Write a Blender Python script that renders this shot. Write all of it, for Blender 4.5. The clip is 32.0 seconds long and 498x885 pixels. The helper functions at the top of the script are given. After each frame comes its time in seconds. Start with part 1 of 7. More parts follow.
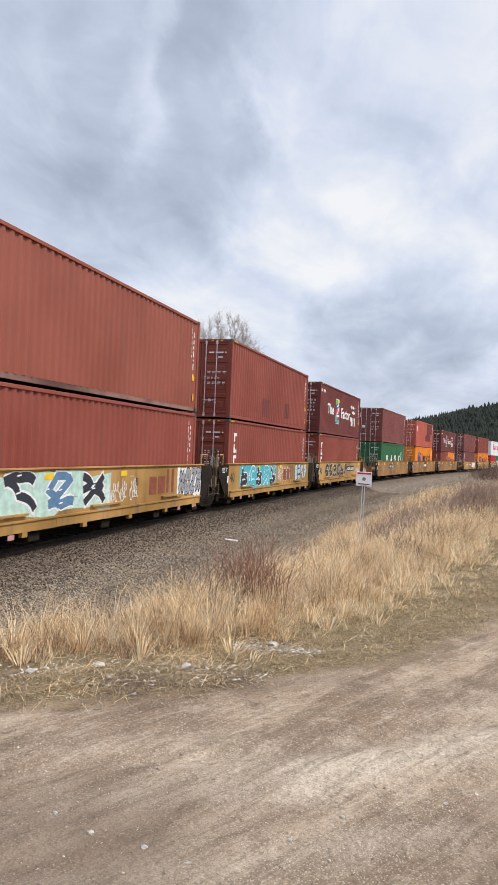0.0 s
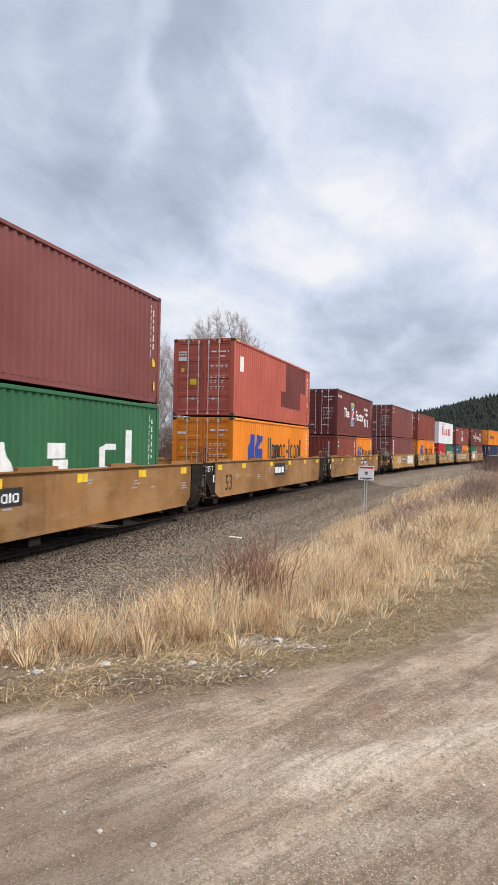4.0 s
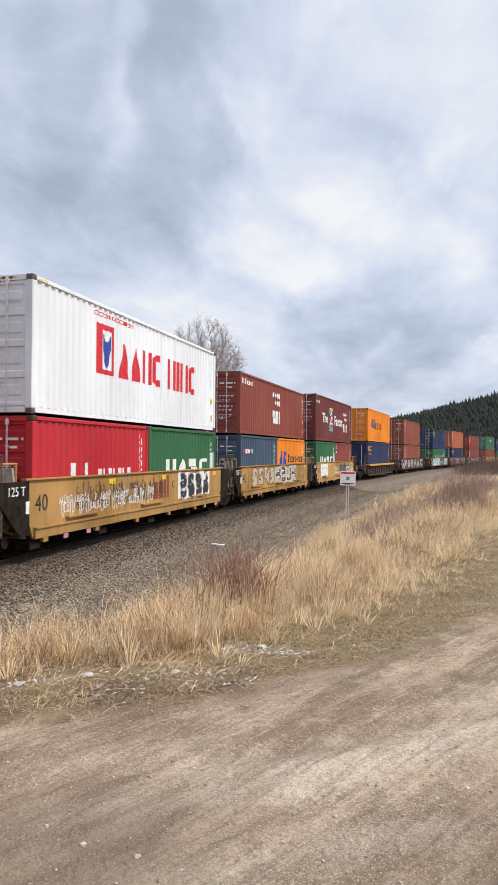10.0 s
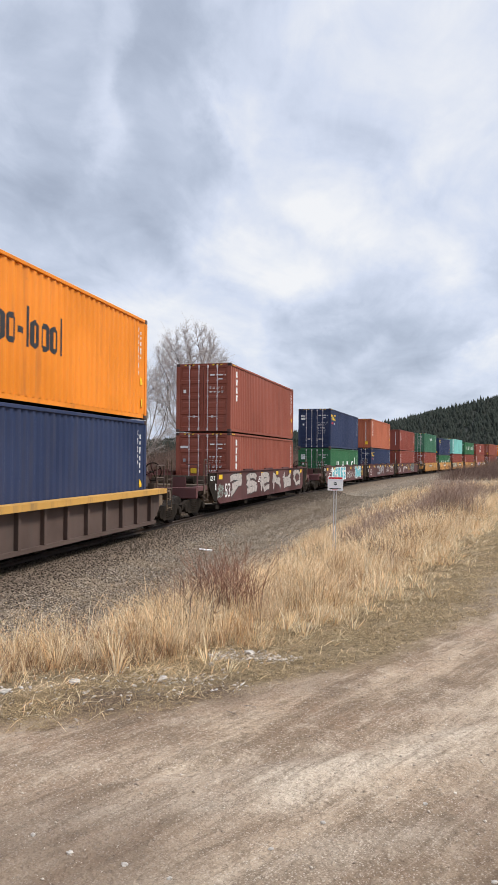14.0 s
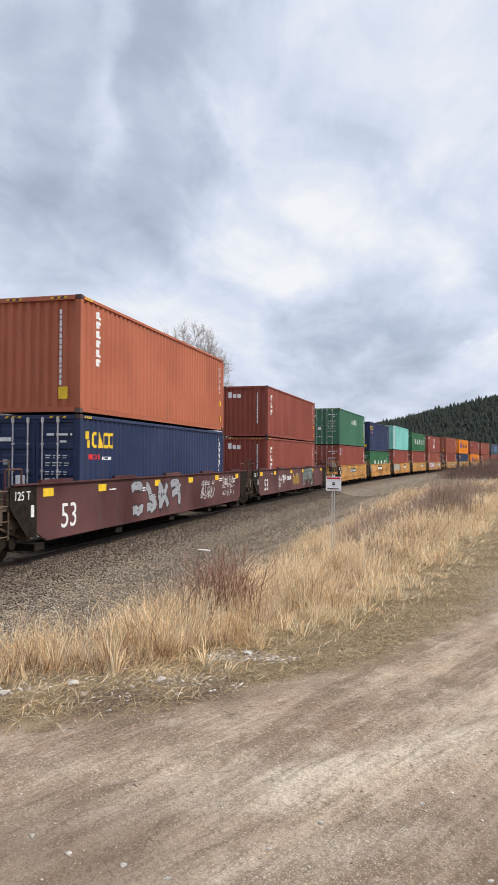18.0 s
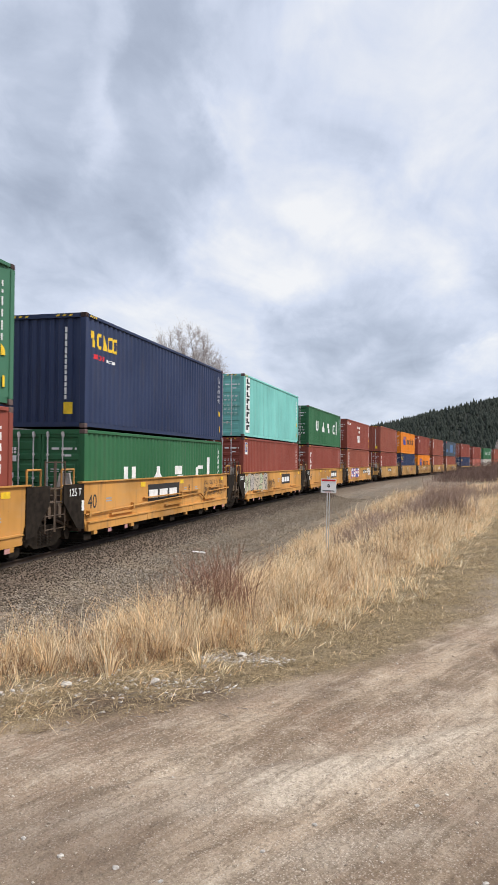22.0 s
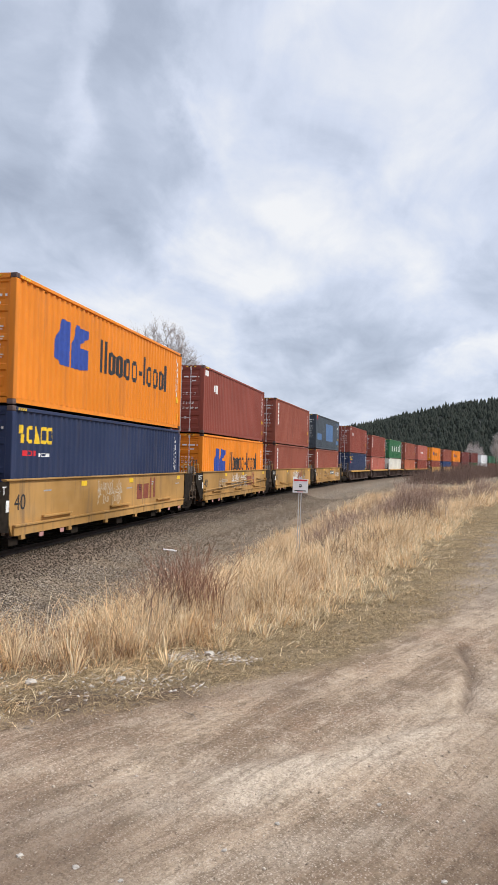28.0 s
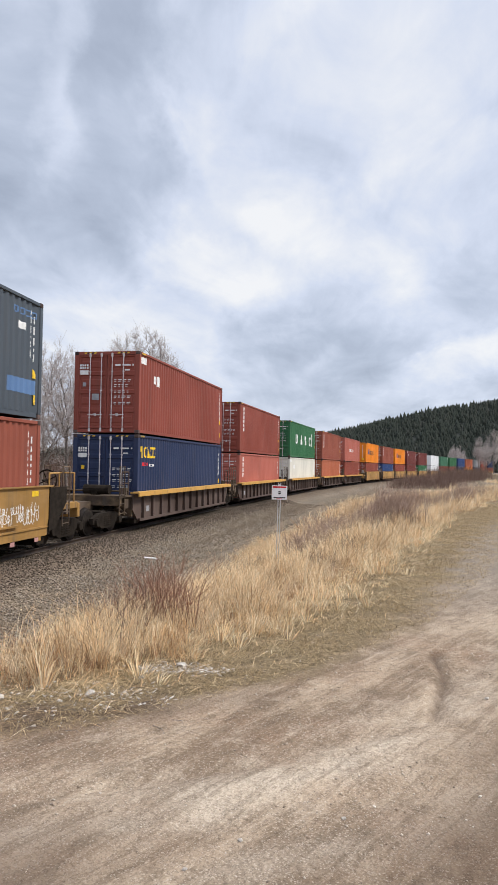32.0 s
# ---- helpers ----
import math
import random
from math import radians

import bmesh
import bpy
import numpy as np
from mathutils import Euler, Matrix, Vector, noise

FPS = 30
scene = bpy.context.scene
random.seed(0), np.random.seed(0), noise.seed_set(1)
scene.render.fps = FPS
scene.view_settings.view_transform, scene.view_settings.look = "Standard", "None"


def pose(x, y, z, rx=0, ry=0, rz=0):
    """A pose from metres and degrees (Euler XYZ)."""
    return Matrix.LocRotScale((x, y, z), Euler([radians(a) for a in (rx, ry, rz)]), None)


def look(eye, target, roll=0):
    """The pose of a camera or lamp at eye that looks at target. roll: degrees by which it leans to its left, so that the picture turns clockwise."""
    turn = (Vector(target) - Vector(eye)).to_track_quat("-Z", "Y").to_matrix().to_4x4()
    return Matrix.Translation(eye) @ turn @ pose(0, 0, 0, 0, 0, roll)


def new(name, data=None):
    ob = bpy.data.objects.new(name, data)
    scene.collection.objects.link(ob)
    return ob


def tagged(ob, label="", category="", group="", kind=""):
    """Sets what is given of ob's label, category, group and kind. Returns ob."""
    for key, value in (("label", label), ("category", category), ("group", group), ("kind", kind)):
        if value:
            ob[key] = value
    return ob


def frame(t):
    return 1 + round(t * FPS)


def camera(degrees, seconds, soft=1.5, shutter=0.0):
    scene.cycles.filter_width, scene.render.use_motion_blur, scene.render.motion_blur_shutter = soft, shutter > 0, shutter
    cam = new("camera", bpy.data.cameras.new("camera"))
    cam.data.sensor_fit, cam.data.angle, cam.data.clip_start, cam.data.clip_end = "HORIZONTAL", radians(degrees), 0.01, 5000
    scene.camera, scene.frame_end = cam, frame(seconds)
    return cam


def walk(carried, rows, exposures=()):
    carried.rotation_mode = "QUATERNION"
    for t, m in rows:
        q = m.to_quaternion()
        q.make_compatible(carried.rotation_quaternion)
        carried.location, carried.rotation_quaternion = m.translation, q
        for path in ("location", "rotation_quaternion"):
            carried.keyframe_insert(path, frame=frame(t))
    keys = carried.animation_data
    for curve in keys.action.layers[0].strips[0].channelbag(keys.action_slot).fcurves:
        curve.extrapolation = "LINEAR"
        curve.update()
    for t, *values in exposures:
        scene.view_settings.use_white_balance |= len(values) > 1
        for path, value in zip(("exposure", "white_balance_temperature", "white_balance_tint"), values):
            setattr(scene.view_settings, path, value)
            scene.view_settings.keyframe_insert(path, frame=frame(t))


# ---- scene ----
cam = camera(37.96, 32.0, soft=0.9, shutter=0.08)
# seconds, place, then yaw, pitch and roll in degrees
PATH = [
    (0.0, -0.000, 0.000, 1.677, 14.674, 0.243, 2.358),
    (0.5, -0.003, -0.004, 1.677, 14.566, 0.066, 2.268),
    (1.0, -0.007, -0.001, 1.675, 14.635, -0.033, 2.120),
    (1.5, 0.003, -0.002, 1.676, 14.797, -0.025, 1.789),
    (2.0, 0.001, -0.003, 1.676, 14.980, -0.000, 1.496),
    (2.5, 0.000, 0.000, 1.675, 15.079, 0.007, 1.266),
    (3.0, 0.005, -0.000, 1.674, 15.009, -0.023, 1.183),
    (3.5, 0.016, 0.001, 1.675, 14.824, -0.061, 1.011),
    (5.5, -0.002, -0.007, 1.681, 15.068, 0.446, 1.042),
    (6.0, 0.001, -0.006, 1.678, 15.266, 0.520, 1.022),
    (6.5, -0.005, -0.006, 1.677, 15.284, 0.472, 1.020),
    (7.0, -0.004, -0.006, 1.676, 15.270, 0.429, 0.917),
    (7.5, -0.003, -0.007, 1.678, 15.248, 0.446, 0.854),
    (8.0, 0.001, -0.004, 1.678, 15.166, 0.566, 0.673),
    (8.5, 0.003, -0.006, 1.684, 14.961, 0.662, 0.563),
    (9.0, 0.017, -0.003, 1.680, 14.529, 0.702, 0.421),
    (9.5, 0.026, 0.003, 1.679, 13.952, 0.614, 0.331),
    (10.0, 0.021, 0.001, 1.677, 13.405, 0.546, 0.287),
    (10.5, 0.021, 0.003, 1.679, 13.051, 0.553, 0.241),
    (11.0, 0.019, 0.001, 1.682, 12.998, 0.715, 0.145),
    (11.5, 0.020, -0.003, 1.687, 13.008, 0.922, 0.040),
    (12.0, 0.024, -0.000, 1.684, 12.976, 1.077, 0.000),
    (12.5, 0.026, -0.002, 1.683, 12.818, 1.082, 0.049),
    (13.0, 0.020, 0.000, 1.682, 12.569, 0.961, 0.170),
    (13.5, 0.015, -0.002, 1.681, 12.449, 0.942, 0.374),
    (15.5, 0.035, 0.003, 1.680, 12.161, 0.897, 0.053),
    (16.0, 0.037, 0.010, 1.678, 11.939, 0.811, 0.076),
    (16.5, 0.037, 0.002, 1.681, 11.874, 0.797, -0.008),
    (17.0, 0.043, -0.013, 1.690, 11.953, 0.846, -0.105),
    (17.5, 0.036, -0.014, 1.692, 12.180, 0.947, 0.089),
    (18.0, 0.028, -0.017, 1.691, 12.306, 0.934, 0.186),
    (18.5, 0.023, -0.009, 1.683, 12.204, 0.823, 0.212),
    (19.0, 0.032, 0.006, 1.678, 11.863, 0.670, 0.138),
    (19.5, 0.046, 0.011, 1.679, 11.450, 0.602, 0.052),
    (20.0, 0.049, 0.012, 1.679, 11.269, 0.684, -0.060),
    (20.5, 0.043, 0.006, 1.682, 11.383, 0.883, 0.003),
    (21.0, 0.028, 0.002, 1.683, 11.685, 1.084, 0.196),
    (21.5, 0.026, 0.001, 1.680, 11.947, 1.157, 0.281),
    (22.0, 0.025, 0.001, 1.678, 11.923, 1.132, 0.363),
    (22.5, 0.035, -0.001, 1.678, 11.652, 1.052, 0.223),
    (23.0, 0.043, 0.008, 1.676, 11.329, 1.071, 0.153),
    (23.5, 0.045, 0.005, 1.682, 11.199, 1.228, 0.022),
    (24.0, 0.034, -0.002, 1.687, 11.279, 1.434, 0.051),
    (24.5, 0.025, -0.008, 1.690, 11.416, 1.543, 0.168),
    (25.0, 0.025, -0.001, 1.681, 11.454, 1.495, 0.318),
    (25.5, 0.033, 0.008, 1.678, 11.283, 1.349, 0.420),
    (27.5, 0.046, 0.006, 1.682, 10.064, 1.239, 0.967),
    (28.0, 0.043, 0.009, 1.678, 9.845, 1.073, 1.379),
    (28.5, 0.056, 0.028, 1.685, 9.872, 0.953, 1.379),
    (29.0, 0.110, 0.084, 1.698, 10.053, 0.861, 1.115),
    (29.5, 0.162, 0.094, 1.696, 10.088, 0.928, 0.826),
    (30.0, 0.163, 0.067, 1.704, 9.926, 1.087, 0.610),
    (30.5, 0.156, 0.059, 1.704, 9.483, 1.222, 0.747),
    (31.0, 0.154, 0.057, 1.708, 9.081, 1.337, 0.903),
    (31.5, 0.154, 0.057, 1.707, 8.811, 1.465, 0.963),
    (32.0, 0.148, 0.050, 1.710, 8.589, 1.549, 0.901),
]
walk(cam, [(t, pose(x, y, z, 0, 0, yaw) @ pose(0, 0, 0, 90 + pitch) @ pose(0, 0, 0, 0, 0, roll)) for t, x, y, z, yaw, pitch, roll in PATH])

# ---- light ----
world = bpy.data.worlds.new("overcast_sky")
scene.world = world
world.use_nodes = True
SUN_ELEVATION, SUN_AZIMUTH = 50.0, 84.0


# broad light and dark masses of the cloud deck, in degrees: bearing (right of +y), height, half length, half width, tilt, then weight
MASSES = [
    (-19.0, 28.0, 11, 3.8, 95, -0.13),
    (-28.3, 27.0, 8, 3.2, 80, -0.08),
    (-24.4, 29.0, 8, 1.8, 82, 0.05),
    (-27.0, 16.2, 10, 4.8, -15, -0.08),
    (-13.6, 29.0, 7, 2.6, 100, 0.05),
    (-8.0, 21.8, 6, 2.6, -40, 0.08),
    (2.5, 18.6, 9, 4.6, 15, 0.14),
    (2.0, 28.5, 10, 5.5, 0, 0.10),
    (-6.0, 32.5, 5, 1.8, 10, 0.07),
    (-5.0, 11.6, 5, 2.4, 20, -0.08),
    (-1.0, 8.2, 8, 2.6, 5, -0.07),
    (-11.5, 15.2, 8, 2.2, -25, 0.09),
    (7.0, 7.8, 5, 1.6, 15, 0.12),
    (-18.0, 11.2, 6, 2.4, -20, 0.05),
]


def build_sky():
    nt = world.node_tree
    nt.nodes.clear()
    N, L = nt.nodes.new, nt.links.new
    out, bg = N("ShaderNodeOutputWorld"), N("ShaderNodeBackground")
    sky = N("ShaderNodeTexSky")
    sky.sky_type, sky.sun_disc = "NISHITA", False
    sky.sun_elevation, sky.sun_rotation = radians(SUN_ELEVATION), radians(SUN_AZIMUTH)
    tc = N("ShaderNodeTexCoord")
    # the cloud deck is a plane overhead: directions are flattened on to it
    sep = N("ShaderNodeSeparateXYZ")
    L(tc.outputs["Generated"], sep.inputs[0])
    den = N("ShaderNodeMath")
    den.operation = "ADD"
    L(sep.outputs["Z"], den.inputs[0])
    den.inputs[1].default_value = 0.22
    mx = N("ShaderNodeMath")
    mx.operation = "MAXIMUM"
    L(den.outputs[0], mx.inputs[0])
    mx.inputs[1].default_value = 0.05
    div = N("ShaderNodeVectorMath")
    div.operation = "DIVIDE"
    L(tc.outputs["Generated"], div.inputs[0])
    comb = N("ShaderNodeCombineXYZ")
    for i in range(3):
        L(mx.outputs[0], comb.inputs[i])
    L(comb.outputs[0], div.inputs[1])

    # bearing and height of a direction, in degrees
    def maths(op, p, q=None):
        n = N("ShaderNodeMath")
        n.operation = op
        for i, v in enumerate((p, q)):
            if v is None:
                continue
            if isinstance(v, (int, float)):
                n.inputs[i].default_value = v
            else:
                L(v, n.inputs[i])
        return n.outputs[0]

    az = maths("MULTIPLY", maths("ARCTAN2", sep.outputs["X"], sep.outputs["Y"]), 180 / math.pi)
    el = maths("MULTIPLY", maths("ARCSINE", sep.outputs["Z"]), 180 / math.pi)

    def cloud(scale, detail, rough, distort, shift, turn=0.0, squash=1.0):
        mp = N("ShaderNodeMapping")
        mp.inputs["Location"].default_value = shift
        mp.inputs["Rotation"].default_value = (0, 0, radians(turn))
        mp.inputs["Scale"].default_value = (1.0, squash, 1.0)
        L(div.outputs[0], mp.inputs["Vector"])
        n = N("ShaderNodeTexNoise")
        n.inputs["Scale"].default_value = scale
        n.inputs["Detail"].default_value = detail
        n.inputs["Roughness"].default_value = rough
        n.inputs["Distortion"].default_value = distort
        L(mp.outputs[0], n.inputs["Vector"])
        return n.outputs["Fac"]

    def ramp(fac, stops):
        r = N("ShaderNodeValToRGB")
        while len(r.color_ramp.elements) < len(stops):
            r.color_ramp.elements.new(0.5)
        for e, (p, c) in zip(r.color_ramp.elements, stops):
            e.position, e.color = p, (*c, 1)
        L(fac, r.inputs[0])
        return r.outputs[0]

    def mixed(a, b, fac, kind="MIX"):
        m = N("ShaderNodeMix")
        m.data_type, m.blend_type = "RGBA", kind
        if isinstance(fac, float):
            m.inputs["Factor"].default_value = fac
        else:
            L(fac, m.inputs["Factor"])
        L(a, m.inputs["A"])
        L(b, m.inputs["B"])
        return m.outputs["Result"]

    big = cloud(1.1, 4, 0.45, 0.2, (2.3, 0.4, 0))
    fine = cloud(3.2, 8, 0.55, 0.5, (1.7, 3.3, 0), 35, 0.6)
    wisp = cloud(7.5, 9, 0.62, 1.2, (0.7, 1.3, 0), 30, 0.45)
    # the masses have ragged edges: bearing and height are stirred by noise
    stir = N("ShaderNodeTexNoise")
    stir.inputs["Scale"].default_value, stir.inputs["Detail"].default_value, stir.inputs["Roughness"].default_value = 6.0, 7.0, 0.58
    L(tc.outputs["Generated"], stir.inputs["Vector"])
    shake = N("ShaderNodeSeparateColor")
    L(stir.outputs["Color"], shake.inputs[0])
    az = maths("ADD", az, maths("MULTIPLY", maths("SUBTRACT", shake.outputs["Red"], 0.5), 13.0))
    el = maths("ADD", el, maths("MULTIPLY", maths("SUBTRACT", shake.outputs["Green"], 0.5), 11.0))
    total = maths("ADD", maths("MULTIPLY", mixed(big, mixed(fine, wisp, 0.2), 0.6), 0.95), 0.04)
    for a0, e0, long, short, tilt, weight in MASSES:
        c, s = math.cos(radians(tilt)), math.sin(radians(tilt))
        da, de = maths("SUBTRACT", az, a0), maths("SUBTRACT", el, e0)
        u = maths("ADD", maths("MULTIPLY", da, c / long), maths("MULTIPLY", de, s / long))
        v = maths("ADD", maths("MULTIPLY", da, -s / short), maths("MULTIPLY", de, c / short))
        rng = N("ShaderNodeMapRange")
        rng.interpolation_type = "SMOOTHSTEP"
        rng.inputs["From Min"].default_value, rng.inputs["From Max"].default_value = 2.4, 0.0
        rng.inputs["To Max"].default_value = weight
        L(maths("ADD", maths("MULTIPLY", u, u), maths("MULTIPLY", v, v)), rng.inputs["Value"])
        total = maths("ADD", total, rng.outputs["Result"])
    deck = ramp(total, [(0.27, (0.37, 0.425, 0.54)), (0.42, (0.535, 0.602, 0.74)), (0.54, (0.71, 0.775, 0.925)), (0.69, (0.965, 0.975, 1.0))])
    dim = N("ShaderNodeVectorMath")
    dim.operation = "SCALE"
    dim.inputs["Scale"].default_value = 0.09
    L(sky.outputs[0], dim.inputs[0])
    # an overcast deck is brightest overhead
    high = N("ShaderNodeMapRange")
    high.interpolation_type = "SMOOTHSTEP"
    high.inputs["From Min"].default_value, high.inputs["From Max"].default_value = 0.5, 1.0
    high.inputs["To Min"].default_value, high.inputs["To Max"].default_value = 1.0, 2.0
    L(sep.outputs["Z"], high.inputs["Value"])
    zen = N("ShaderNodeVectorMath")
    zen.operation = "SCALE"
    L(mixed(dim.outputs[0], deck, 0.9), zen.inputs[0])
    L(high.outputs["Result"], zen.inputs["Scale"])
    L(zen.outputs[0], bg.inputs["Color"])
    bg.inputs["Strength"].default_value = 1.0
    L(bg.outputs[0], out.inputs[0])


build_sky()
sun = new("sun", bpy.data.lights.new("sun", "SUN"))
sun.data.energy, sun.data.angle, sun.data.color = 3.3, radians(12), (1.0, 0.96, 0.9)
sun.matrix_world = look((0, 0, 50), Vector((0, 0, 50)) - Vector((math.sin(radians(SUN_AZIMUTH)) * math.cos(radians(SUN_ELEVATION)), math.cos(radians(SUN_AZIMUTH)) * math.cos(radians(SUN_ELEVATION)), math.sin(radians(SUN_ELEVATION)))))

# ---- materials ----
def shader(name):
    m = bpy.data.materials.new(name)
    m.use_nodes = True
    nt = m.node_tree
    return m, nt, nt.nodes["Principled BSDF"]


def node(nt, kind, **inputs):
    n = nt.nodes.new(kind)
    for k, v in inputs.items():
        key = k.replace("_", " ")
        if isinstance(v, bpy.types.NodeSocket):
            nt.links.new(v, n.inputs[key])
        else:
            n.inputs[key].default_value = v
    return n


def mix(nt, fac, a, b, kind="MIX"):
    n = nt.nodes.new("ShaderNodeMix")
    n.data_type, n.blend_type = "RGBA", kind
    for key, v in (("Factor", fac), ("A", a), ("B", b)):
        if isinstance(v, bpy.types.NodeSocket):
            nt.links.new(v, n.inputs[key])
        else:
            n.inputs[key].default_value = (*v, 1) if isinstance(v, tuple) else v
    return n.outputs["Result"]


def band(nt, v, lo, hi):
    n = node(nt, "ShaderNodeMapRange", From_Min=lo, From_Max=hi)
    n.interpolation_type = "SMOOTHSTEP"
    nt.links.new(v, n.inputs["Value"])
    return n.outputs["Result"]


def noise_at(nt, coord, scale, detail=4.0, rough=0.55, stretch=None):
    if stretch:
        coord = node(nt, "ShaderNodeMapping", Vector=coord, Scale=stretch).outputs[0]
    return node(nt, "ShaderNodeTexNoise", Vector=coord, Scale=scale, Detail=detail, Roughness=rough).outputs["Fac"]


def bump(nt, bsdf, h, strength, distance):
    b = node(nt, "ShaderNodeBump", Height=h, Strength=strength, Distance=distance)
    nt.links.new(b.outputs[0], bsdf.inputs["Normal"])


def coords(nt, which="Object"):
    return nt.nodes.new("ShaderNodeTexCoord").outputs[which]


def painted(name, rgb, rough=0.5, dirt=0.22, rust=0.2, rust_rgb=(0.13, 0.06, 0.035), fade=0.07, metal=0.0, dust=0.0):
    """Weathered paint on steel: faded patches, streaks that run down, rust spots."""
    m, nt, b = shader(name)
    co = coords(nt)
    rnd = nt.nodes.new("ShaderNodeObjectInfo").outputs["Random"]
    off = node(nt, "ShaderNodeVectorMath")
    off.operation = "ADD"
    nt.links.new(co, off.inputs[0])
    sc = node(nt, "ShaderNodeMath")
    sc.operation = "MULTIPLY"
    sc.inputs[1].default_value = 40.0
    nt.links.new(rnd, sc.inputs[0])
    nt.links.new(sc.outputs[0], off.inputs[1])
    co = off.outputs[0]
    big = noise_at(nt, co, 0.35, 4)
    streak = noise_at(nt, co, 2.4, 5, 0.6, (1.0, 1.6, 0.16))
    spots = noise_at(nt, co, 7.0, 8, 0.7)
    light = tuple(min(1.0, c * (1 + fade) + fade * 0.12) for c in rgb)
    dark = tuple(c * (1 - fade * 1.6) for c in rgb)
    col = mix(nt, band(nt, big, 0.32, 0.68), dark, light)
    col = mix(nt, mul(nt, band(nt, streak, 0.5, 0.75), dirt), col, (0.09, 0.075, 0.065))
    scuff = noise_at(nt, co, 9.0, 6, 0.65, (1.0, 2.2, 0.07))
    col = mix(nt, mul(nt, band(nt, scuff, 0.66, 0.76), 0.25), col, tuple(min(1.0, c * 1.45 + 0.03) for c in rgb))
    if dust:
        film = noise_at(nt, co, 1.3, 7, 0.65, (1.0, 0.45, 1.5))
        col = mix(nt, mul(nt, band(nt, film, 0.46, 0.68), dust), col, (0.44, 0.30, 0.16))
    col = mix(nt, mul(nt, band(nt, spots, 0.66, 0.72), rust), col, rust_rgb)
    nt.links.new(col, b.inputs["Base Color"])
    r = node(nt, "ShaderNodeMapRange", To_Min=rough - 0.08, To_Max=rough + 0.2)
    nt.links.new(streak, r.inputs["Value"])
    nt.links.new(r.outputs["Result"], b.inputs["Roughness"])
    b.inputs["Metallic"].default_value = metal
    b.inputs["Specular IOR Level"].default_value = 0.3
    bump(nt, b, spots, 0.12, 0.004)
    return m


def mul(nt, v, k):
    n = nt.nodes.new("ShaderNodeMath")
    n.operation = "MULTIPLY"
    nt.links.new(v, n.inputs[0])
    n.inputs[1].default_value = k
    return n.outputs[0]


def plain(name, rgb, rough=0.6, metal=0.0, vary=0.15, scale=6.0, gloss=0.5):
    m, nt, b = shader(name)
    co = coords(nt)
    n = noise_at(nt, co, scale, 6)
    col = mix(nt, band(nt, n, 0.3, 0.7), tuple(c * (1 - vary) for c in rgb), tuple(min(1, c * (1 + vary)) for c in rgb))
    nt.links.new(col, b.inputs["Base Color"])
    b.inputs["Roughness"].default_value = rough
    b.inputs["Metallic"].default_value = metal
    b.inputs["Specular IOR Level"].default_value = gloss
    bump(nt, b, n, 0.15, 0.004)
    return m


def islands(name, stops, rough=0.8, leafy=0.0, clumps=False):
    """Colour that differs from piece to piece of a joined mesh."""
    m, nt, b = shader(name)
    g = nt.nodes.new("ShaderNodeNewGeometry")
    r = nt.nodes.new("ShaderNodeValToRGB")
    while len(r.color_ramp.elements) < len(stops):
        r.color_ramp.elements.new(0.5)
    for i, (e, c) in enumerate(zip(r.color_ramp.elements, stops)):
        e.position, e.color = i / max(1, len(stops) - 1), (*c, 1)
    nt.links.new(g.outputs["Random Per Island"], r.inputs[0])
    n = noise_at(nt, coords(nt), 0.9, 4)
    col = mix(nt, band(nt, n, 0.3, 0.7), r.outputs[0], mix(nt, 0.3, r.outputs[0], (0.5, 0.42, 0.32), "MULTIPLY"))
    if clumps:
        # whole tufts are bleached, others rusty
        tuft = noise_at(nt, coords(nt), 2.6, 3)
        col = mix(nt, mul(nt, band(nt, tuft, 0.46, 0.34), 0.6), col, mix(nt, 1.0, col, (0.82, 0.64, 0.48), "MULTIPLY"))
        col = mix(nt, mul(nt, band(nt, tuft, 0.56, 0.68), 0.3), col, (0.93, 0.82, 0.62))
    nt.links.new(col, b.inputs["Base Color"])
    b.inputs["Roughness"].default_value = rough
    b.inputs["Specular IOR Level"].default_value = 0.2
    if clumps:
        # light put into the blades: normals turned upward and sunward to brighten them
        up = node(nt, "ShaderNodeVectorMath")
        up.operation = "MULTIPLY_ADD"
        nt.links.new(g.outputs["Normal"], up.inputs[0])
        up.inputs[1].default_value, up.inputs[2].default_value = (0.6, 0.6, 0.6), (0.25, -0.1, 0.75)
        lit_normal = node(nt, "ShaderNodeVectorMath")
        lit_normal.operation = "NORMALIZE"
        nt.links.new(up.outputs[0], lit_normal.inputs[0])
        nt.links.new(lit_normal.outputs[0], b.inputs["Normal"])
    if leafy:
        # thin dry blades let light through
        tr = node(nt, "ShaderNodeBsdfTranslucent", Color=col)
        ms = node(nt, "ShaderNodeMixShader", Fac=leafy)
        nt.links.new(b.outputs[0], ms.inputs[1])
        nt.links.new(tr.outputs[0], ms.inputs[2])
        nt.links.new(ms.outputs[0], nt.nodes["Material Output"].inputs["Surface"])
    return m


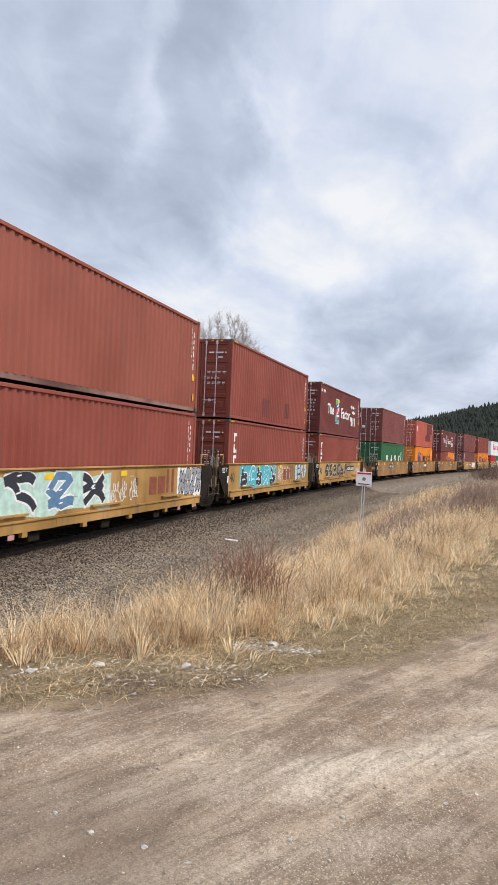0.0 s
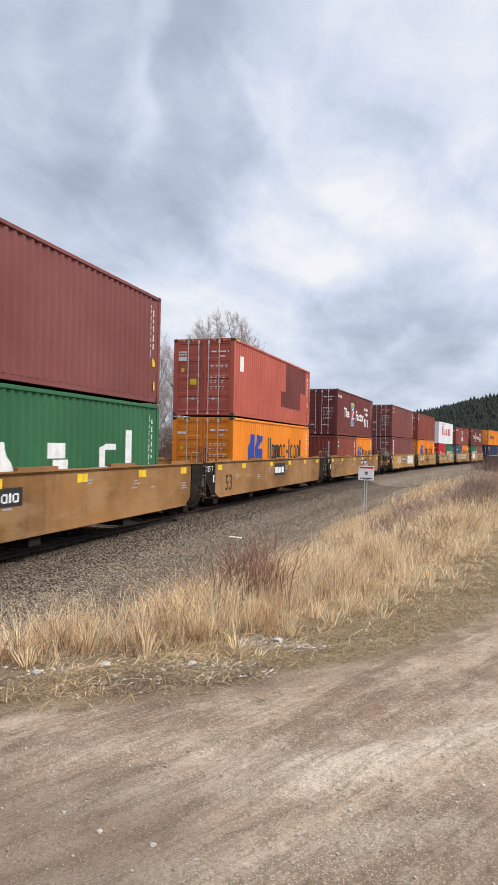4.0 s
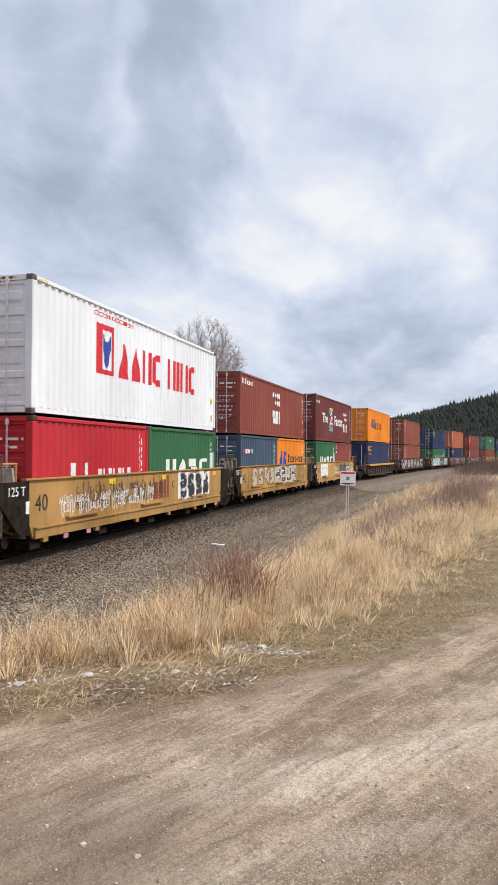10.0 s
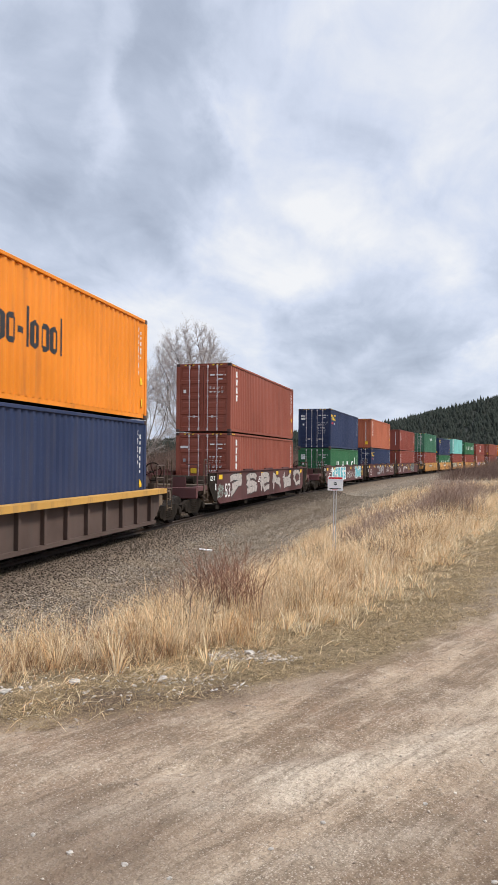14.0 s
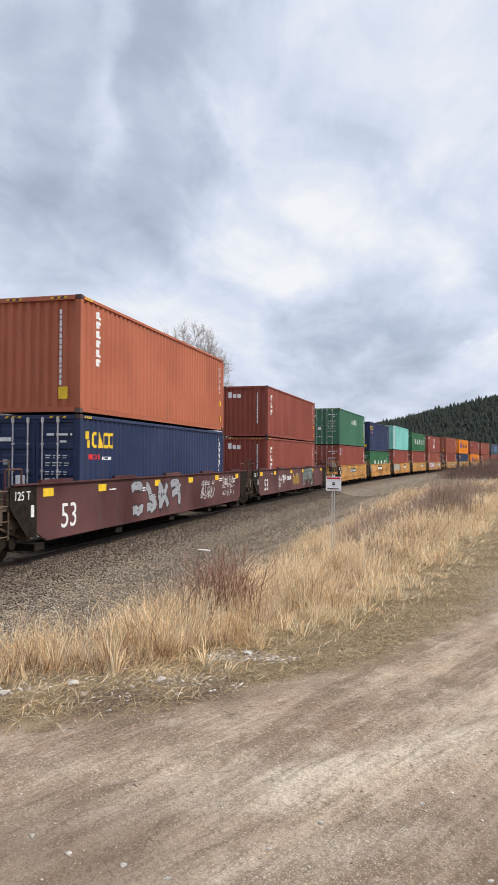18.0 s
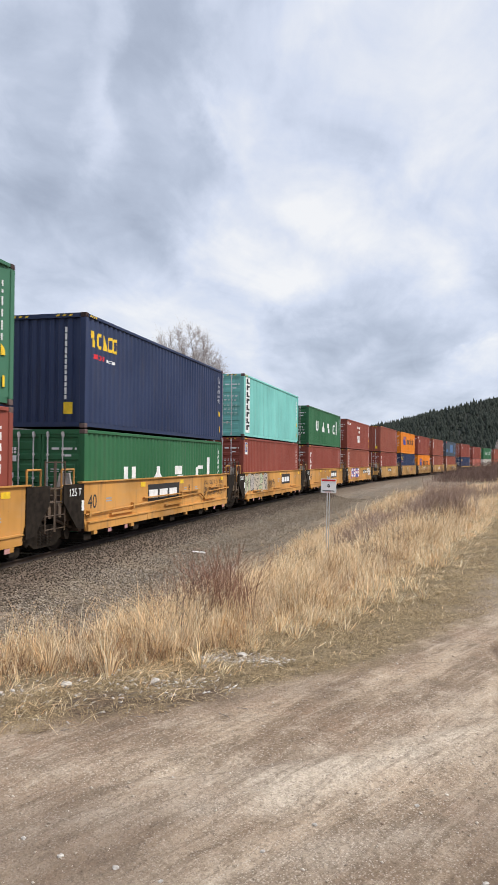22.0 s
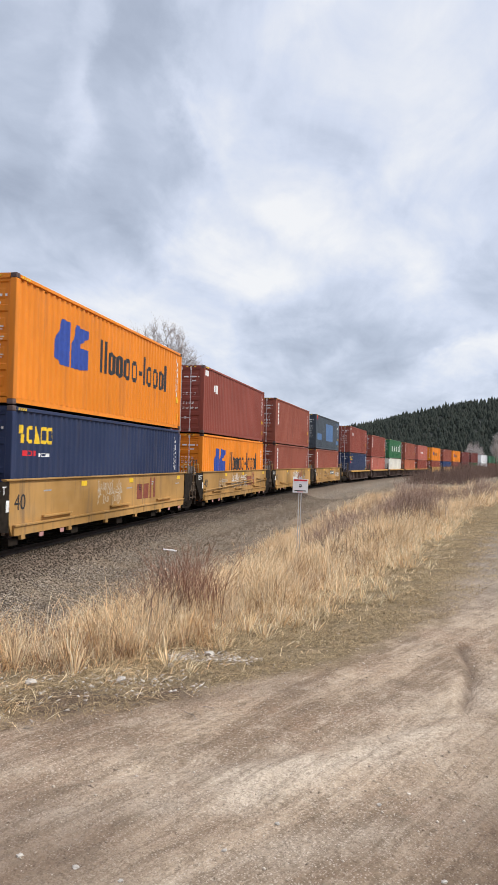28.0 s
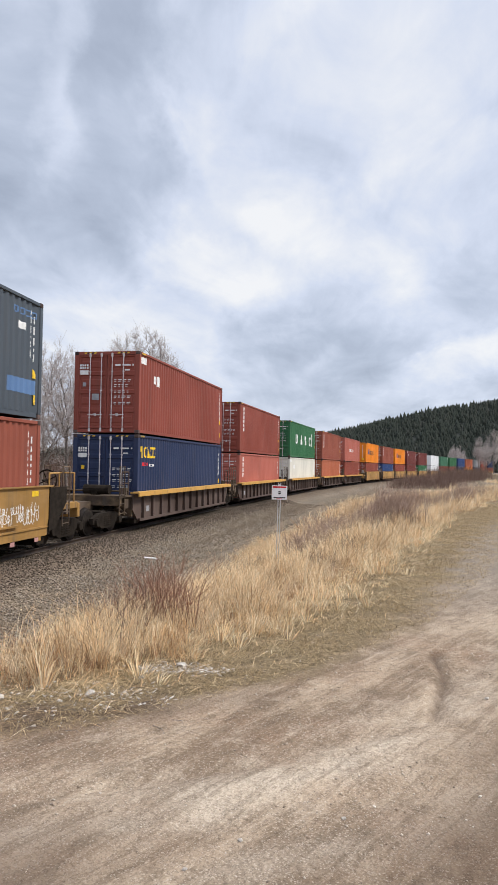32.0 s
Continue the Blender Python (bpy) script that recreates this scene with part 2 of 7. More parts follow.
PAINT = {
    "brown": painted("brown_paint", (0.25, 0.056, 0.036)),
    "maroon": painted("maroon_paint", (0.155, 0.034, 0.028)),
    "dusty_maroon": painted("dusty_maroon_paint", (0.20, 0.058, 0.05)),
    "rust_red": painted("rust_red_paint", (0.272, 0.072, 0.043)),
    "orange_red": painted("orange_red_paint", (0.42, 0.12, 0.058)),
    "salmon": painted("salmon_paint", (0.43, 0.125, 0.09)),
    "vermilion": painted("vermilion_paint", (0.47, 0.105, 0.068)),
    "charcoal": painted("charcoal_paint", (0.058, 0.073, 0.090)),
    "orange": painted("orange_paint", (0.80, 0.24, 0.012), dirt=0.25, rust=0.35),
    "green": painted("green_paint", (0.028, 0.132, 0.052)),
    "grey_green": painted("grey_green_paint", (0.045, 0.15, 0.085)),
    "navy": painted("navy_paint", (0.018, 0.031, 0.082)),
    "blue": painted("blue_paint", (0.018, 0.05, 0.16)),
    "slate": painted("slate_paint", (0.055, 0.085, 0.13)),
    "mint": painted("mint_paint", (0.21, 0.56, 0.50), dirt=0.3),
    "white": painted("white_paint", (0.80, 0.81, 0.82), dirt=0.18, rust=0.1, fade=0.05),
    "cream": painted("cream_paint", (0.72, 0.70, 0.62), dirt=0.2, rust=0.15, fade=0.05),
    "red": painted("red_paint", (0.48, 0.018, 0.028)),
    "grey": painted("grey_paint", (0.25, 0.26, 0.27)),
}
CAR_YELLOW = painted("car_yellow_paint", (0.50, 0.235, 0.045), rough=0.6, dirt=0.5, rust=0.5, rust_rgb=(0.12, 0.055, 0.03), fade=0.2, dust=0.3)
CAR_OLD_YELLOW = painted("car_old_yellow_paint", (0.40, 0.215, 0.055), rough=0.65, dirt=0.6, rust=0.6, rust_rgb=(0.10, 0.05, 0.03), fade=0.2, dust=0.18)
CAR_OCHRE = painted("car_ochre_paint", (0.27, 0.125, 0.032), rough=0.6, dirt=0.5, rust=0.5, fade=0.2, dust=0.35)
CAR_MAROON = painted("car_maroon_paint", (0.085, 0.024, 0.022), rough=0.6, dirt=0.45, rust=0.4, fade=0.2)
CAR_BROWN = painted("car_brown_paint", (0.075, 0.045, 0.034), rough=0.7, dirt=0.5, rust=0.5, fade=0.2)
WALK_YELLOW = painted("walkway_yellow_paint", (0.55, 0.30, 0.07), rough=0.65, dirt=0.6, rust=0.5)
UNDER = plain("grimy_underframe_steel", (0.020, 0.015, 0.011), 0.9, vary=0.4, gloss=0.12)
WHEEL = plain("wheel_steel", (0.024, 0.018, 0.014), 0.75, 0.2, vary=0.4, gloss=0.2)
GALV = plain("galvanised_steel", (0.66, 0.67, 0.68), 0.5, 0.15)
BAR_STEEL = plain("locking_bar_steel", (0.66, 0.61, 0.60), 0.5, 0.1)
WHITE_MARK = plain("white_marking", (0.78, 0.78, 0.76), 0.55, vary=0.1)
BLACK_MARK = plain("black_marking", (0.02, 0.02, 0.022), 0.55)
YELLOW_MARK = plain("yellow_marking", (0.80, 0.52, 0.02), 0.55)
RED_MARK = plain("red_marking", (0.62, 0.02, 0.03), 0.5)
BLUE_MARK = plain("blue_marking", (0.02, 0.06, 0.32), 0.5)
TEAL_MARK = plain("teal_spray_paint", (0.06, 0.42, 0.50), 0.5)
GREY_MARK = plain("grey_marking", (0.32, 0.33, 0.35), 0.5)
ORANGE_MARK = plain("orange_marking", (0.75, 0.2, 0.02), 0.5)
GREEN_MARK = plain("green_spray_paint", (0.15, 0.42, 0.12), 0.5)
PINK_MARK = plain("pink_spray_paint", (0.46, 0.24, 0.22), 0.5)
CAR_GRIME = painted("grimy_brown_end_paint", (0.075, 0.046, 0.026), rough=0.75, dirt=0.6, rust=0.6, fade=0.3, dust=0.25)
RAIL_PAINT = painted("scuffed_rail_paint", (0.20, 0.095, 0.08), rough=0.6, dirt=0.5, rust=0.4, fade=0.3, dust=0.35)
GUIDE_STEEL = plain("scuffed_guide_steel", (0.42, 0.38, 0.34), 0.6, 0.2, vary=0.4)
CASTING = painted("rusty_casting_paint", (0.085, 0.05, 0.042), rough=0.7, dirt=0.5, rust=0.6, fade=0.3)

# ---- mesh helpers ----
class Build:
    """Gathers boxes, bars and sheets into one mesh."""

    def __init__(self):
        self.v, self.f = [], []

    def add(self, verts, faces):
        n = len(self.v)
        self.v += [tuple(p) for p in verts]
        self.f += [tuple(n + i for i in q) for q in faces]
        return self

    def box(self, x0, y0, z0, x1, y1, z1):
        v = [(x, y, z) for x in (x0, x1) for y in (y0, y1) for z in (z0, z1)]
        return self.add(v, [(0, 1, 3, 2), (4, 6, 7, 5), (0, 4, 5, 1), (2, 3, 7, 6), (0, 2, 6, 4), (1, 5, 7, 3)])

    def soft(self, x0, y0, z0, x1, y1, z1, c):
        """A box with its edges cut off by c."""
        bm = bmesh.new()
        bmesh.ops.create_cube(bm, size=1.0)
        for p in bm.verts:
            p.co = ((x0 + x1) / 2 + p.co.x * (x1 - x0), (y0 + y1) / 2 + p.co.y * (y1 - y0), (z0 + z1) / 2 + p.co.z * (z1 - z0))
        bmesh.ops.bevel(bm, geom=bm.edges[:], offset=c, segments=1, affect="EDGES")
        bm.verts.index_update()
        self.add([p.co for p in bm.verts], [[p.index for p in f.verts] for f in bm.faces])
        bm.free()
        return self

    def bar(self, a, b, r, n=8, r2=None):
        a, b = Vector(a), Vector(b)
        w = (b - a).normalized()
        u = w.orthogonal().normalized()
        v = w.cross(u)
        r2 = r if r2 is None else r2
        ring = [(math.cos(2 * math.pi * i / n), math.sin(2 * math.pi * i / n)) for i in range(n)]
        pts = [a + (u * c + v * s) * r for c, s in ring] + [b + (u * c + v * s) * r2 for c, s in ring]
        return self.add(pts, [(i, (i + 1) % n, n + (i + 1) % n, n + i) for i in range(n)] + [tuple(range(n))[::-1], tuple(range(n, 2 * n))])

    def slab(self, pts, axis, lo, hi):
        """A flat outline (pairs) drawn out along axis from lo to hi."""
        n = len(pts)

        def put(p, w):
            return {"x": (w, p[0], p[1]), "y": (p[0], w, p[1]), "z": (p[0], p[1], w)}[axis]
        return self.add([put(p, lo) for p in pts] + [put(p, hi) for p in pts],
                        [(i, (i + 1) % n, n + (i + 1) % n, n + i) for i in range(n)] + [tuple(range(n))[::-1], tuple(range(n, 2 * n))])

    def mesh(self, name, material, smooth=False):
        me = bpy.data.meshes.new(name)
        me.from_pydata(self.v, [], self.f)
        bm = bmesh.new()
        bm.from_mesh(me)
        bmesh.ops.recalc_face_normals(bm, faces=bm.faces[:])
        bm.to_mesh(me)
        bm.free()
        if smooth:
            me.polygons.foreach_set("use_smooth", [True] * len(me.polygons))
        me.materials.append(material)
        return me


MESHES = {}


def shared(key, name, make, material, smooth=False):
    """One mesh for all alike parts."""
    key = (name, material.name, *key)
    if key not in MESHES:
        MESHES[key] = make().mesh(name, material, smooth)
    return MESHES[key]


def part(name, me, parent, m=None, label=""):
    ob = new(name, me)
    ob.parent = parent
    if m is not None:
        ob.matrix_basis = m
    if label:
        tagged(ob, label)
    return ob


def root(name, label, category, group=""):
    ob = new(name)
    ob.empty_display_size = 0.3
    return tagged(ob, label, category, group)


def raw_mesh(name, verts, faces, material, smooth=False):
    """A large mesh from arrays: faces all with the same number of corners."""
    me = bpy.data.meshes.new(name)
    verts, faces = np.asarray(verts, np.float32), np.asarray(faces, np.int32)
    k = faces.shape[1]
    me.vertices.add(len(verts))
    me.vertices.foreach_set("co", verts.ravel())
    me.loops.add(faces.size)
    me.loops.foreach_set("vertex_index", faces.ravel())
    me.polygons.add(len(faces))
    me.polygons.foreach_set("loop_start", np.arange(0, faces.size, k, dtype=np.int32))
    me.polygons.foreach_set("loop_total", np.full(len(faces), k, np.int32))
    if smooth:
        me.polygons.foreach_set("use_smooth", np.ones(len(faces), bool))
    me.update(calc_edges=True)
    me.materials.append(material)
    return me


# ---- the line of the track ----
# s runs along the track, 0 beside the camera, growing to the distance; the track bends to the right
OFFSET, BEND, EASE = 9.12, 1.76e-3, -2.2e-6
RAIL_Z, GRADE = -0.52, -0.00496
TS = np.arange(-700.0, 560.0, 0.5)
HEAD = BEND * np.clip(TS, -50, 480) + EASE * np.clip(TS, -50, 480) ** 2


def summed(v):
    c = np.concatenate([[0], np.cumsum((v[1:] + v[:-1]) * 0.25)])
    return c - np.interp(0, TS, c)


TX, TY = summed(np.sin(HEAD)) - OFFSET, summed(np.cos(HEAD))


def on_track(s):
    """Place and heading (to the right of +y, radians) of the track's centre line."""
    return np.interp(s, TS, TX), np.interp(s, TS, TY), RAIL_Z + GRADE * np.clip(s, -60, 330), np.interp(s, TS, HEAD)


def track_pose(s, z=0.0):
    x, y, zr, h = on_track(s)
    return pose(float(x), float(y), float(zr + z), math.degrees(math.atan(GRADE)) if -60 < s < 330 else 0, 0, -math.degrees(h))


def track_coords(x, y):
    """The stretch along the track and the distance to the right of it, for arrays of places."""
    s = np.clip(np.asarray(y, float), -600, 500)
    for _ in range(5):
        px, py, _, h = on_track(s)
        s = np.clip(s + (x - px) * np.sin(h) + (y - py) * np.cos(h), -690, 550)
    px, py, _, h = on_track(s)
    return s, (x - px) * np.cos(h) - (y - py) * np.sin(h)


EDGE_Y = np.array([-40, 2.0, 3.4, 4.2, 5.0, 6.4, 8.2, 13.0, 17.5, 24.5, 33.5, 60.0, 140.0])
EDGE_X = np.array([-7.5, -5.8, -4.2, -2.75, -1.85, -1.25, -0.5, 0.55, 1.5, 3.0, 5.7, 13.0, 40.0])
ROAD_Y = np.array([-40, 2.0, 3.4, 4.2, 5.0, 5.8, 6.9, 8.0, 12.0, 16.3, 22.0, 34.0, 60.0, 140.0])
ROAD_X = np.array([-7.3, -5.4, -3.6, -2.2, -1.2, -0.35, 0.3, 0.65, 1.55, 2.36, 3.85, 7.2, 15.0, 42.0])


def verge(x, y):
    """Distance to the right of the grass's edge along the road."""
    return x - np.interp(y, EDGE_Y, EDGE_X)


def hash_noise(x, y, scale, seed=0.0):
    """Smooth waves for uneven ground."""
    a, b = x / scale, y / scale
    return (np.sin(a * 1.7 + b * 0.9 + seed) + np.sin(a * -0.8 + b * 2.1 + 1.3 + seed) + 0.6 * np.sin(a * 3.1 - b * 2.7 + 2.1 * seed)) / 2.6


def ground_z(x, y):
    x, y = np.asarray(x, float), np.asarray(y, float)
    s, d = track_coords(x, y)
    r = RAIL_Z + GRADE * np.clip(s, -60, 330)
    bed = r + np.interp(np.abs(d), [0, 0.6, 0.9, 1.5, 2.1, 3.0, 4.2, 5.4], [-0.17, -0.17, -0.09, -0.11, -0.28, -0.52, -0.5, -0.46])
    road = -0.0035 * np.clip(y - 6, 0, 300)
    e = verge(x, y)
    up = np.clip((e + 3.2) / 2.2, 0, 1)
    up = up * up * (3 - 2 * up)
    right = bed * (1 - up) + road * up
    left = np.where(d < -5.4, r - 0.46 - np.clip((-d - 5.4) * 0.05, 0, 0.8), bed)
    z = np.where(d > 0, np.where(d < 3.2, bed, right), left)
    # low undulation, ruts on the road
    near = np.exp(-((x / 60) ** 2 + (y / 80) ** 2))
    z = z + near * (0.025 * hash_noise(x, y, 2.3) * (np.abs(d) > 3.2) + 0.008 * hash_noise(x, y, 0.5, 1.0) * (np.abs(d) > 3.2))
    lay = x * 0.88 - y * 0.47
    z = z + near * (e > 0) * (0.006 * np.sin(lay * 26 + 2 * hash_noise(x, y, 0.9)) * np.clip(hash_noise(x, y, 1.3, 4.0), 0, 1) + 0.006 * hash_noise(x, y, 0.12, 5.0))
    z = z - 0.05 * np.exp(-((x - 0.83 - np.interp(y, [5.1, 5.6, 6.2, 7.0], [-0.2, -0.07, 0.04, 0.0])) / 0.05) ** 2) * ((y > 5.1) & (y < 7.0))
    rut = e - 2.15 - 0.25 * np.sin(y * 0.35)
    z = z - near * (0.03 * np.exp(-(rut / 0.16) ** 2) + 0.02 * np.exp(-((e - 3.6) / 0.2) ** 2)) * (e > 0)
    return z


def stepped(*spans):
    out = []
    for a, b, h in spans:
        out += list(np.arange(a, b, h))
    return np.array(out + [spans[-1][1]])


def ground_material():
    m, nt, b = shader("dirt_road_and_verge")
    co = coords(nt)
    zone = nt.nodes.new("ShaderNodeAttribute")
    zone.attribute_name = "zone"
    sep = node(nt, "ShaderNodeSeparateColor", Color=zone.outputs["Color"])
    road, bed, wheel = sep.outputs["Red"], sep.outputs["Green"], sep.outputs["Blue"]
    turn = node(nt, "ShaderNodeMapping", Vector=co, Rotation=(0, 0, radians(28))).outputs[0]
    swath = noise_at(nt, turn, 1.0, 9, 0.68, (1.6, 0.42, 1.0))
    patch = noise_at(nt, co, 0.8, 6, 0.6)
    fine = noise_at(nt, co, 22.0, 12, 0.8)
    speck = noise_at(nt, co, 75.0, 6, 0.75)
    lines = noise_at(nt, turn, 7.0, 8, 0.7, (1.6, 0.22, 1.0))
    tread = noise_at(nt, turn, 9.0, 7, 0.7, (2.4, 0.12, 1.0))
    sand = node(nt, "ShaderNodeTexVoronoi", Vector=co, Scale=150.0)
    sand_lum = node(nt, "ShaderNodeSeparateColor", Color=sand.outputs["Color"]).outputs["Green"]
    grit = node(nt, "ShaderNodeTexVoronoi", Vector=co, Scale=70.0)
    grit_lum = node(nt, "ShaderNodeSeparateColor", Color=grit.outputs["Color"]).outputs["Red"]
    grit2 = node(nt, "ShaderNodeTexVoronoi", Vector=co, Scale=30.0)
    mid = noise_at(nt, turn, 4.0, 9, 0.72, (1.1, 0.8, 1.0))
    place = node(nt, "ShaderNodeSeparateXYZ", Vector=co)
    dirt = mix(nt, band(nt, swath, 0.42, 0.60), (0.215, 0.148, 0.096), (0.45, 0.340, 0.236))
    dirt = mix(nt, mul(nt, band(nt, patch, 0.48, 0.64), 0.45), dirt, (0.31, 0.195, 0.125))
    dirt = mix(nt, mul(nt, band(nt, mid, 0.51, 0.62), 0.5), dirt, (0.50, 0.40, 0.295))
    dirt = mix(nt, mul(nt, band(nt, mid, 0.48, 0.36), 0.6), dirt, (0.150, 0.108, 0.070))
    # greyer crushed gravel where the road runs on
    gravel = mix(nt, band(nt, fine, 0.38, 0.62), (0.155, 0.130, 0.104), (0.34, 0.295, 0.245))
    dirt = mix(nt, mul(nt, band(nt, place.outputs["Y"], 6.0, 13.0), 0.8), dirt, gravel)
    dirt = mix(nt, mul(nt, wheel, 0.7), dirt, (0.66, 0.555, 0.43))
    dirt = mix(nt, mul(nt, band(nt, lines, 0.50, 0.61), 0.36), dirt, (0.14, 0.10, 0.066))
    dirt = mix(nt, mul(nt, band(nt, fine, 0.46, 0.59), 0.38), dirt, (0.145, 0.103, 0.066))
    dirt = mix(nt, mul(nt, band(nt, tread, 0.53, 0.63), 0.32), dirt, (0.135, 0.094, 0.062))
    dirt = mix(nt, mul(nt, band(nt, tread, 0.46, 0.36), 0.22), dirt, (0.66, 0.54, 0.41))
    dirt = mix(nt, mul(nt, band(nt, speck, 0.55, 0.69), 0.32), dirt, (0.09, 0.066, 0.045))
    dirt = mix(nt, mul(nt, band(nt, speck, 0.44, 0.32), 0.22), dirt, (0.62, 0.52, 0.42))
    dirt = mix(nt, mul(nt, band(nt, sand_lum, 0.84, 0.96), 0.36), dirt, (0.68, 0.58, 0.48))
    dirt = mix(nt, mul(nt, band(nt, sand_lum, 0.2, 0.06), 0.28), dirt, (0.070, 0.052, 0.038))
    pale = node(nt, "ShaderNodeMath")
    pale.operation = "MULTIPLY"
    nt.links.new(band(nt, grit.outputs["Distance"], 0.34, 0.2), pale.inputs[0])
    nt.links.new(band(nt, grit_lum, 0.72, 0.86), pale.inputs[1])
    dirt = mix(nt, mul(nt, pale.outputs[0], 0.7), dirt, (0.60, 0.51, 0.42))
    # matted verge: olive-brown dead turf with earth showing
    soil = mix(nt, band(nt, fine, 0.36, 0.62), (0.100, 0.072, 0.041), (0.275, 0.205, 0.118))
    soil = mix(nt, mul(nt, band(nt, mid, 0.5, 0.62), 0.45), soil, (0.40, 0.30, 0.19))
    soil = mix(nt, mul(nt, band(nt, speck, 0.52, 0.66), 0.5), soil, (0.055, 0.042, 0.027))
    stones = node(nt, "ShaderNodeTexVoronoi", Vector=co, Scale=24.0)
    lum = node(nt, "ShaderNodeSeparateColor", Color=stones.outputs["Color"]).outputs["Red"]
    rock = mix(nt, lum, (0.085, 0.066, 0.048), (0.43, 0.36, 0.28))
    rock = mix(nt, band(nt, stones.outputs["Distance"], 0.42, 0.75), rock, (0.05, 0.040, 0.031))
    rock = mix(nt, mul(nt, band(nt, patch, 0.42, 0.62), 0.5), rock, (0.27, 0.205, 0.14))
    # the apron beside the ballast: trodden earth with gravel, streaked along the line
    along = noise_at(nt, node(nt, "ShaderNodeMapping", Vector=co, Rotation=(0, 0, radians(4))).outputs[0], 1.0, 8, 0.66, (2.6, 0.2, 1.0))
    earth = mix(nt, band(nt, along, 0.40, 0.60), (0.088, 0.063, 0.039), (0.255, 0.19, 0.122))
    earth = mix(nt, mul(nt, band(nt, fine, 0.44, 0.6), 0.5), earth, (0.085, 0.066, 0.045))
    earth = mix(nt, mul(nt, band(nt, lum, 0.72, 0.9), 0.55), earth, (0.46, 0.39, 0.31))
    rock = mix(nt, wheel, rock, earth)
    col = mix(nt, road, soil, dirt)
    col = mix(nt, bed, col, rock)
    earth_shade = node(nt, "ShaderNodeMath")
    earth_shade.operation = "SUBTRACT"
    earth_shade.inputs[0].default_value = 1.0
    nt.links.new(zone.outputs["Alpha"], earth_shade.inputs[1])
    # dark earth tone, also laid in as the train's shade along the track
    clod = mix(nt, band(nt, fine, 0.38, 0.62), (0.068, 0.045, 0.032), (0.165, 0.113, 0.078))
    col = mix(nt, mul(nt, earth_shade.outputs[0], 0.82), col, clod)
    nt.links.new(col, b.inputs["Base Color"])
    b.inputs["Roughness"].default_value = 0.95
    b.inputs["Specular IOR Level"].default_value = 0.15
    h = mix(nt, 0.4, mix(nt, 0.35, fine, grit.outputs["Distance"]), grit2.outputs["Distance"])
    h = mix(nt, 0.25, h, speck)
    h = mix(nt, bed, h, stones.outputs["Distance"])
    bump(nt, b, h, 1.0, 0.03)
    return m


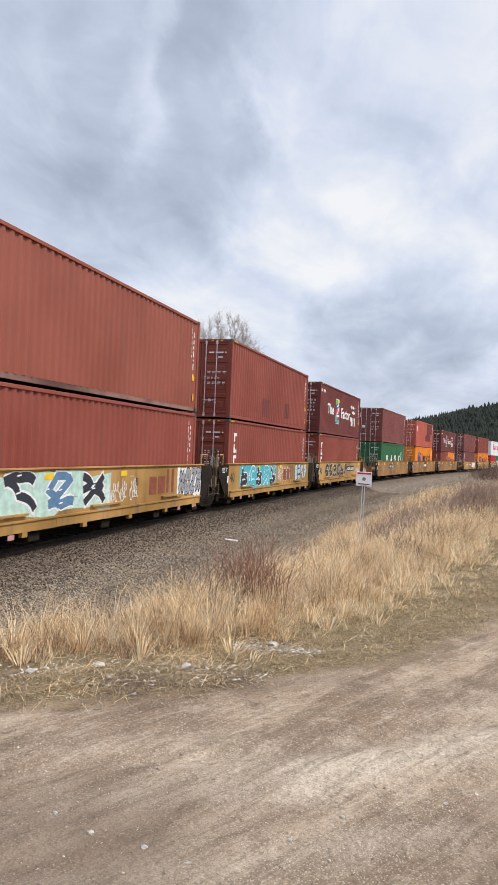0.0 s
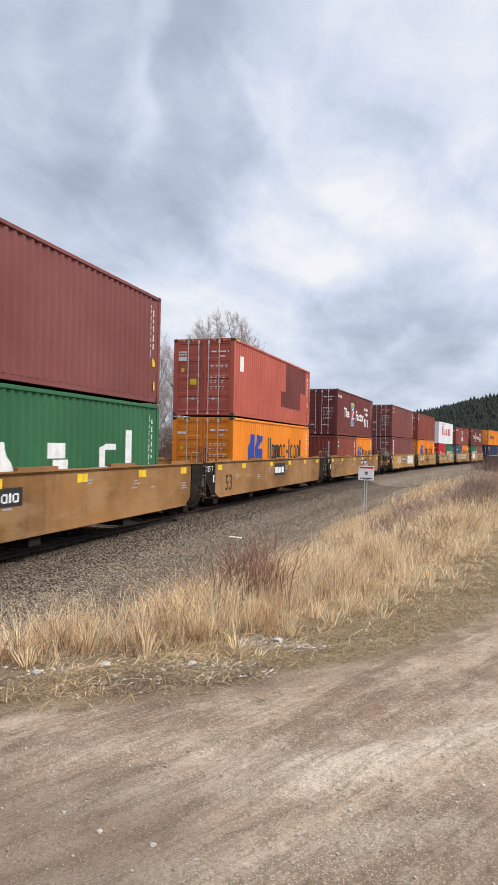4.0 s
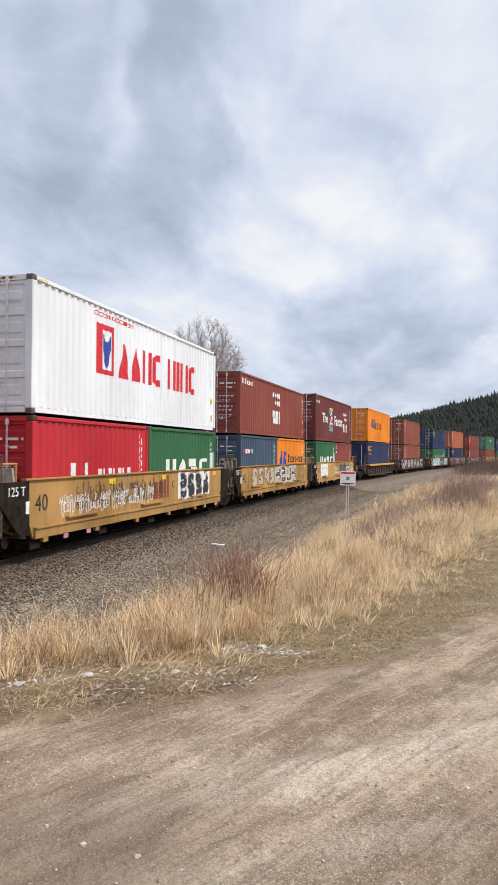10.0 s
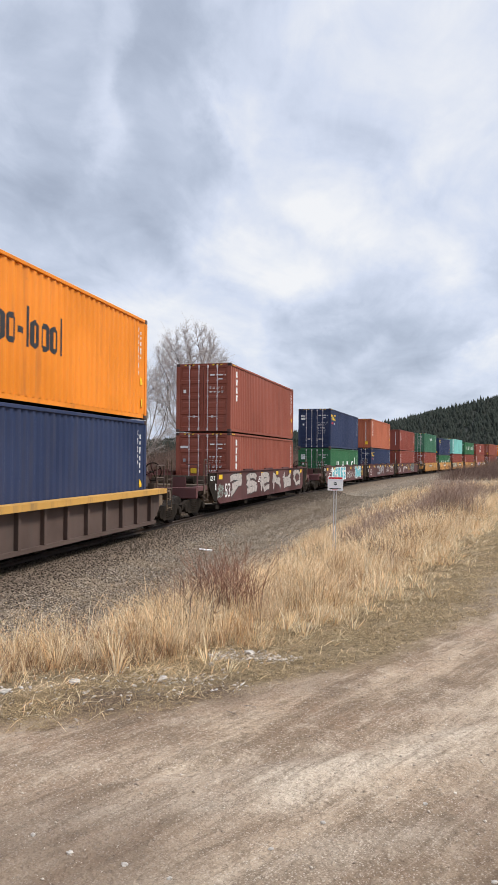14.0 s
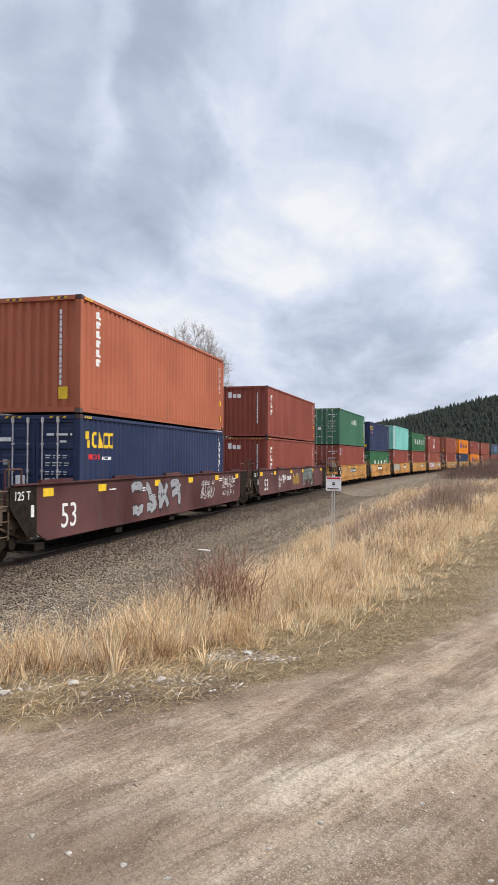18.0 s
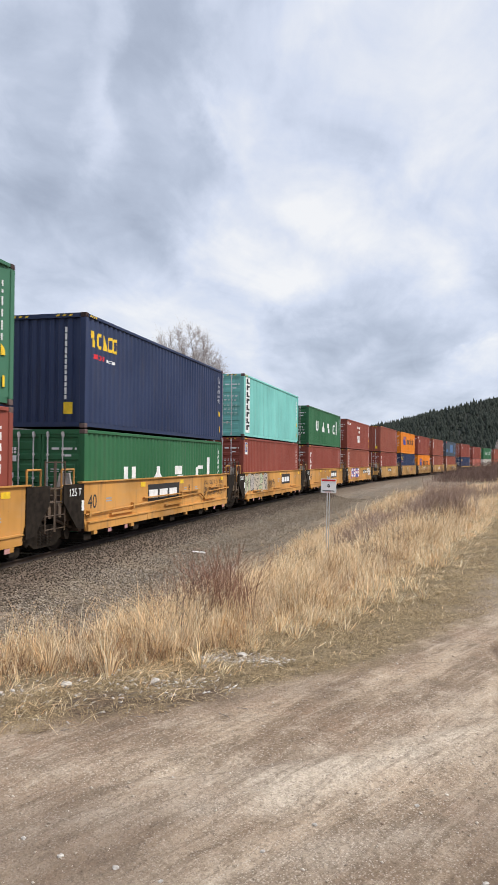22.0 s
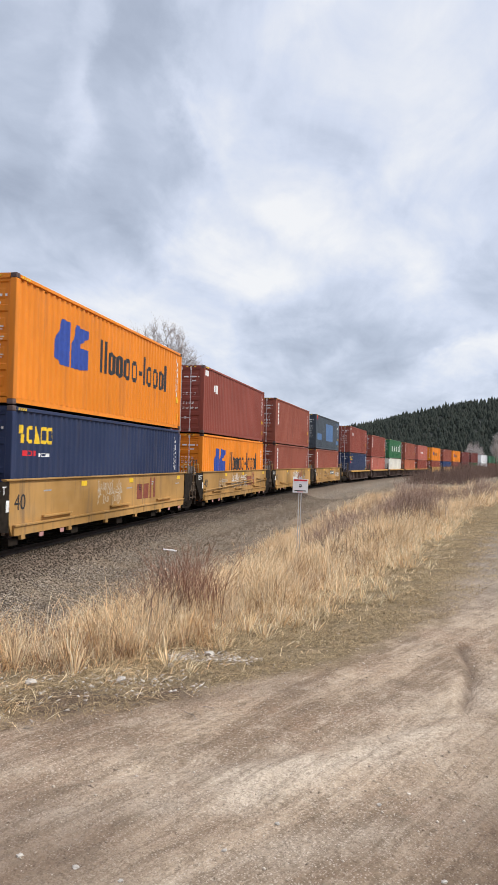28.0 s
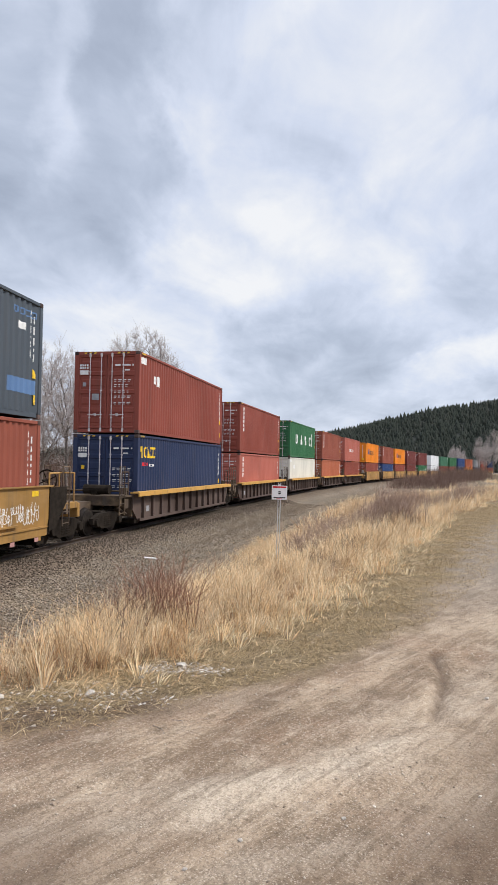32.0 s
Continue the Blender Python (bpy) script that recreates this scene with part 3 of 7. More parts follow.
def build_ground():
    xs = stepped((-2500, -300, 220), (-300, -60, 12), (-60, -14, 1.5), (-14, -3, 0.13), (-3, 2.2, 0.05), (2.2, 9, 0.13), (9, 48, 0.5), (48, 120, 4), (120, 500, 30), (500, 2700, 220))
    ys = stepped((-2500, -300, 220), (-300, -20, 10), (-20, 1, 0.8), (1, 2.2, 0.1), (2.2, 8, 0.06), (8, 26, 0.13), (26, 60, 0.4), (60, 220, 1.5), (220, 600, 12), (600, 3200, 200))
    X, Y = np.meshgrid(xs, ys)
    x, y = X.ravel(), Y.ravel()
    z = ground_z(x, y)
    nx, ny = len(xs), len(ys)
    i = (np.arange(ny - 1)[:, None] * nx + np.arange(nx - 1)[None, :]).ravel()
    me = raw_mesh("ground", np.stack([x, y, z], 1), np.stack([i, i + 1, i + nx + 1, i + nx], 1), ground_material(), True)
    s, d = track_coords(x, y)
    e = verge(x, y) + 0.3 * hash_noise(x, y, 0.6, 2.0)
    road = np.clip((x - np.interp(y, ROAD_Y, ROAD_X) + 0.16 * hash_noise(x, y, 0.6, 2.0) + 0.07 * hash_noise(x, y, 0.17, 6.0)) / 0.4 + 0.5, 0, 1)
    bed = np.clip((d + 9) / 2, 0, 1) * np.clip((-e - 1.9) / 0.8, 0, 1)
    apron = np.clip((np.abs(d) - 3.6 + 0.8 * hash_noise(x, y, 1.1, 4.0)) / 1.6, 0, 1)
    v = verge(x, y)
    mid = np.interp(y, [2.2, 2.9, 3.47, 4.0, 4.9, 7.0, 12.0, 20.0], [-2.6, -1.6, -0.83, -0.2, 0.5, 1.75, 4.2, 7.6])
    lane = np.exp(-((x - mid) / 0.36) ** 2) * np.interp(y, [2.5, 3.2, 4.2, 5.5], [0.35, 1.0, 1.0, 0.55]) + 0.5 * np.exp(-((x - mid - 1.15 + 0.2 * np.sin(y * 0.8)) / 0.3) ** 2)
    wheel = np.clip(lane * (0.75 + 0.5 * hash_noise(x, y, 0.35, 7.0) + 0.35 * hash_noise(x, y, 0.13, 3.0)), 0, 1)
    wheel = np.clip(wheel + 0.3 * np.exp(-((x + 1.5) / 0.8) ** 2 - ((y - 3.75) / 0.4) ** 2) * (0.7 + 0.5 * hash_noise(x, y, 0.3, 2.0)), 0, 1)
    wheel = np.where(bed > 0.01, apron, wheel)
    dark_earth_and_shade = np.exp(-((x - 0.83 - np.interp(y, [5.1, 5.6, 6.2, 7.0], [-0.2, -0.07, 0.04, 0.0])) / (0.035 + 0.03 * np.exp(-((y - 6.85) / 0.12) ** 2))) ** 2) * np.clip((y - 5.15) / 0.3, 0, 1) * np.clip((7.0 - y) / 0.15, 0, 1)
    dark_earth_and_shade = np.clip(dark_earth_and_shade + 1.5 * np.exp(-(((x + 2.3) / 1.5) ** 2 + ((y - 4.55 - 0.5 * (x + 2.1)) / 0.34) ** 2)) * (0.6 + 0.7 * hash_noise(x, y, 0.25, 5.0)), 0, 1)
    dark_earth_and_shade = np.clip(dark_earth_and_shade + 0.95 * np.clip((3.75 - y) / 0.9, 0, 1) * np.clip((-0.62 - x) / 0.5, 0, 1) * (0.72 + 0.16 * hash_noise(x, y, 0.4, 6.0)), 0, 1)
    dark_earth_and_shade = np.clip(dark_earth_and_shade + 0.78 * np.clip((x + 0.3 - 0.42 * (y - 2.8)) / 0.7, 0, 1) * np.clip((6.6 - y) / 2.0, 0, 1) * (0.85 + 0.25 * hash_noise(x, y, 0.3, 1.0)), 0, 1)
    # oil beside the rails and shade under the train, darkened into the ground
    dark_earth_and_shade = np.clip(dark_earth_and_shade + 0.75 * np.clip((2.5 - np.abs(d)) / 0.7, 0, 1), 0, 1)
    col = me.color_attributes.new("zone", "FLOAT_COLOR", "POINT")
    col.data.foreach_set("color", np.stack([road, bed, wheel, 1 - dark_earth_and_shade], 1).astype(np.float32).ravel())
    tagged(new("ground", me), "brown dirt road with tyre tracks beside a gravel railway bed", "ground", kind="structure")


build_ground()


def build_track():
    track = tagged(new("railway_track"), "worn steel rails on timber ties in grey ballast", "track", kind="structure")
    s = np.concatenate([np.arange(-60, 60, 2.0), np.arange(60, 420, 6.0)])
    px, py, pz, h = on_track(s)
    prof = [(-0.07, -0.15), (0.07, -0.15), (0.07, -0.135), (0.012, -0.11), (0.012, -0.04), (0.036, -0.03), (0.036, -0.004), (0.028, 0.0), (-0.028, 0.0), (-0.036, -0.004), (-0.036, -0.03), (-0.012, -0.04), (-0.012, -0.11), (-0.07, -0.135)]
    rail_mat = plain("rail_steel", (0.06, 0.042, 0.032), 0.6, 0.4, vary=0.3)
    for side in (-1, 1):
        v, f, n = [], [], len(prof)
        for a, b, c, g in zip(px, py, pz, h):
            v += [(a + (side * 0.7525 + u) * math.cos(g), b - (side * 0.7525 + u) * math.sin(g), c + w) for u, w in prof]
        for k in range(len(s) - 1):
            f += [(k * n + i, k * n + (i + 1) % n, (k + 1) * n + (i + 1) % n, (k + 1) * n + i) for i in range(n)]
        part("rail", raw_mesh("rail", v, f, rail_mat), track)
    tie = shared((), "tie", lambda: Build().soft(-1.3, -0.115, -0.33, 1.3, 0.115, -0.155, 0.012), plain("creosoted_tie_wood", (0.07, 0.055, 0.042), 0.9, vary=0.4))
    k = 2.0
    while k < 90:
        part("tie", tie, track, track_pose(k))
        k += 0.5


build_track()

# ---- the train ----
HC, STD = 2.896, 2.591
WELL_FLOOR = 0.36


def side_panel(L, H, x):
    """Corrugated steel side with trapezoid ribs."""
    b, pitch, depth = Build(), 0.278, 0.038
    y, pts = -L / 2 + 0.14, []
    while y < L / 2 - 0.14 - pitch * 0.9:
        pts += [(y, 0), (y + 0.07, 0), (y + 0.139, -depth), (y + 0.209, -depth)]
        y += pitch
    pts += [(L / 2 - 0.14, 0)]
    sg = 1 if x > 0 else -1
    v = [(x + sg * o, yy, z) for yy, o in pts for z in (0.15, H - 0.1)]
    return b.add(v, [(2 * i, 2 * i + 2, 2 * i + 3, 2 * i + 1) for i in range(len(pts) - 1)])


def end_panel(H, y):
    b, pitch, depth = Build(), 0.25, 0.045
    x, pts = -1.05, []
    while x < 1.05 - 0.2:
        pts += [(x, 0), (x + 0.11, 0), (x + 0.145, -depth), (x + 0.215, -depth)]
        x += pitch
    pts += [(1.05, 0)]
    sg = 1 if y > 0 else -1
    v = [(xx, y + sg * o, z) for xx, o in pts for z in (0.15, H - 0.1)]
    return b.add(v, [(2 * i, 2 * i + 1, 2 * i + 3, 2 * i + 2) for i in range(len(pts) - 1)])


def roof_panel(L, H):
    b, n = Build(), int(L / 0.21)
    v = []
    for i in range(n * 4 + 1):
        z = H - 0.035 - (0.018 if i % 4 in (2, 3) else 0)
        yy = -L / 2 + 0.08 + (L - 0.16) * i / (n * 4)
        v += [(-1.16, yy, z), (1.16, yy, z)]
    return b.add(v, [(2 * i, 2 * i + 1, 2 * i + 3, 2 * i + 2) for i in range(n * 4)])


def door_leaf(H, side):
    """A pressed door leaf in one sheet: frame proud, four panels set back with a raised field in each."""
    x0, x1 = (-1.09, -0.01) if side < 0 else (0.01, 1.09)
    z0, z1 = 0.17, H - 0.13
    xs = [(x0, 0), (x0 + 0.07, 0), (x0 + 0.09, 1), (x0 + 0.15, 1), (x0 + 0.17, 2), (x1 - 0.17, 2), (x1 - 0.15, 1), (x1 - 0.09, 1), (x1 - 0.07, 0), (x1, 0)]
    zs = []
    for i in range(4):
        a, h = z0 + (z1 - z0) * i / 4, (z1 - z0) / 4
        zs += [(a + (0.0 if i == 0 else 0.061), 0), (a + 0.06 + (0.0 if i == 0 else 0.002), 0), (a + 0.085, 1), (a + h * 0.3, 1), (a + h * 0.36, 2), (a + h * 0.64, 2), (a + h * 0.7, 1), (a + h - 0.085, 1), (a + h - 0.06, 0)]
    zs.append((z1, 0))
    b, n = Build(), len(zs)
    deep = {0: -0.022, 1: 0.012, 2: -0.004}
    v = [(x, deep[0] if 0 in (kx, kz) else deep[min(kx, kz)], z) for x, kx in xs for z, kz in zs]
    f = [(i * n + j, (i + 1) * n + j, (i + 1) * n + j + 1, i * n + j + 1) for i in range(len(xs) - 1) for j in range(n - 1)]
    b.add(v, f)
    m = len(v)
    b.v += [(x0, 0.03, z0), (x1, 0.03, z0), (x1, 0.03, z1), (x0, 0.03, z1)]
    b.f += [(m, m + 1, m + 2, m + 3), (0, m, m + 3, n - 1), (len(v) - n, len(v) - 1, m + 2, m + 1)]
    return b


def locking_bar(H, x):
    b = Build()
    b.bar((x, -0.055, 0.1), (x, -0.055, H - 0.06), 0.017, 6)
    for z in (0.16, 0.55, H * 0.52, H * 0.75, H - 0.18):
        b.box(x - 0.026, -0.072, z - 0.022, x + 0.026, -0.022, z + 0.022)
    for z in (0.11, H - 0.13):
        b.box(x - 0.032, -0.075, z - 0.05, x + 0.032, -0.022, z + 0.05)
    return b


def door_handle(x, way):
    b = Build()
    b.bar((x - way * 0.06, -0.08, 0.66), (x + way * 0.36, -0.07, 0.64), 0.011, 6)
    b.box(x + way * 0.2 - 0.025, -0.08, 0.60, x + way * 0.2 + 0.025, -0.02, 0.70)
    return b


def container(spec, L, H, label, near="doors", scuffed=False, group="stacked containers"):
    """A steel shipping box: base centre at the origin, the end that faces the camera at -y."""
    paint = PAINT[spec]
    box = root("container", label, "shipping container", group)
    key = (round(L, 2), H)
    half = L / 2
    for x in (-1.195, 1.195):
        part("side_panel", shared((*key, x), "side_panel", lambda: side_panel(L, H, x), paint), box)
        sg = 1 if x > 0 else -1
        part("top_rail", shared((*key, sg), "top_rail", lambda: Build().soft(sg * 1.219 - (0.06 if sg > 0 else 0), -half + 0.17, H - 0.1, sg * 1.219 + (0.06 if sg < 0 else 0), half - 0.17, H - 0.015, 0.01), paint), box)
        part("bottom_rail", shared((*key, sg), "bottom_rail", lambda: Build().box(sg * 1.18 - (0.05 if sg > 0 else 0), -half + 0.17, 0.035, sg * 1.18 + (0.05 if sg < 0 else 0), half - 0.17, 0.152), RAIL_PAINT if scuffed else paint), box)
        for y in (-1, 1):
            ya, yb = sorted((y * half, y * (half - 0.15)))
            xa, xb = sorted((sg * 1.219, sg * 1.06))
            part("corner_post", shared((*key, sg, y), "corner_post", lambda: Build().soft(xa, ya, 0.118, xb, yb, H - 0.118, 0.012), paint), box)
            for z in (0.0, H - 0.118):
                part("corner_casting", shared((*key, sg, y, z), "corner_casting", lambda: Build().soft(xa + (0.003 if sg < 0 else -0.003) * -1, ya, z, xb, yb, z + 0.118, 0.012).bar((sg * 1.2, y * (half - 0.08), z + 0.06), (sg * 1.224, y * (half - 0.08), z + 0.06), 0.032, 8), CASTING), box)
    part("roof", shared(key, "roof", lambda: roof_panel(L, H), paint), box)
    part("floor", shared(key, "floor", lambda: Build().box(-1.17, -half + 0.16, 0.03, 1.17, half - 0.16, 0.14), UNDER), box)
    for y in (-1, 1):
        ya, yb = sorted((y * half, y * (half - 0.12)))
        part("header", shared((*key, y), "header", lambda: Build().box(-1.06, ya, H - 0.12, 1.06, yb, H - 0.01), paint), box)
        part("sill", shared((*key, y), "sill", lambda: Build().box(-1.06, ya, 0.03, 1.06, yb, 0.15), paint), box)
    part("end_panel", shared((*key, 1), "end_panel", lambda: end_panel(H, half - 0.05), paint), box)
    if near == "doors":
        for side in (-1, 1):
            leaf = part("door", shared((H, side), "door", lambda: door_leaf(H, side), paint), box, pose(0, -half + 0.045, 0))
            for x in ((-0.62, -0.2) if side < 0 else (0.2, 0.62)):
                part("locking_bar", shared((H, x), "locking_bar", lambda: locking_bar(H, x), BAR_STEEL), leaf, None, "galvanised locking bar")
                part("handle", shared((x,), "handle", lambda: door_handle(x, 1 if x in (-0.62, 0.2) else -1), BAR_STEEL), leaf)
    else:
        part("end_panel", shared((*key, -1), "end_panel", lambda: end_panel(H, -half + 0.05), paint), box)
    return box


def well_side(hl, kind, sg):
    """One side of a well: web plate with chords and stiffeners, cut back at the ends over the trucks."""
    b = Build()

    def box(xa, ya, za, xb, yb, zb):
        x0, x1 = sorted((sg * xa, sg * xb))
        b.box(x0, ya, za, x1, yb, zb)

    top, low = (1.18, 0.30) if kind == "rack" else (1.62, 0.42)
    e = hl + (0.9 if kind == "long" else 0.25)
    run = {"long": 1.3, "short": 0.35, "rack": 0.5}[kind]
    out = [(-e, top), (-e, top - 0.5), (-e + run, low), (e - run, low), (e, top - 0.5), (e, top)]
    x0, x1 = sorted((sg * 1.30, sg * 1.345))
    b.slab(out, "x", x0, x1)
    box(1.27, -e, top, 1.40, e, top + 0.03)
    if kind == "long":
        box(1.30, -e + run, low - 0.02, 1.375, e - run, low + 0.035)
        for i in range(5):
            y = -e + 1.8 + (2 * e - 3.6) * i / 4
            box(1.27, y - 0.7, top + 0.028, 1.36, y + 0.7, top + 0.1)
    elif kind == "short":
        # stepped lower chord with brackets under it
        box(1.30, -e + run, low, 1.40, e - run, low + 0.2)
        box(1.30, -e + run, low + 0.2, 1.43, e - run, low + 0.235)
        for i in range(6):
            y = -e + 0.75 + (2 * e - 1.5) * i / 5
            box(1.32, y - 0.09, low - 0.1, 1.395, y + 0.09, low)
        for y in (-e + 2.4, -0.1, e - 2.6):
            box(1.345, y - 0.75, low + 0.32, 1.42, y + 0.75, low + 0.36)
        for y in (-2.1, 2.1):
            box(1.40, y - 0.28, low + 0.01, 1.408, y + 0.28, low + 0.19)
    else:
        n = 13
        for i in range(n):
            y = -e + 0.9 + (2 * e - 1.8) * i / (n - 1)
            box(1.344, y - 0.045, low + 0.06, 1.445, y + 0.045, top - 0.001)
        box(1.27, -e + run, low - 0.03, 1.44, e - run, low + 0.06)
    return b


def end_plate(hl, kind, sg, way):
    """Dark plate that closes the side over the truck."""
    b = Build()
    a = way * (hl + (0.0 if kind == "long" else 0.1))
    x0, x1 = sorted((sg * 1.348, sg * 1.372))
    out = [(a, 1.6), (a + way * 1.0, 1.6), (a + way * 1.0, 1.18), (a + way * 0.35, 0.55), (a - way * 0.02, 0.5)]
    return b.slab(out, "x", x0, x1)


def end_platform(hl, length, way, kind):
    """The end structure over the truck: bulkhead, draft sill, deck and cross beam."""
    b = Build()
    a, z = way * (hl + 0.08), 1.12

    def box(x0, ya, z0, x1, yb, z1):
        b.box(x0, min(ya, yb), z0, x1, max(ya, yb), z1)

    box(-1.28, a, 0.45, 1.28, a + way * 0.14, 1.5 if kind != "rack" else 1.13)
    end = way * (hl + length - 0.12)
    box(-0.32, a + way * 0.1, 0.62, 0.32, end, 1.0)
    # brake rigging, pipes and boxes hung about the end
    for x in (-1.12, -0.78, 0.78, 1.12):
        b.bar((x, a + way * 0.2, 0.55), (x, a + way * 0.95, 0.78), 0.035, 6)
    b.bar((-1.2, a + way * 0.5, 0.7), (1.2, a + way * 0.5, 0.7), 0.05, 8).bar((-1.25, a + way * 0.3, 1.3), (1.25, a + way * 0.3, 1.3), 0.03, 6)
    for x in (-1.24, 0.92):
        box(x, a + way * 0.3, 0.74, x + 0.32, a + way * 0.7, 1.06)
        box(x + 0.05, a + way * 0.16, 1.18, x + 0.27, a + way * 0.4, 1.42)
    deck = a + way * min(1.25, length - 0.25)
    box(-1.3, a + way * 0.14, z, 1.3, deck, z + 0.06)
    box(-1.32, deck - way * 0.12, 0.86, 1.32, deck, z)
    for x in (-1.0, -0.55, 0.55, 1.0):
        b.slab([(a + way * 0.1, 0.62), (deck - way * 0.1, 0.95), (deck - way * 0.1, z), (a + way * 0.1, z)], "x", x - 0.02, x + 0.02)
    return b


def end_sill(hl, way):
    """Painted frame round the platform beyond the well: side strips, cross beam, grab posts."""
    b = Build()
    y0, y1 = way * (hl + 0.95), way * (hl + 2.0)
    lo, hi = min(y0, y1), max(y0, y1)
    for sg in (-1, 1):
        x0, x1 = sorted((sg * 1.12, sg * 1.31))
        b.soft(x0, lo, 0.98, x1, hi, 1.16, 0.015)
        b.bar((sg * 1.24, y1 - way * 0.12, 1.16), (sg * 1.24, y1 - way * 0.12, 1.95), 0.026, 6)
        b.bar((sg * 1.24, y1 - way * 0.12, 1.95), (sg * 0.8, y1 - way * 0.12, 1.95), 0.022, 6)
    b.soft(-1.31, min(y1, y1 + way * 0.16), 0.72, 1.31, max(y1, y1 + way * 0.16), 1.12, 0.02)
    b.box(0.25, min(y1, y1 + way * 0.03), 1.12, 0.85, max(y1, y1 + way * 0.03), 1.5)
    return b


def hand_rail(hl, way, sg, high):
    """Bent pipe at the end of a car."""
    b = Build()
    y0, y1 = way * (hl + 0.35), way * (hl + 0.95)
    x = sg * 1.22
    b.bar((x, y0, 1.18), (x, y0, high), 0.024, 6).bar((x, y0, high), (x, y1, high), 0.024, 6).bar((x, y1, high), (x, y1, 1.18), 0.024, 6)
    b.bar((x, y0, 1.2 + (high - 1.2) * 0.5), (x, y1, 1.2 + (high - 1.2) * 0.5), 0.018, 6)
    return b


def ladder(x, y):
    b = Build()
    for dy in (0, 0.42):
        b.bar((x, y + dy, 0.55), (x, y + dy, 2.15), 0.02, 6)
    for z in (0.62, 0.92, 1.22, 1.52, 2.12):
        b.bar((x, y, z), (x, y + 0.42, z), 0.014, 6)
    return b


def wheel_ring(c, r):
    """Hand wheel: round rim, four spokes and a short shaft."""
    b, n, k = Build(), 20, 6
    v = []
    for i in range(n):
        g = 2 * math.pi * i / n
        for j in range(k):
            q = 2 * math.pi * j / k
            rr = r + 0.02 * math.cos(q)
            v.append((c[0] + rr * math.cos(g), c[1] + 0.02 * math.sin(q), c[2] + rr * math.sin(g)))
    b.add(v, [(i * k + j, ((i + 1) % n) * k + j, ((i + 1) % n) * k + (j + 1) % k, i * k + (j + 1) % k) for i in range(n) for j in range(k)])
    for i in range(4):
        g = math.pi * i / 2 + 0.4
        b.bar(c, (c[0] + r * math.cos(g), c[1], c[2] + r * math.sin(g)), 0.014, 5)
    return b.bar(c, (c[0], c[1] - 0.25, c[2]), 0.03, 6)


def side_frame(sg):
    """Cast three-piece truck side."""
    b = Build()
    out = [(-1.12, 0.36), (-1.12, 0.54), (-0.6, 0.68), (0.6, 0.68), (1.12, 0.54), (1.12, 0.36), (0.72, 0.36), (0.45, 0.2), (-0.45, 0.2), (-0.72, 0.36)]
    x0, x1 = sorted((sg * 0.94, sg * 1.08))
    b.slab(out, "x", x0, x1)
    for y in (-0.24, -0.08, 0.08, 0.24):
        for k in range(5):
            b.bar((sg * 1.04, y, 0.27 + 0.066 * k), (sg * 1.04, y, 0.305 + 0.066 * k), 0.07, 8, 0.066)
    for y in (-0.89, 0.89):
        b.bar((sg * 0.9, y, 0.42), (sg * 1.16, y, 0.42), 0.13, 10)
    return b


def wheel(sg):
    b = Build()
    b.bar((0, 0, 0), (sg * 0.13, 0, 0), 0.42, 24).bar((-sg * 0.03, 0, 0), (0, 0, 0), 0.45, 24)
    b.bar((sg * 0.13, 0, 0), (sg * 0.145, 0, 0), 0.36, 24, 0.34).bar((sg * 0.14, 0, 0), (sg * 0.17, 0, 0), 0.14, 12)
    return b


def truck(parent, y):
    t = part("truck", shared((), "truck", lambda: Build().soft(-0.95, -0.2, 0.4, 0.95, 0.2, 0.72, 0.03).box(-0.4, -0.55, 0.5, 0.4, 0.55, 0.62), UNDER), parent, pose(0, y, 0), "four-wheeled freight truck with cast side frames")
    for sg in (-1, 1):
        part("side_frame", shared((sg,), "side_frame", lambda: side_frame(sg), UNDER), t)
    for dy in (-0.89, 0.89):
        part("axle", shared((), "axle", lambda: Build().bar((-0.95, 0, 0), (0.95, 0, 0), 0.08, 10), WHEEL), t, pose(0, dy, 0.42))
        for sg in (-1, 1):
            part("wheel", shared((sg,), "wheel", lambda: wheel(sg), WHEEL), t, pose(sg * 0.69, dy, 0.42))


def train_pipe(hl):
    """Long rod along the side with brackets and a kink, and shelves over it."""
    b, x = Build(), 1.41
    pts = [(-hl - 0.1, 0.84), (-hl * 0.3, 0.93), (hl * 0.3, 1.0), (hl * 0.42, 1.0), (hl * 0.5, 0.8), (hl * 0.55, 1.02), (hl + 0.1, 1.08)]
    for (a, za), (c, zc) in zip(pts, pts[1:]):
        b.bar((x, a, za), (x, c, zc), 0.024, 6)
    for f in (-0.98, -0.55, 0.1, 0.96):
        y = f * hl
        z = float(np.interp(y, [p[0] for p in pts], [p[1] for p in pts]))
        b.box(1.345, y - 0.05, z - 0.07, 1.44, y + 0.05, z + 0.09)
    for y0, y1, z in ((-hl * 0.42, hl * 0.08, 1.06), (hl * 0.1, hl * 0.4, 1.1), (hl * 0.62, hl * 0.82, 1.14)):
        b.box(1.345, y0, z, 1.43, y1, z + 0.03)
    return b


def corner_guide(hl, way, sg):
    """Pale sloping guide that steers a container into the well."""
    b = Build()
    y = way * (hl + 0.02)
    x0, x1 = sorted((sg * 0.62, sg * 1.02))
    return b.slab([(x0, 1.5), (x1, 1.5), (x1 - 0.07, 1.86), (x0 + 0.07, 1.86)], "y", min(y, y + way * 0.07), max(y, y + way * 0.07))


CAR_PAINT = {"yellow": CAR_YELLOW, "old_yellow": CAR_OLD_YELLOW, "ochre": CAR_OCHRE, "maroon": CAR_MAROON, "brown": CAR_BROWN}


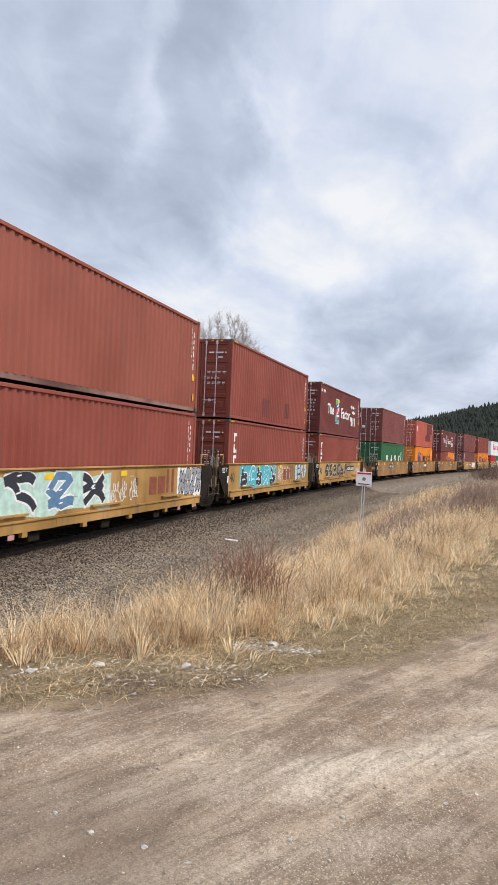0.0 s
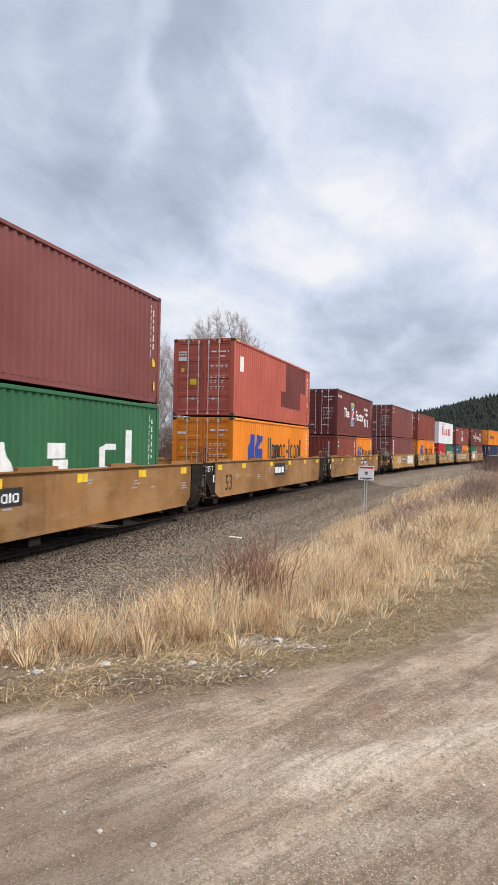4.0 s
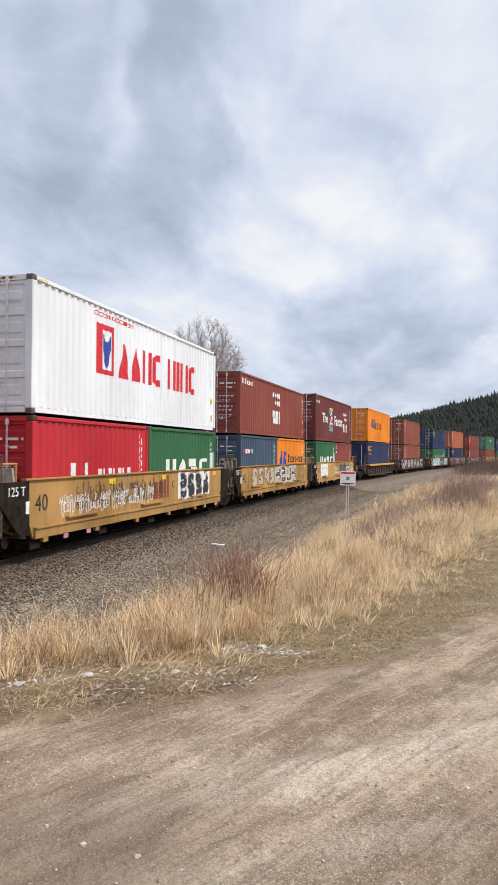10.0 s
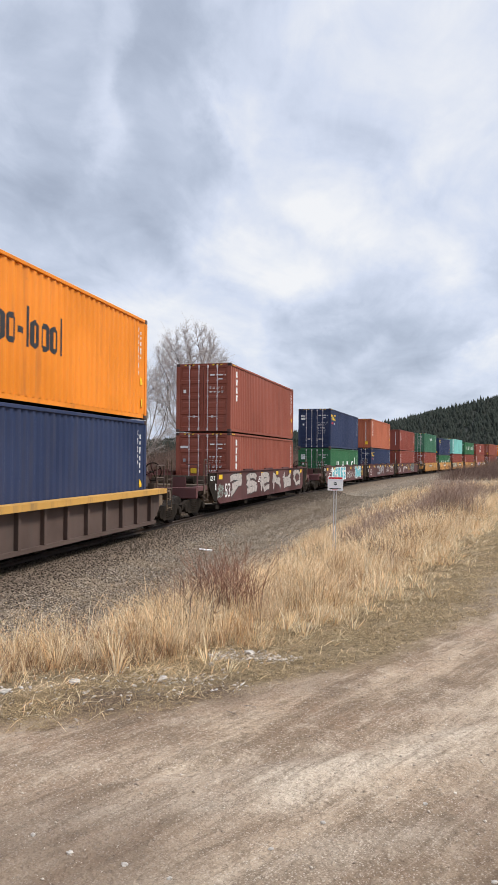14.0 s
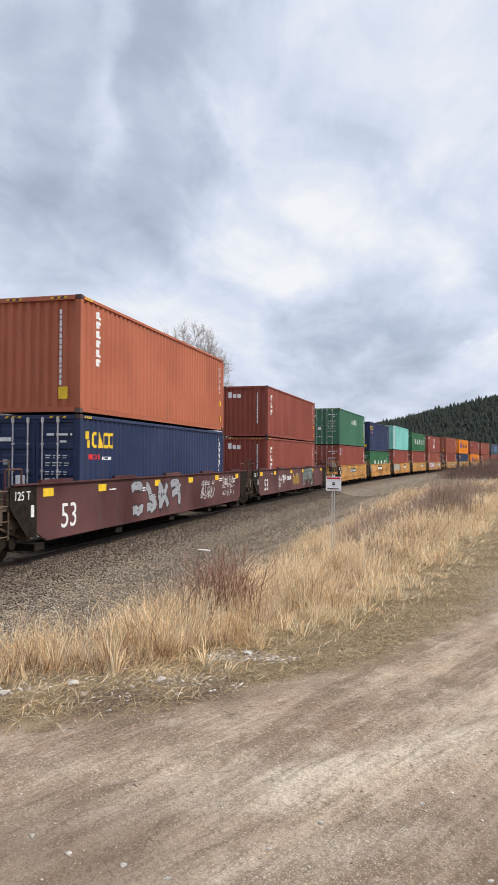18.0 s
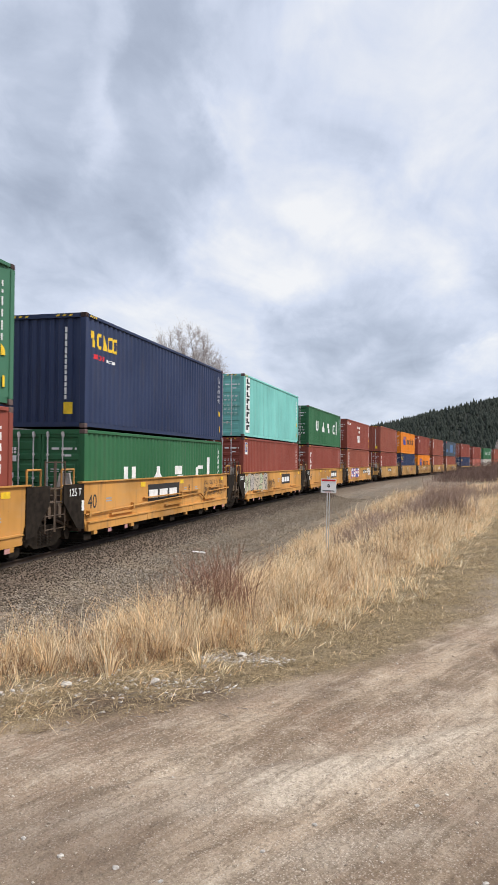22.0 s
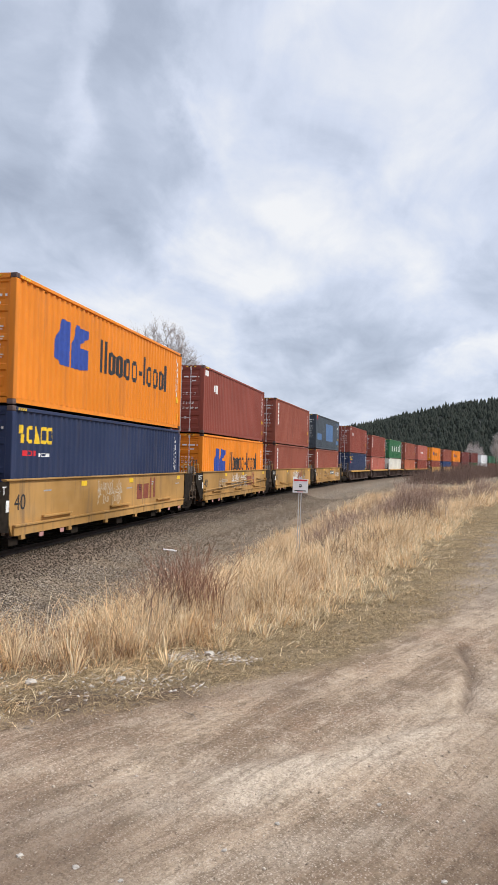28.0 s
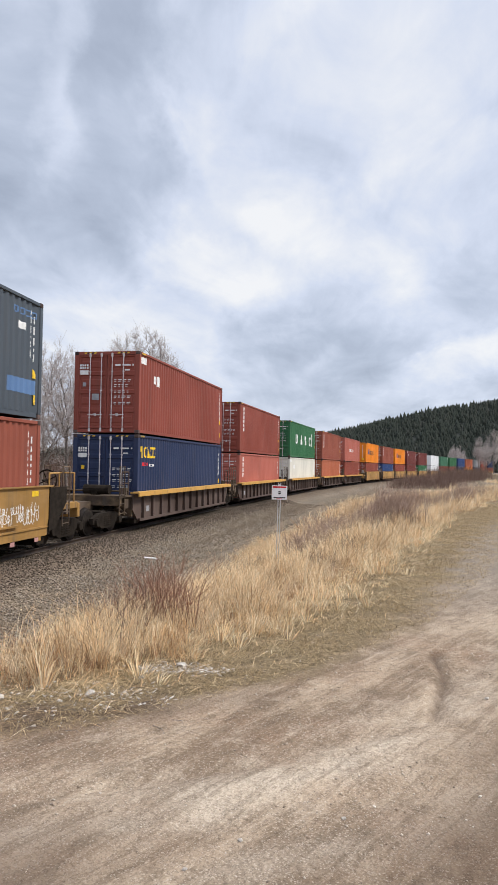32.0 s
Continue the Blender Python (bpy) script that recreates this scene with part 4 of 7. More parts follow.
def well_car(kind, colour, hl, near_end, far_end, near_truck, far_truck, label):
    """Well unit: rail level and the middle of the well at the origin."""
    paint = CAR_PAINT[colour]
    car = root("well_car", label, "rail car", "well cars of the train")
    for sg in (-1, 1):
        side = part("side_sill", shared((hl, kind, sg), "side_sill", lambda: well_side(hl, kind, sg), paint), car)
        if kind == "rack":
            part("walkway", shared((hl, sg), "walkway", lambda: Build().box(min(sg * 1.25, sg * 1.56), -hl - 0.25, 1.22, max(sg * 1.25, sg * 1.56), hl + 0.25, 1.27).box(sg * 1.56 - 0.02, -hl - 0.25, 1.13, sg * 1.56 + 0.02, hl + 0.25, 1.27), WALK_YELLOW), side, None, "scuffed yellow walkway")
    for k in range(5):
        y = -hl + 0.25 + (2 * hl - 0.5) * k / 4
        part("floor_beam", shared((), "floor_beam", lambda: Build().box(-1.3, -0.2, 0.2, 1.3, 0.2, WELL_FLOOR), UNDER), car, pose(0, y, 0))
    for way, length, has in ((-1, near_end, near_truck), (1, far_end, far_truck)):
        key = (hl, round(length, 1), way, kind)
        part("end_platform", shared(key, "end_platform", lambda: end_platform(hl, length, way, kind), CAR_GRIME), car, None, "grimy dark brown end platform")
        for sg in (-1, 1):
            part("ladder", shared((hl, way, sg), "ladder", lambda: ladder(sg * 1.32, way * (hl + 1.18) - 0.21), CAR_GRIME), car)
            part("hand_rail", shared((hl, way, sg), "hand_rail", lambda: hand_rail(hl, way, sg, 1.95), paint), car)
            if kind != "rack":
                part("end_plate", shared((hl, kind, sg, way), "end_plate", lambda: end_plate(hl, kind, sg, way), UNDER), car, None, "black end plate over the truck")
        if length > 2.2 and kind != "rack":
            part("end_sill", shared((hl, way, kind), "end_sill", lambda: end_sill(hl, way), paint), car, None, "scuffed painted end sill with a bent kick plate")
        if kind == "short":
            for sg in (-1, 1):
                part("corner_guide", shared((hl, way, sg), "corner_guide", lambda: corner_guide(hl, way, sg), GUIDE_STEEL), car, None, "pale scuffed steel corner guide")
        if length > 2.2 and way > 0:
            part("air_reservoir", shared((hl,), "air_reservoir", lambda: Build().bar((-0.75, hl + 0.75, 1.42), (0.75, hl + 0.75, 1.42), 0.2, 14).box(-0.5, hl + 0.6, 1.17, -0.4, hl + 0.9, 1.3).box(0.4, hl + 0.6, 1.17, 0.5, hl + 0.9, 1.3), CAR_BROWN), car, None, "rust-brown air reservoir")
            part("brake_wheel", shared((hl,), "brake_wheel", lambda: wheel_ring((0.8, hl + 1.1, 1.75), 0.28), UNDER), car)
        if length > 2.2 and way < 0:
            part("brake_cylinder", shared((hl,), "brake_cylinder", lambda: Build().bar((-0.2, -hl - 0.7, 1.36), (0.7, -hl - 0.7, 1.36), 0.16, 12).box(0.1, -hl - 0.85, 1.17, 0.3, -hl - 0.55, 1.3), UNDER), car)
        if has:
            truck(car, way * (hl + length) - (way * 1.55 if length > 2.2 else 0))
        if length > 2.2:
            part("coupler", shared(key, "coupler", lambda: Build().box(-0.1, min(way * (hl + length - 0.2), way * (hl + length)), 0.72, 0.1, max(way * (hl + length - 0.2), way * (hl + length)), 0.98), UNDER), car)
    return car


# seconds and how far the train has come by then
TRAVEL_T = [0, 1, 2, 3, 6, 7, 8, 9, 10, 11, 12, 13, 16, 17, 18, 19, 20, 21, 22, 23, 24, 25, 28, 29, 30, 31, 32]
TRAVEL_S = [0, 14.03, 28.11, 42.21, 84.43, 98.51, 112.58, 126.59, 140.52, 154.46, 168.55, 182.62, 225.01, 239.15, 253.24, 267.35, 281.44, 295.4, 309.46, 323.56, 337.67, 351.71, 393.69, 407.91, 422.06, 436.01, 449.9]
MOVERS = []
YEL, OLD, OCH = ("short", "yellow", 6.3), ("short", "old_yellow", 6.3), ("long", "ochre", 8.3)
MAR, RACK = ("long", "maroon", 8.3), ("rack", "brown", 6.6)
# middle of the container, car, upper colour and height, lower colours and height, near ends
TRAIN = [
    (15.88, OLD, "rust_red", HC, "brown", HC),
    (31.43, OLD, "brown", HC, "brown", HC),
    (46.73, OLD, "maroon", HC, "brown", HC),
    (68.71, OCH, "dusty_maroon", HC, "green", HC),
    (88.11, OCH, "vermilion", HC, "orange", HC),
    (107.46, OCH, "maroon", HC, "brown+orange", STD),
    (129.09, OLD, "dusty_maroon", HC, "dusty_maroon", HC),
    (144.51, OLD, "brown", HC, "orange", HC),
    (160.08, OLD, "white", HC, "red+green", STD),
    (175.51, OLD, "brown", STD, "slate+orange", STD),
    (190.84, OLD, "maroon", HC, "green+brown", STD),
    (210.57, RACK, "orange", HC, "navy", HC),
    (232.23, MAR, "rust_red", HC, "rust_red", HC),
    (256.10, MAR, "navy", HC, "green", STD),
    (275.61, MAR, "orange_red", HC, "navy", HC),
    (295.31, MAR, "brown", STD, "brown", HC),
    (316.89, YEL, "grey_green", HC, "brown", HC),
    (332.36, YEL, "navy", HC, "green", STD),
    (347.92, YEL, "mint", HC, "brown", HC),
    (363.38, YEL, "green", STD, "brown", HC),
    (378.86, YEL, "brown", STD, "rust_red", HC),
    (398.50, OLD, "rust_red", HC, "brown", HC),
    (414.49, OLD, "orange", HC, "navy", HC),
    (429.86, OLD, "brown", HC, "orange", HC),
    (445.43, OLD, "rust_red", HC, "rust_red", HC),
    (460.91, OLD, "charcoal", HC, "rust_red", HC),
    (480.42, RACK, "brown", HC, "navy", HC),
    (496.87, RACK, "brown", HC, "salmon", STD),
    (513.36, RACK, "green", HC, "cream", STD),
    (529.90, RACK, "rust_red", HC, "orange_red", STD),
    (545.30, RACK, "salmon", HC, "brown", STD),
    (563.60, OLD, "orange", HC, "brown", STD),
    (580.30, OLD, "rust_red", HC, "blue", STD),
    (594.60, OLD, "orange", HC, "brown", STD),
    (609.60, OLD, "maroon", HC, "maroon", STD),
    (625.50, OLD, "maroon", HC, "green", STD),
    (643.90, OLD, "white", STD, "white", STD),
    (659.40, OLD, "grey_green", STD, "brown", STD),
    (674.90, OLD, "green", STD, "brown", STD),
    (690.40, OLD, "blue", STD, "navy", STD),
    (705.90, OLD, "orange_red", STD, "orange", STD),
    (721.40, OLD, "grey", STD, "slate", STD),
    (736.90, OLD, "brown", STD, "rust_red", STD),
    (752.40, OLD, "navy", STD, "brown", STD),
]
COLOUR_WORDS = {"dusty_maroon": "dusty maroon", "old_yellow": "weathered yellow", "yellow": "bright yellow", "ochre": "dusty ochre yellow", "maroon": "dark maroon", "brown": "dark brown", "rust_red": "rust-red", "orange_red": "faded orange-red", "salmon": "pale salmon red", "vermilion": "faded vermilion-red", "charcoal": "patched charcoal-grey", "orange": "bright orange", "green": "deep green", "grey_green": "grey-green", "navy": "navy blue", "blue": "blue", "slate": "slate-blue", "mint": "mint green", "white": "white", "cream": "cream white", "red": "bright red", "grey": "grey"}


def mover(ob, s0, z):
    MOVERS.append((ob, s0, z))
    ob.matrix_basis = track_pose(s0, z)


def build_train():
    boxes = []
    for i, (s0, (kind, colour, hl), top, h2, low, h1) in enumerate(TRAIN):
        gaps = []
        for j in (i - 1, i + 1):
            if 0 <= j < len(TRAIN):
                gaps.append((abs(TRAIN[j][0] - s0) - hl - TRAIN[j][1][2]) / 2)
            else:
                gaps.append(2.8)
        shared_far = gaps[1] < 2.0
        car = well_car(kind, colour, hl, gaps[0], gaps[1], True, not shared_far, f"{COLOUR_WORDS[colour]} {'low-sided rack' if kind == 'rack' else 'double-stack well'} car on the rails")
        if i in (7, 17, 23):
            part("train_pipe", shared((hl,), "train_pipe", lambda: train_pipe(hl), CAR_PAINT[colour]), car)
        mover(car, s0, 0.0)
        colours = low.split("+")
        n = len(colours)
        L1 = 12.192 if n == 1 else 6.058
        lower = []
        for k, c in enumerate(colours):
            ob = container(c, L1, h1, f"{COLOUR_WORDS[c]} corrugated steel container sitting in a well car", "ends" if i in (5, 11, 15) else "doors")
            mover(ob, s0 + (0 if n == 1 else (k - 0.5) * 6.13), WELL_FLOOR)
            lower.append(ob)
        upper = container(top, 12.192, h2, f"{COLOUR_WORDS[top]} corrugated steel container stacked on another", "ends" if i in (14, 15, 17, 21, 31) else "doors", i == 0)
        mover(upper, s0, WELL_FLOOR + h1 + 0.03)
        boxes.append((car, lower, upper))
    return boxes


UNITS = build_train()

# ---- plants, stones, hill ----
RNG = np.random.default_rng(7)


def blades(pos, height, width, lean, face):
    """Many grass blades: five points and three triangles each."""
    n = len(pos)
    ca, sa = np.cos(face), np.sin(face)
    side = np.stack([ca, sa, np.zeros(n)], 1) * (width / 2)[:, None]
    mid = pos + np.stack([lean[:, 0] * 0.35, lean[:, 1] * 0.35, height * 0.58], 1)
    tip = pos + np.stack([lean[:, 0], lean[:, 1], height * np.clip(1.0 - 0.25 * np.hypot(lean[:, 0], lean[:, 1]) / np.maximum(height, 0.01), 0.3, 1)], 1)
    v = np.stack([pos - side, pos + side, mid - side * 0.8, mid + side * 0.8, tip], 1).reshape(-1, 3)
    k = (np.arange(n) * 5)[:, None]
    f = np.stack([k + [0, 1, 3], k + [0, 3, 2], k + [2, 3, 4]], 1).reshape(-1, 3)
    return v, f


def tubes(a, b, c, r0, r1, sides=3):
    """Many bent twigs from a by way of b to c, thinning from r0 to r1."""
    n = len(a)
    u = np.cross(c - a, RNG.normal(size=(n, 3)))
    u /= np.linalg.norm(u, axis=1)[:, None] + 1e-9
    w = np.cross(c - a, u)
    w /= np.linalg.norm(w, axis=1)[:, None] + 1e-9
    rings = []
    for p, r in ((a, r0), (b, (r0 + r1) / 2), (c, r1)):
        for k in range(sides):
            g = 2 * math.pi * k / sides
            rings.append(p + (u * math.cos(g) + w * math.sin(g)) * r[:, None])
    v = np.stack(rings, 1).reshape(-1, 3)
    base = (np.arange(n) * 3 * sides)[:, None]
    f = []
    for ring in range(2):
        for k in range(sides):
            i, j = ring * sides + k, ring * sides + (k + 1) % sides
            f.append(base + [i, j, j + sides])
            f.append(base + [i, j + sides, i + sides])
    return v, np.stack(f, 1).reshape(-1, 3)


GRASS = islands("dry_grass", [(0.90, 0.60, 0.31), (1.0, 0.81, 0.50), (0.46, 0.265, 0.13), (1.0, 0.91, 0.66), (0.84, 0.53, 0.26), (1.0, 0.84, 0.55)], 0.6, 0.35, True)
BROWN_GRASS = islands("matted_brown_grass", [(0.25, 0.135, 0.078), (0.58, 0.355, 0.19), (0.31, 0.17, 0.098), (0.86, 0.62, 0.36), (0.14, 0.082, 0.052)], 0.8, 0.25, True)
DEAD = islands("flattened_dead_grass", [(0.20, 0.142, 0.080), (0.47, 0.355, 0.20), (0.31, 0.22, 0.12), (0.60, 0.47, 0.29), (0.14, 0.102, 0.060)], 0.85, 0.2)
RED_TWIG = islands("red_twigs", [(0.24, 0.115, 0.075), (0.40, 0.21, 0.145), (0.20, 0.10, 0.068), (0.50, 0.33, 0.23)], 0.7)
BRUSH_TWIG = islands("brush_twigs", [(0.25, 0.16, 0.125), (0.40, 0.28, 0.22), (0.54, 0.42, 0.34), (0.31, 0.205, 0.165)], 0.8)
BROWN_TWIG = islands("brown_twigs", [(0.10, 0.065, 0.05), (0.19, 0.125, 0.10), (0.26, 0.17, 0.14), (0.13, 0.09, 0.075)], 0.8)


def field(n, x0, x1, y0, y1):
    return RNG.uniform(x0, x1, n), RNG.uniform(y0, y1, n)


def spikes(pos, height, width, lean, face):
    """Thin straight stems, one triangle each, for grass further off."""
    n = len(pos)
    side = np.stack([np.cos(face), np.sin(face), np.zeros(n)], 1) * (width / 2)[:, None]
    tip = pos + np.stack([lean[:, 0], lean[:, 1], height * np.clip(1.0 - 0.25 * np.hypot(lean[:, 0], lean[:, 1]) / np.maximum(height, 0.01), 0.3, 1)], 1)
    return np.stack([pos - side, pos + side, tip], 1).reshape(-1, 3), np.arange(3 * n).reshape(-1, 3)


def grass_patch(tufts, per, x0, x1, y0, y1, h, w, reach, even=0.0, make=blades, heads=0.0):
    """Tufts of blades that fan out, of uneven height and spacing."""
    x, y = field(tufts, x0, x1, y0, y1)
    e = verge(x, y) + 0.3 * hash_noise(x, y, 0.35, 8.0)
    s, d = track_coords(x, y)
    clump = hash_noise(x, y, 0.5, 3.0) * 0.6 + hash_noise(x, y, 1.7, 5.0) * 0.6
    bare = np.min([np.hypot((x - cx) / 1.5, y - cy) - r for cx, cy, r in RUBBLE], axis=0)
    edge = np.clip(bare / 0.2, 0.1, 1) * np.clip((0.12 - e) / 0.75, 0, 1) * np.clip((e + reach(y)) / 0.9, 0, 1) * np.clip((np.abs(d) - 3.2) / 1.4, 0.02, 1)
    keep = RNG.random(tufts) < edge * np.clip(0.5 + 0.5 * even + 0.9 * clump, 0.05, 1)
    x, y, clump, edge = x[keep], y[keep], clump[keep], edge[keep]
    n = len(x)
    th = h * np.clip(0.74 + 0.6 * clump + RNG.normal(0, 0.18, n), 0.2, 1.4) * np.clip(0.35 + 0.8 * edge, 0.3, 1)
    th = th * (1 - 0.5 * np.exp(-((x + 1.75) / 0.5) ** 2 - ((y - 7.05) / 0.55) ** 2))
    rad = RNG.uniform(0.03, 0.15, n) * (1 + w * 60)
    blow = RNG.normal(0, 0.45, (n, 2)) + np.array([0.06, -0.02])
    x, y, th, rad, blow = (np.repeat(q, per, axis=0) for q in (x, y, th, rad, blow))
    n = len(x)
    ang, far = RNG.uniform(0, 2 * math.pi, n), np.sqrt(RNG.random(n))
    bx, by = x + np.cos(ang) * far * rad, y + np.sin(ang) * far * rad
    hh = th * RNG.uniform(0.15, 1.12, n)
    # most blades lean their own way, some are broken over
    ang = ang + RNG.normal(0, 1.2, n)
    bent = RNG.random(n) < 0.33
    fan = hh * (0.06 + 0.5 * RNG.random(n) ** 1.8 + 0.75 * bent)
    hh = np.where(bent, hh * 0.62, hh)
    lean = np.stack([np.cos(ang), np.sin(ang)], 1) * fan[:, None] + blow * hh[:, None]
    foot = np.stack([bx, by, ground_z(bx, by) - 0.01], 1)
    v, f = make(foot, hh, w * RNG.uniform(0.5, 1.3, n), lean, RNG.uniform(0, math.pi, n))
    if not heads:
        return v, f
    # feathery seed heads on some of the taller stems
    tip = v.reshape(n, -1, 3)[:, -1]
    tall = np.flatnonzero((hh > 0.55 * h) & (RNG.random(n) < heads))
    tall = np.repeat(tall, 4)
    k = len(tall)
    back = RNG.uniform(0.0, 0.16, k)[:, None]
    start = tip[tall] * (1 - back) + foot[tall] * back
    turn = RNG.uniform(0, 2 * math.pi, k)
    size = RNG.uniform(0.02, 0.055, k) * h / 0.58
    v2, f2 = spikes(start, size * RNG.uniform(0.2, 1.0, k), np.full(k, w * 0.9), np.stack([np.cos(turn), np.sin(turn)], 1) * size[:, None] * 0.8, RNG.uniform(0, math.pi, k))
    return np.concatenate([v, v2]), np.concatenate([f, f2 + len(v)])


def straw():
    """Long stems fallen flat along the foot of the grass."""
    n = 5500
    y = 3.3 + 16 * RNG.random(n) ** 1.3
    x = np.interp(y, EDGE_Y, EDGE_X) + RNG.normal(-0.1, 0.34, n) * np.interp(y, [4, 12], [1.0, 1.4])
    keep = RNG.random(n) < np.clip(0.5 + 0.8 * hash_noise(x, y, 0.25, 1.0), 0.08, 1)
    x, y = x[keep], y[keep]
    n = len(x)
    ang = RNG.normal(0.6, 1.0, n)
    ln = RNG.uniform(0.08, 0.34, n)
    foot = np.stack([x, y, ground_z(x, y) + 0.01], 1)
    return blades(foot, RNG.uniform(0.01, 0.09, n), np.interp(y, [4, 20], [0.0042, 0.010]) * RNG.uniform(0.6, 1.2, n), np.stack([np.cos(ang), np.sin(ang)], 1) * ln[:, None], ang + 1.57)


def single_tufts():
    """Pale tufts that stand out along the front of the grass."""
    px = np.array([-2.3, -2.65, -3.1, -3.6, -1.95, -1.55, -1.1, -3.35, -2.9, -2.15, -4.0, -0.85, -1.5, -1.3, -1.72, -1.1, -1.6])
    py = np.array([5.45, 5.2, 4.95, 4.65, 5.75, 6.25, 6.75, 4.45, 4.75, 5.2, 4.2, 7.15, 14.6, 14.4, 14.7, 14.3, 14.3])
    size = np.array([0.5, 0.38, 0.42, 0.36, 0.4, 0.36, 0.3, 0.26, 0.24, 0.3, 0.3, 0.3, 0.5, 0.5, 0.42, 0.5, 0.45])
    per = 42
    x, y, th = (np.repeat(q, per) for q in (px, py, size))
    n = len(x)
    ang, far = RNG.uniform(0, 2 * math.pi, n), RNG.random(n)
    x, y = x + np.cos(ang) * far * 0.05, y + np.sin(ang) * far * 0.05
    hh = th * RNG.uniform(0.45, 1.1, n)
    lean = np.stack([np.cos(ang), np.sin(ang)], 1) * (hh * (0.15 + 0.95 * far))[:, None]
    return blades(np.stack([x, y, ground_z(x, y) - 0.01], 1), hh, 0.0075 * RNG.uniform(0.6, 1.2, n), lean, RNG.uniform(0, math.pi, n))


def edge_tufts():
    """Short scattered tufts that make the front of the grass ragged."""
    n0, per = 260, 20
    y0 = 4.0 + 20 * RNG.random(n0) ** 1.3
    x0 = np.interp(y0, EDGE_Y, EDGE_X) + RNG.normal(0.02, 0.2, n0)
    clear = np.min([np.hypot((x0 - cx) / 1.5, y0 - cy) - r for cx, cy, r in RUBBLE + [(-2.0, 4.6, 0.25), (-2.7, 4.3, 0.25)]], axis=0) > 0.08
    x0, y0 = x0[clear], y0[clear]
    n0 = len(x0)
    th = RNG.uniform(0.1, 0.32, n0)
    x, y, th = (np.repeat(q, per) for q in (x0, y0, th))
    n = len(x)
    ang, far = RNG.uniform(0, 2 * math.pi, n), RNG.random(n)
    x, y = x + np.cos(ang) * far * 0.06, y + np.sin(ang) * far * 0.06
    hh = th * RNG.uniform(0.3, 1.1, n)
    lean = np.stack([np.cos(ang), np.sin(ang)], 1) * (th * (0.2 + 0.9 * far))[:, None]
    return blades(np.stack([x, y, ground_z(x, y) - 0.005], 1), hh, np.interp(y, [4, 20], [0.0055, 0.011]) * RNG.uniform(0.6, 1.2, n), lean, RNG.uniform(0, math.pi, n))


def joined(name, bits, material, label, category, kind="stuff"):
    vs, fs, n = [], [], 0
    for v, f in bits:
        vs.append(v)
        fs.append(f + n)
        n += len(v)
    return tagged(new(name, raw_mesh(name, np.concatenate(vs), np.concatenate(fs), material)), label, category, kind=kind)


RUBBLE = [(-1.28, 5.85, 0.2), (-1.72, 5.15, 0.24), (-2.3, 4.72, 0.3), (-3.0, 4.3, 0.3)]


def build_grass():
    near = lambda y: np.interp(y, [3, 10, 13], [4.7, 4.7, 4.9])
    wide = lambda y: np.clip(4.9 + 0.2 * np.clip(y - 17, 0, 99), 0, 13)
    joined("brown_grass", [
        grass_patch(15500, 12, -7.5, 1.2, 3.0, 13.0, 0.34, 0.0055, near, 2.0),
        grass_patch(8000, 14, -5.5, 5.0, 13.0, 30.0, 0.40, 0.012, wide, 2.0, spikes),
        grass_patch(8000, 12, -8.0, 18.0, 30.0, 80.0, 0.62, 0.03, wide, 2.0, spikes),
    ], BROWN_GRASS, "matted brown undergrowth of dead grass beneath taller stalks", "grass")
    joined("dry_grass", [
        grass_patch(17000, 14, -7.5, 1.2, 3.0, 13.0, 0.56, 0.0046, near, 0.0, blades, 0.4),
        grass_patch(12000, 20, -5.5, 5.0, 13.0, 30.0, 0.62, 0.012, wide, 0.0, spikes, 0.12),
        grass_patch(8000, 18, -8.0, 18.0, 30.0, 80.0, 0.85, 0.03, wide, 0.0, spikes),
        grass_patch(6000, 12, 0.0, 50.0, 80.0, 170.0, 1.1, 0.06, wide, 0.0, spikes),
        single_tufts(),
        edge_tufts(),
        straw(),
    ], GRASS, "tall dry golden grass growing along the road verge", "grass")
    # trampled verge between grass and wheel tracks
    n = 230000
    y = 3.0 + 33 * RNG.random(n) ** 1.7
    out = RNG.exponential(1.0, n)
    out = np.where(out > 2.2, RNG.uniform(0, 1.6, n), out)
    out = out * np.interp(y, [3, 5, 7, 12, 30], [0.5, 0.55, 0.75, 1.0, 1.4]) - 0.35
    x = np.interp(y, EDGE_Y, EDGE_X) + out
    bare = np.min([np.hypot((x - cx) / 1.5, y - cy) - r for cx, cy, r in RUBBLE + [(-2.0, 4.45, 0.2), (-2.7, 4.15, 0.2), (-1.45, 4.85, 0.15)]], axis=0)
    keep = (RNG.random(n) < np.clip(0.6 + 0.6 * hash_noise(x, y, 0.3, 2.0), 0.1, 1)) & (RNG.random(n) < np.clip(bare / 0.15, 0.45, 1))
    x, y = x[keep], y[keep]
    n = len(x)
    ang = RNG.uniform(0, 2 * math.pi, n)
    ln = RNG.uniform(0.025, 0.13, n)
    v, f = blades(np.stack([x, y, ground_z(x, y) + 0.004], 1), RNG.uniform(0.004, 0.04, n), np.interp(y, [4, 30], [0.0036, 0.014]) * RNG.uniform(0.6, 1.4, n), np.stack([np.cos(ang) * ln, np.sin(ang) * ln], 1), ang + 1.57)
    joined("dead_grass", [(v, f)], DEAD, "short flattened dead grass at the edge of the road", "grass")


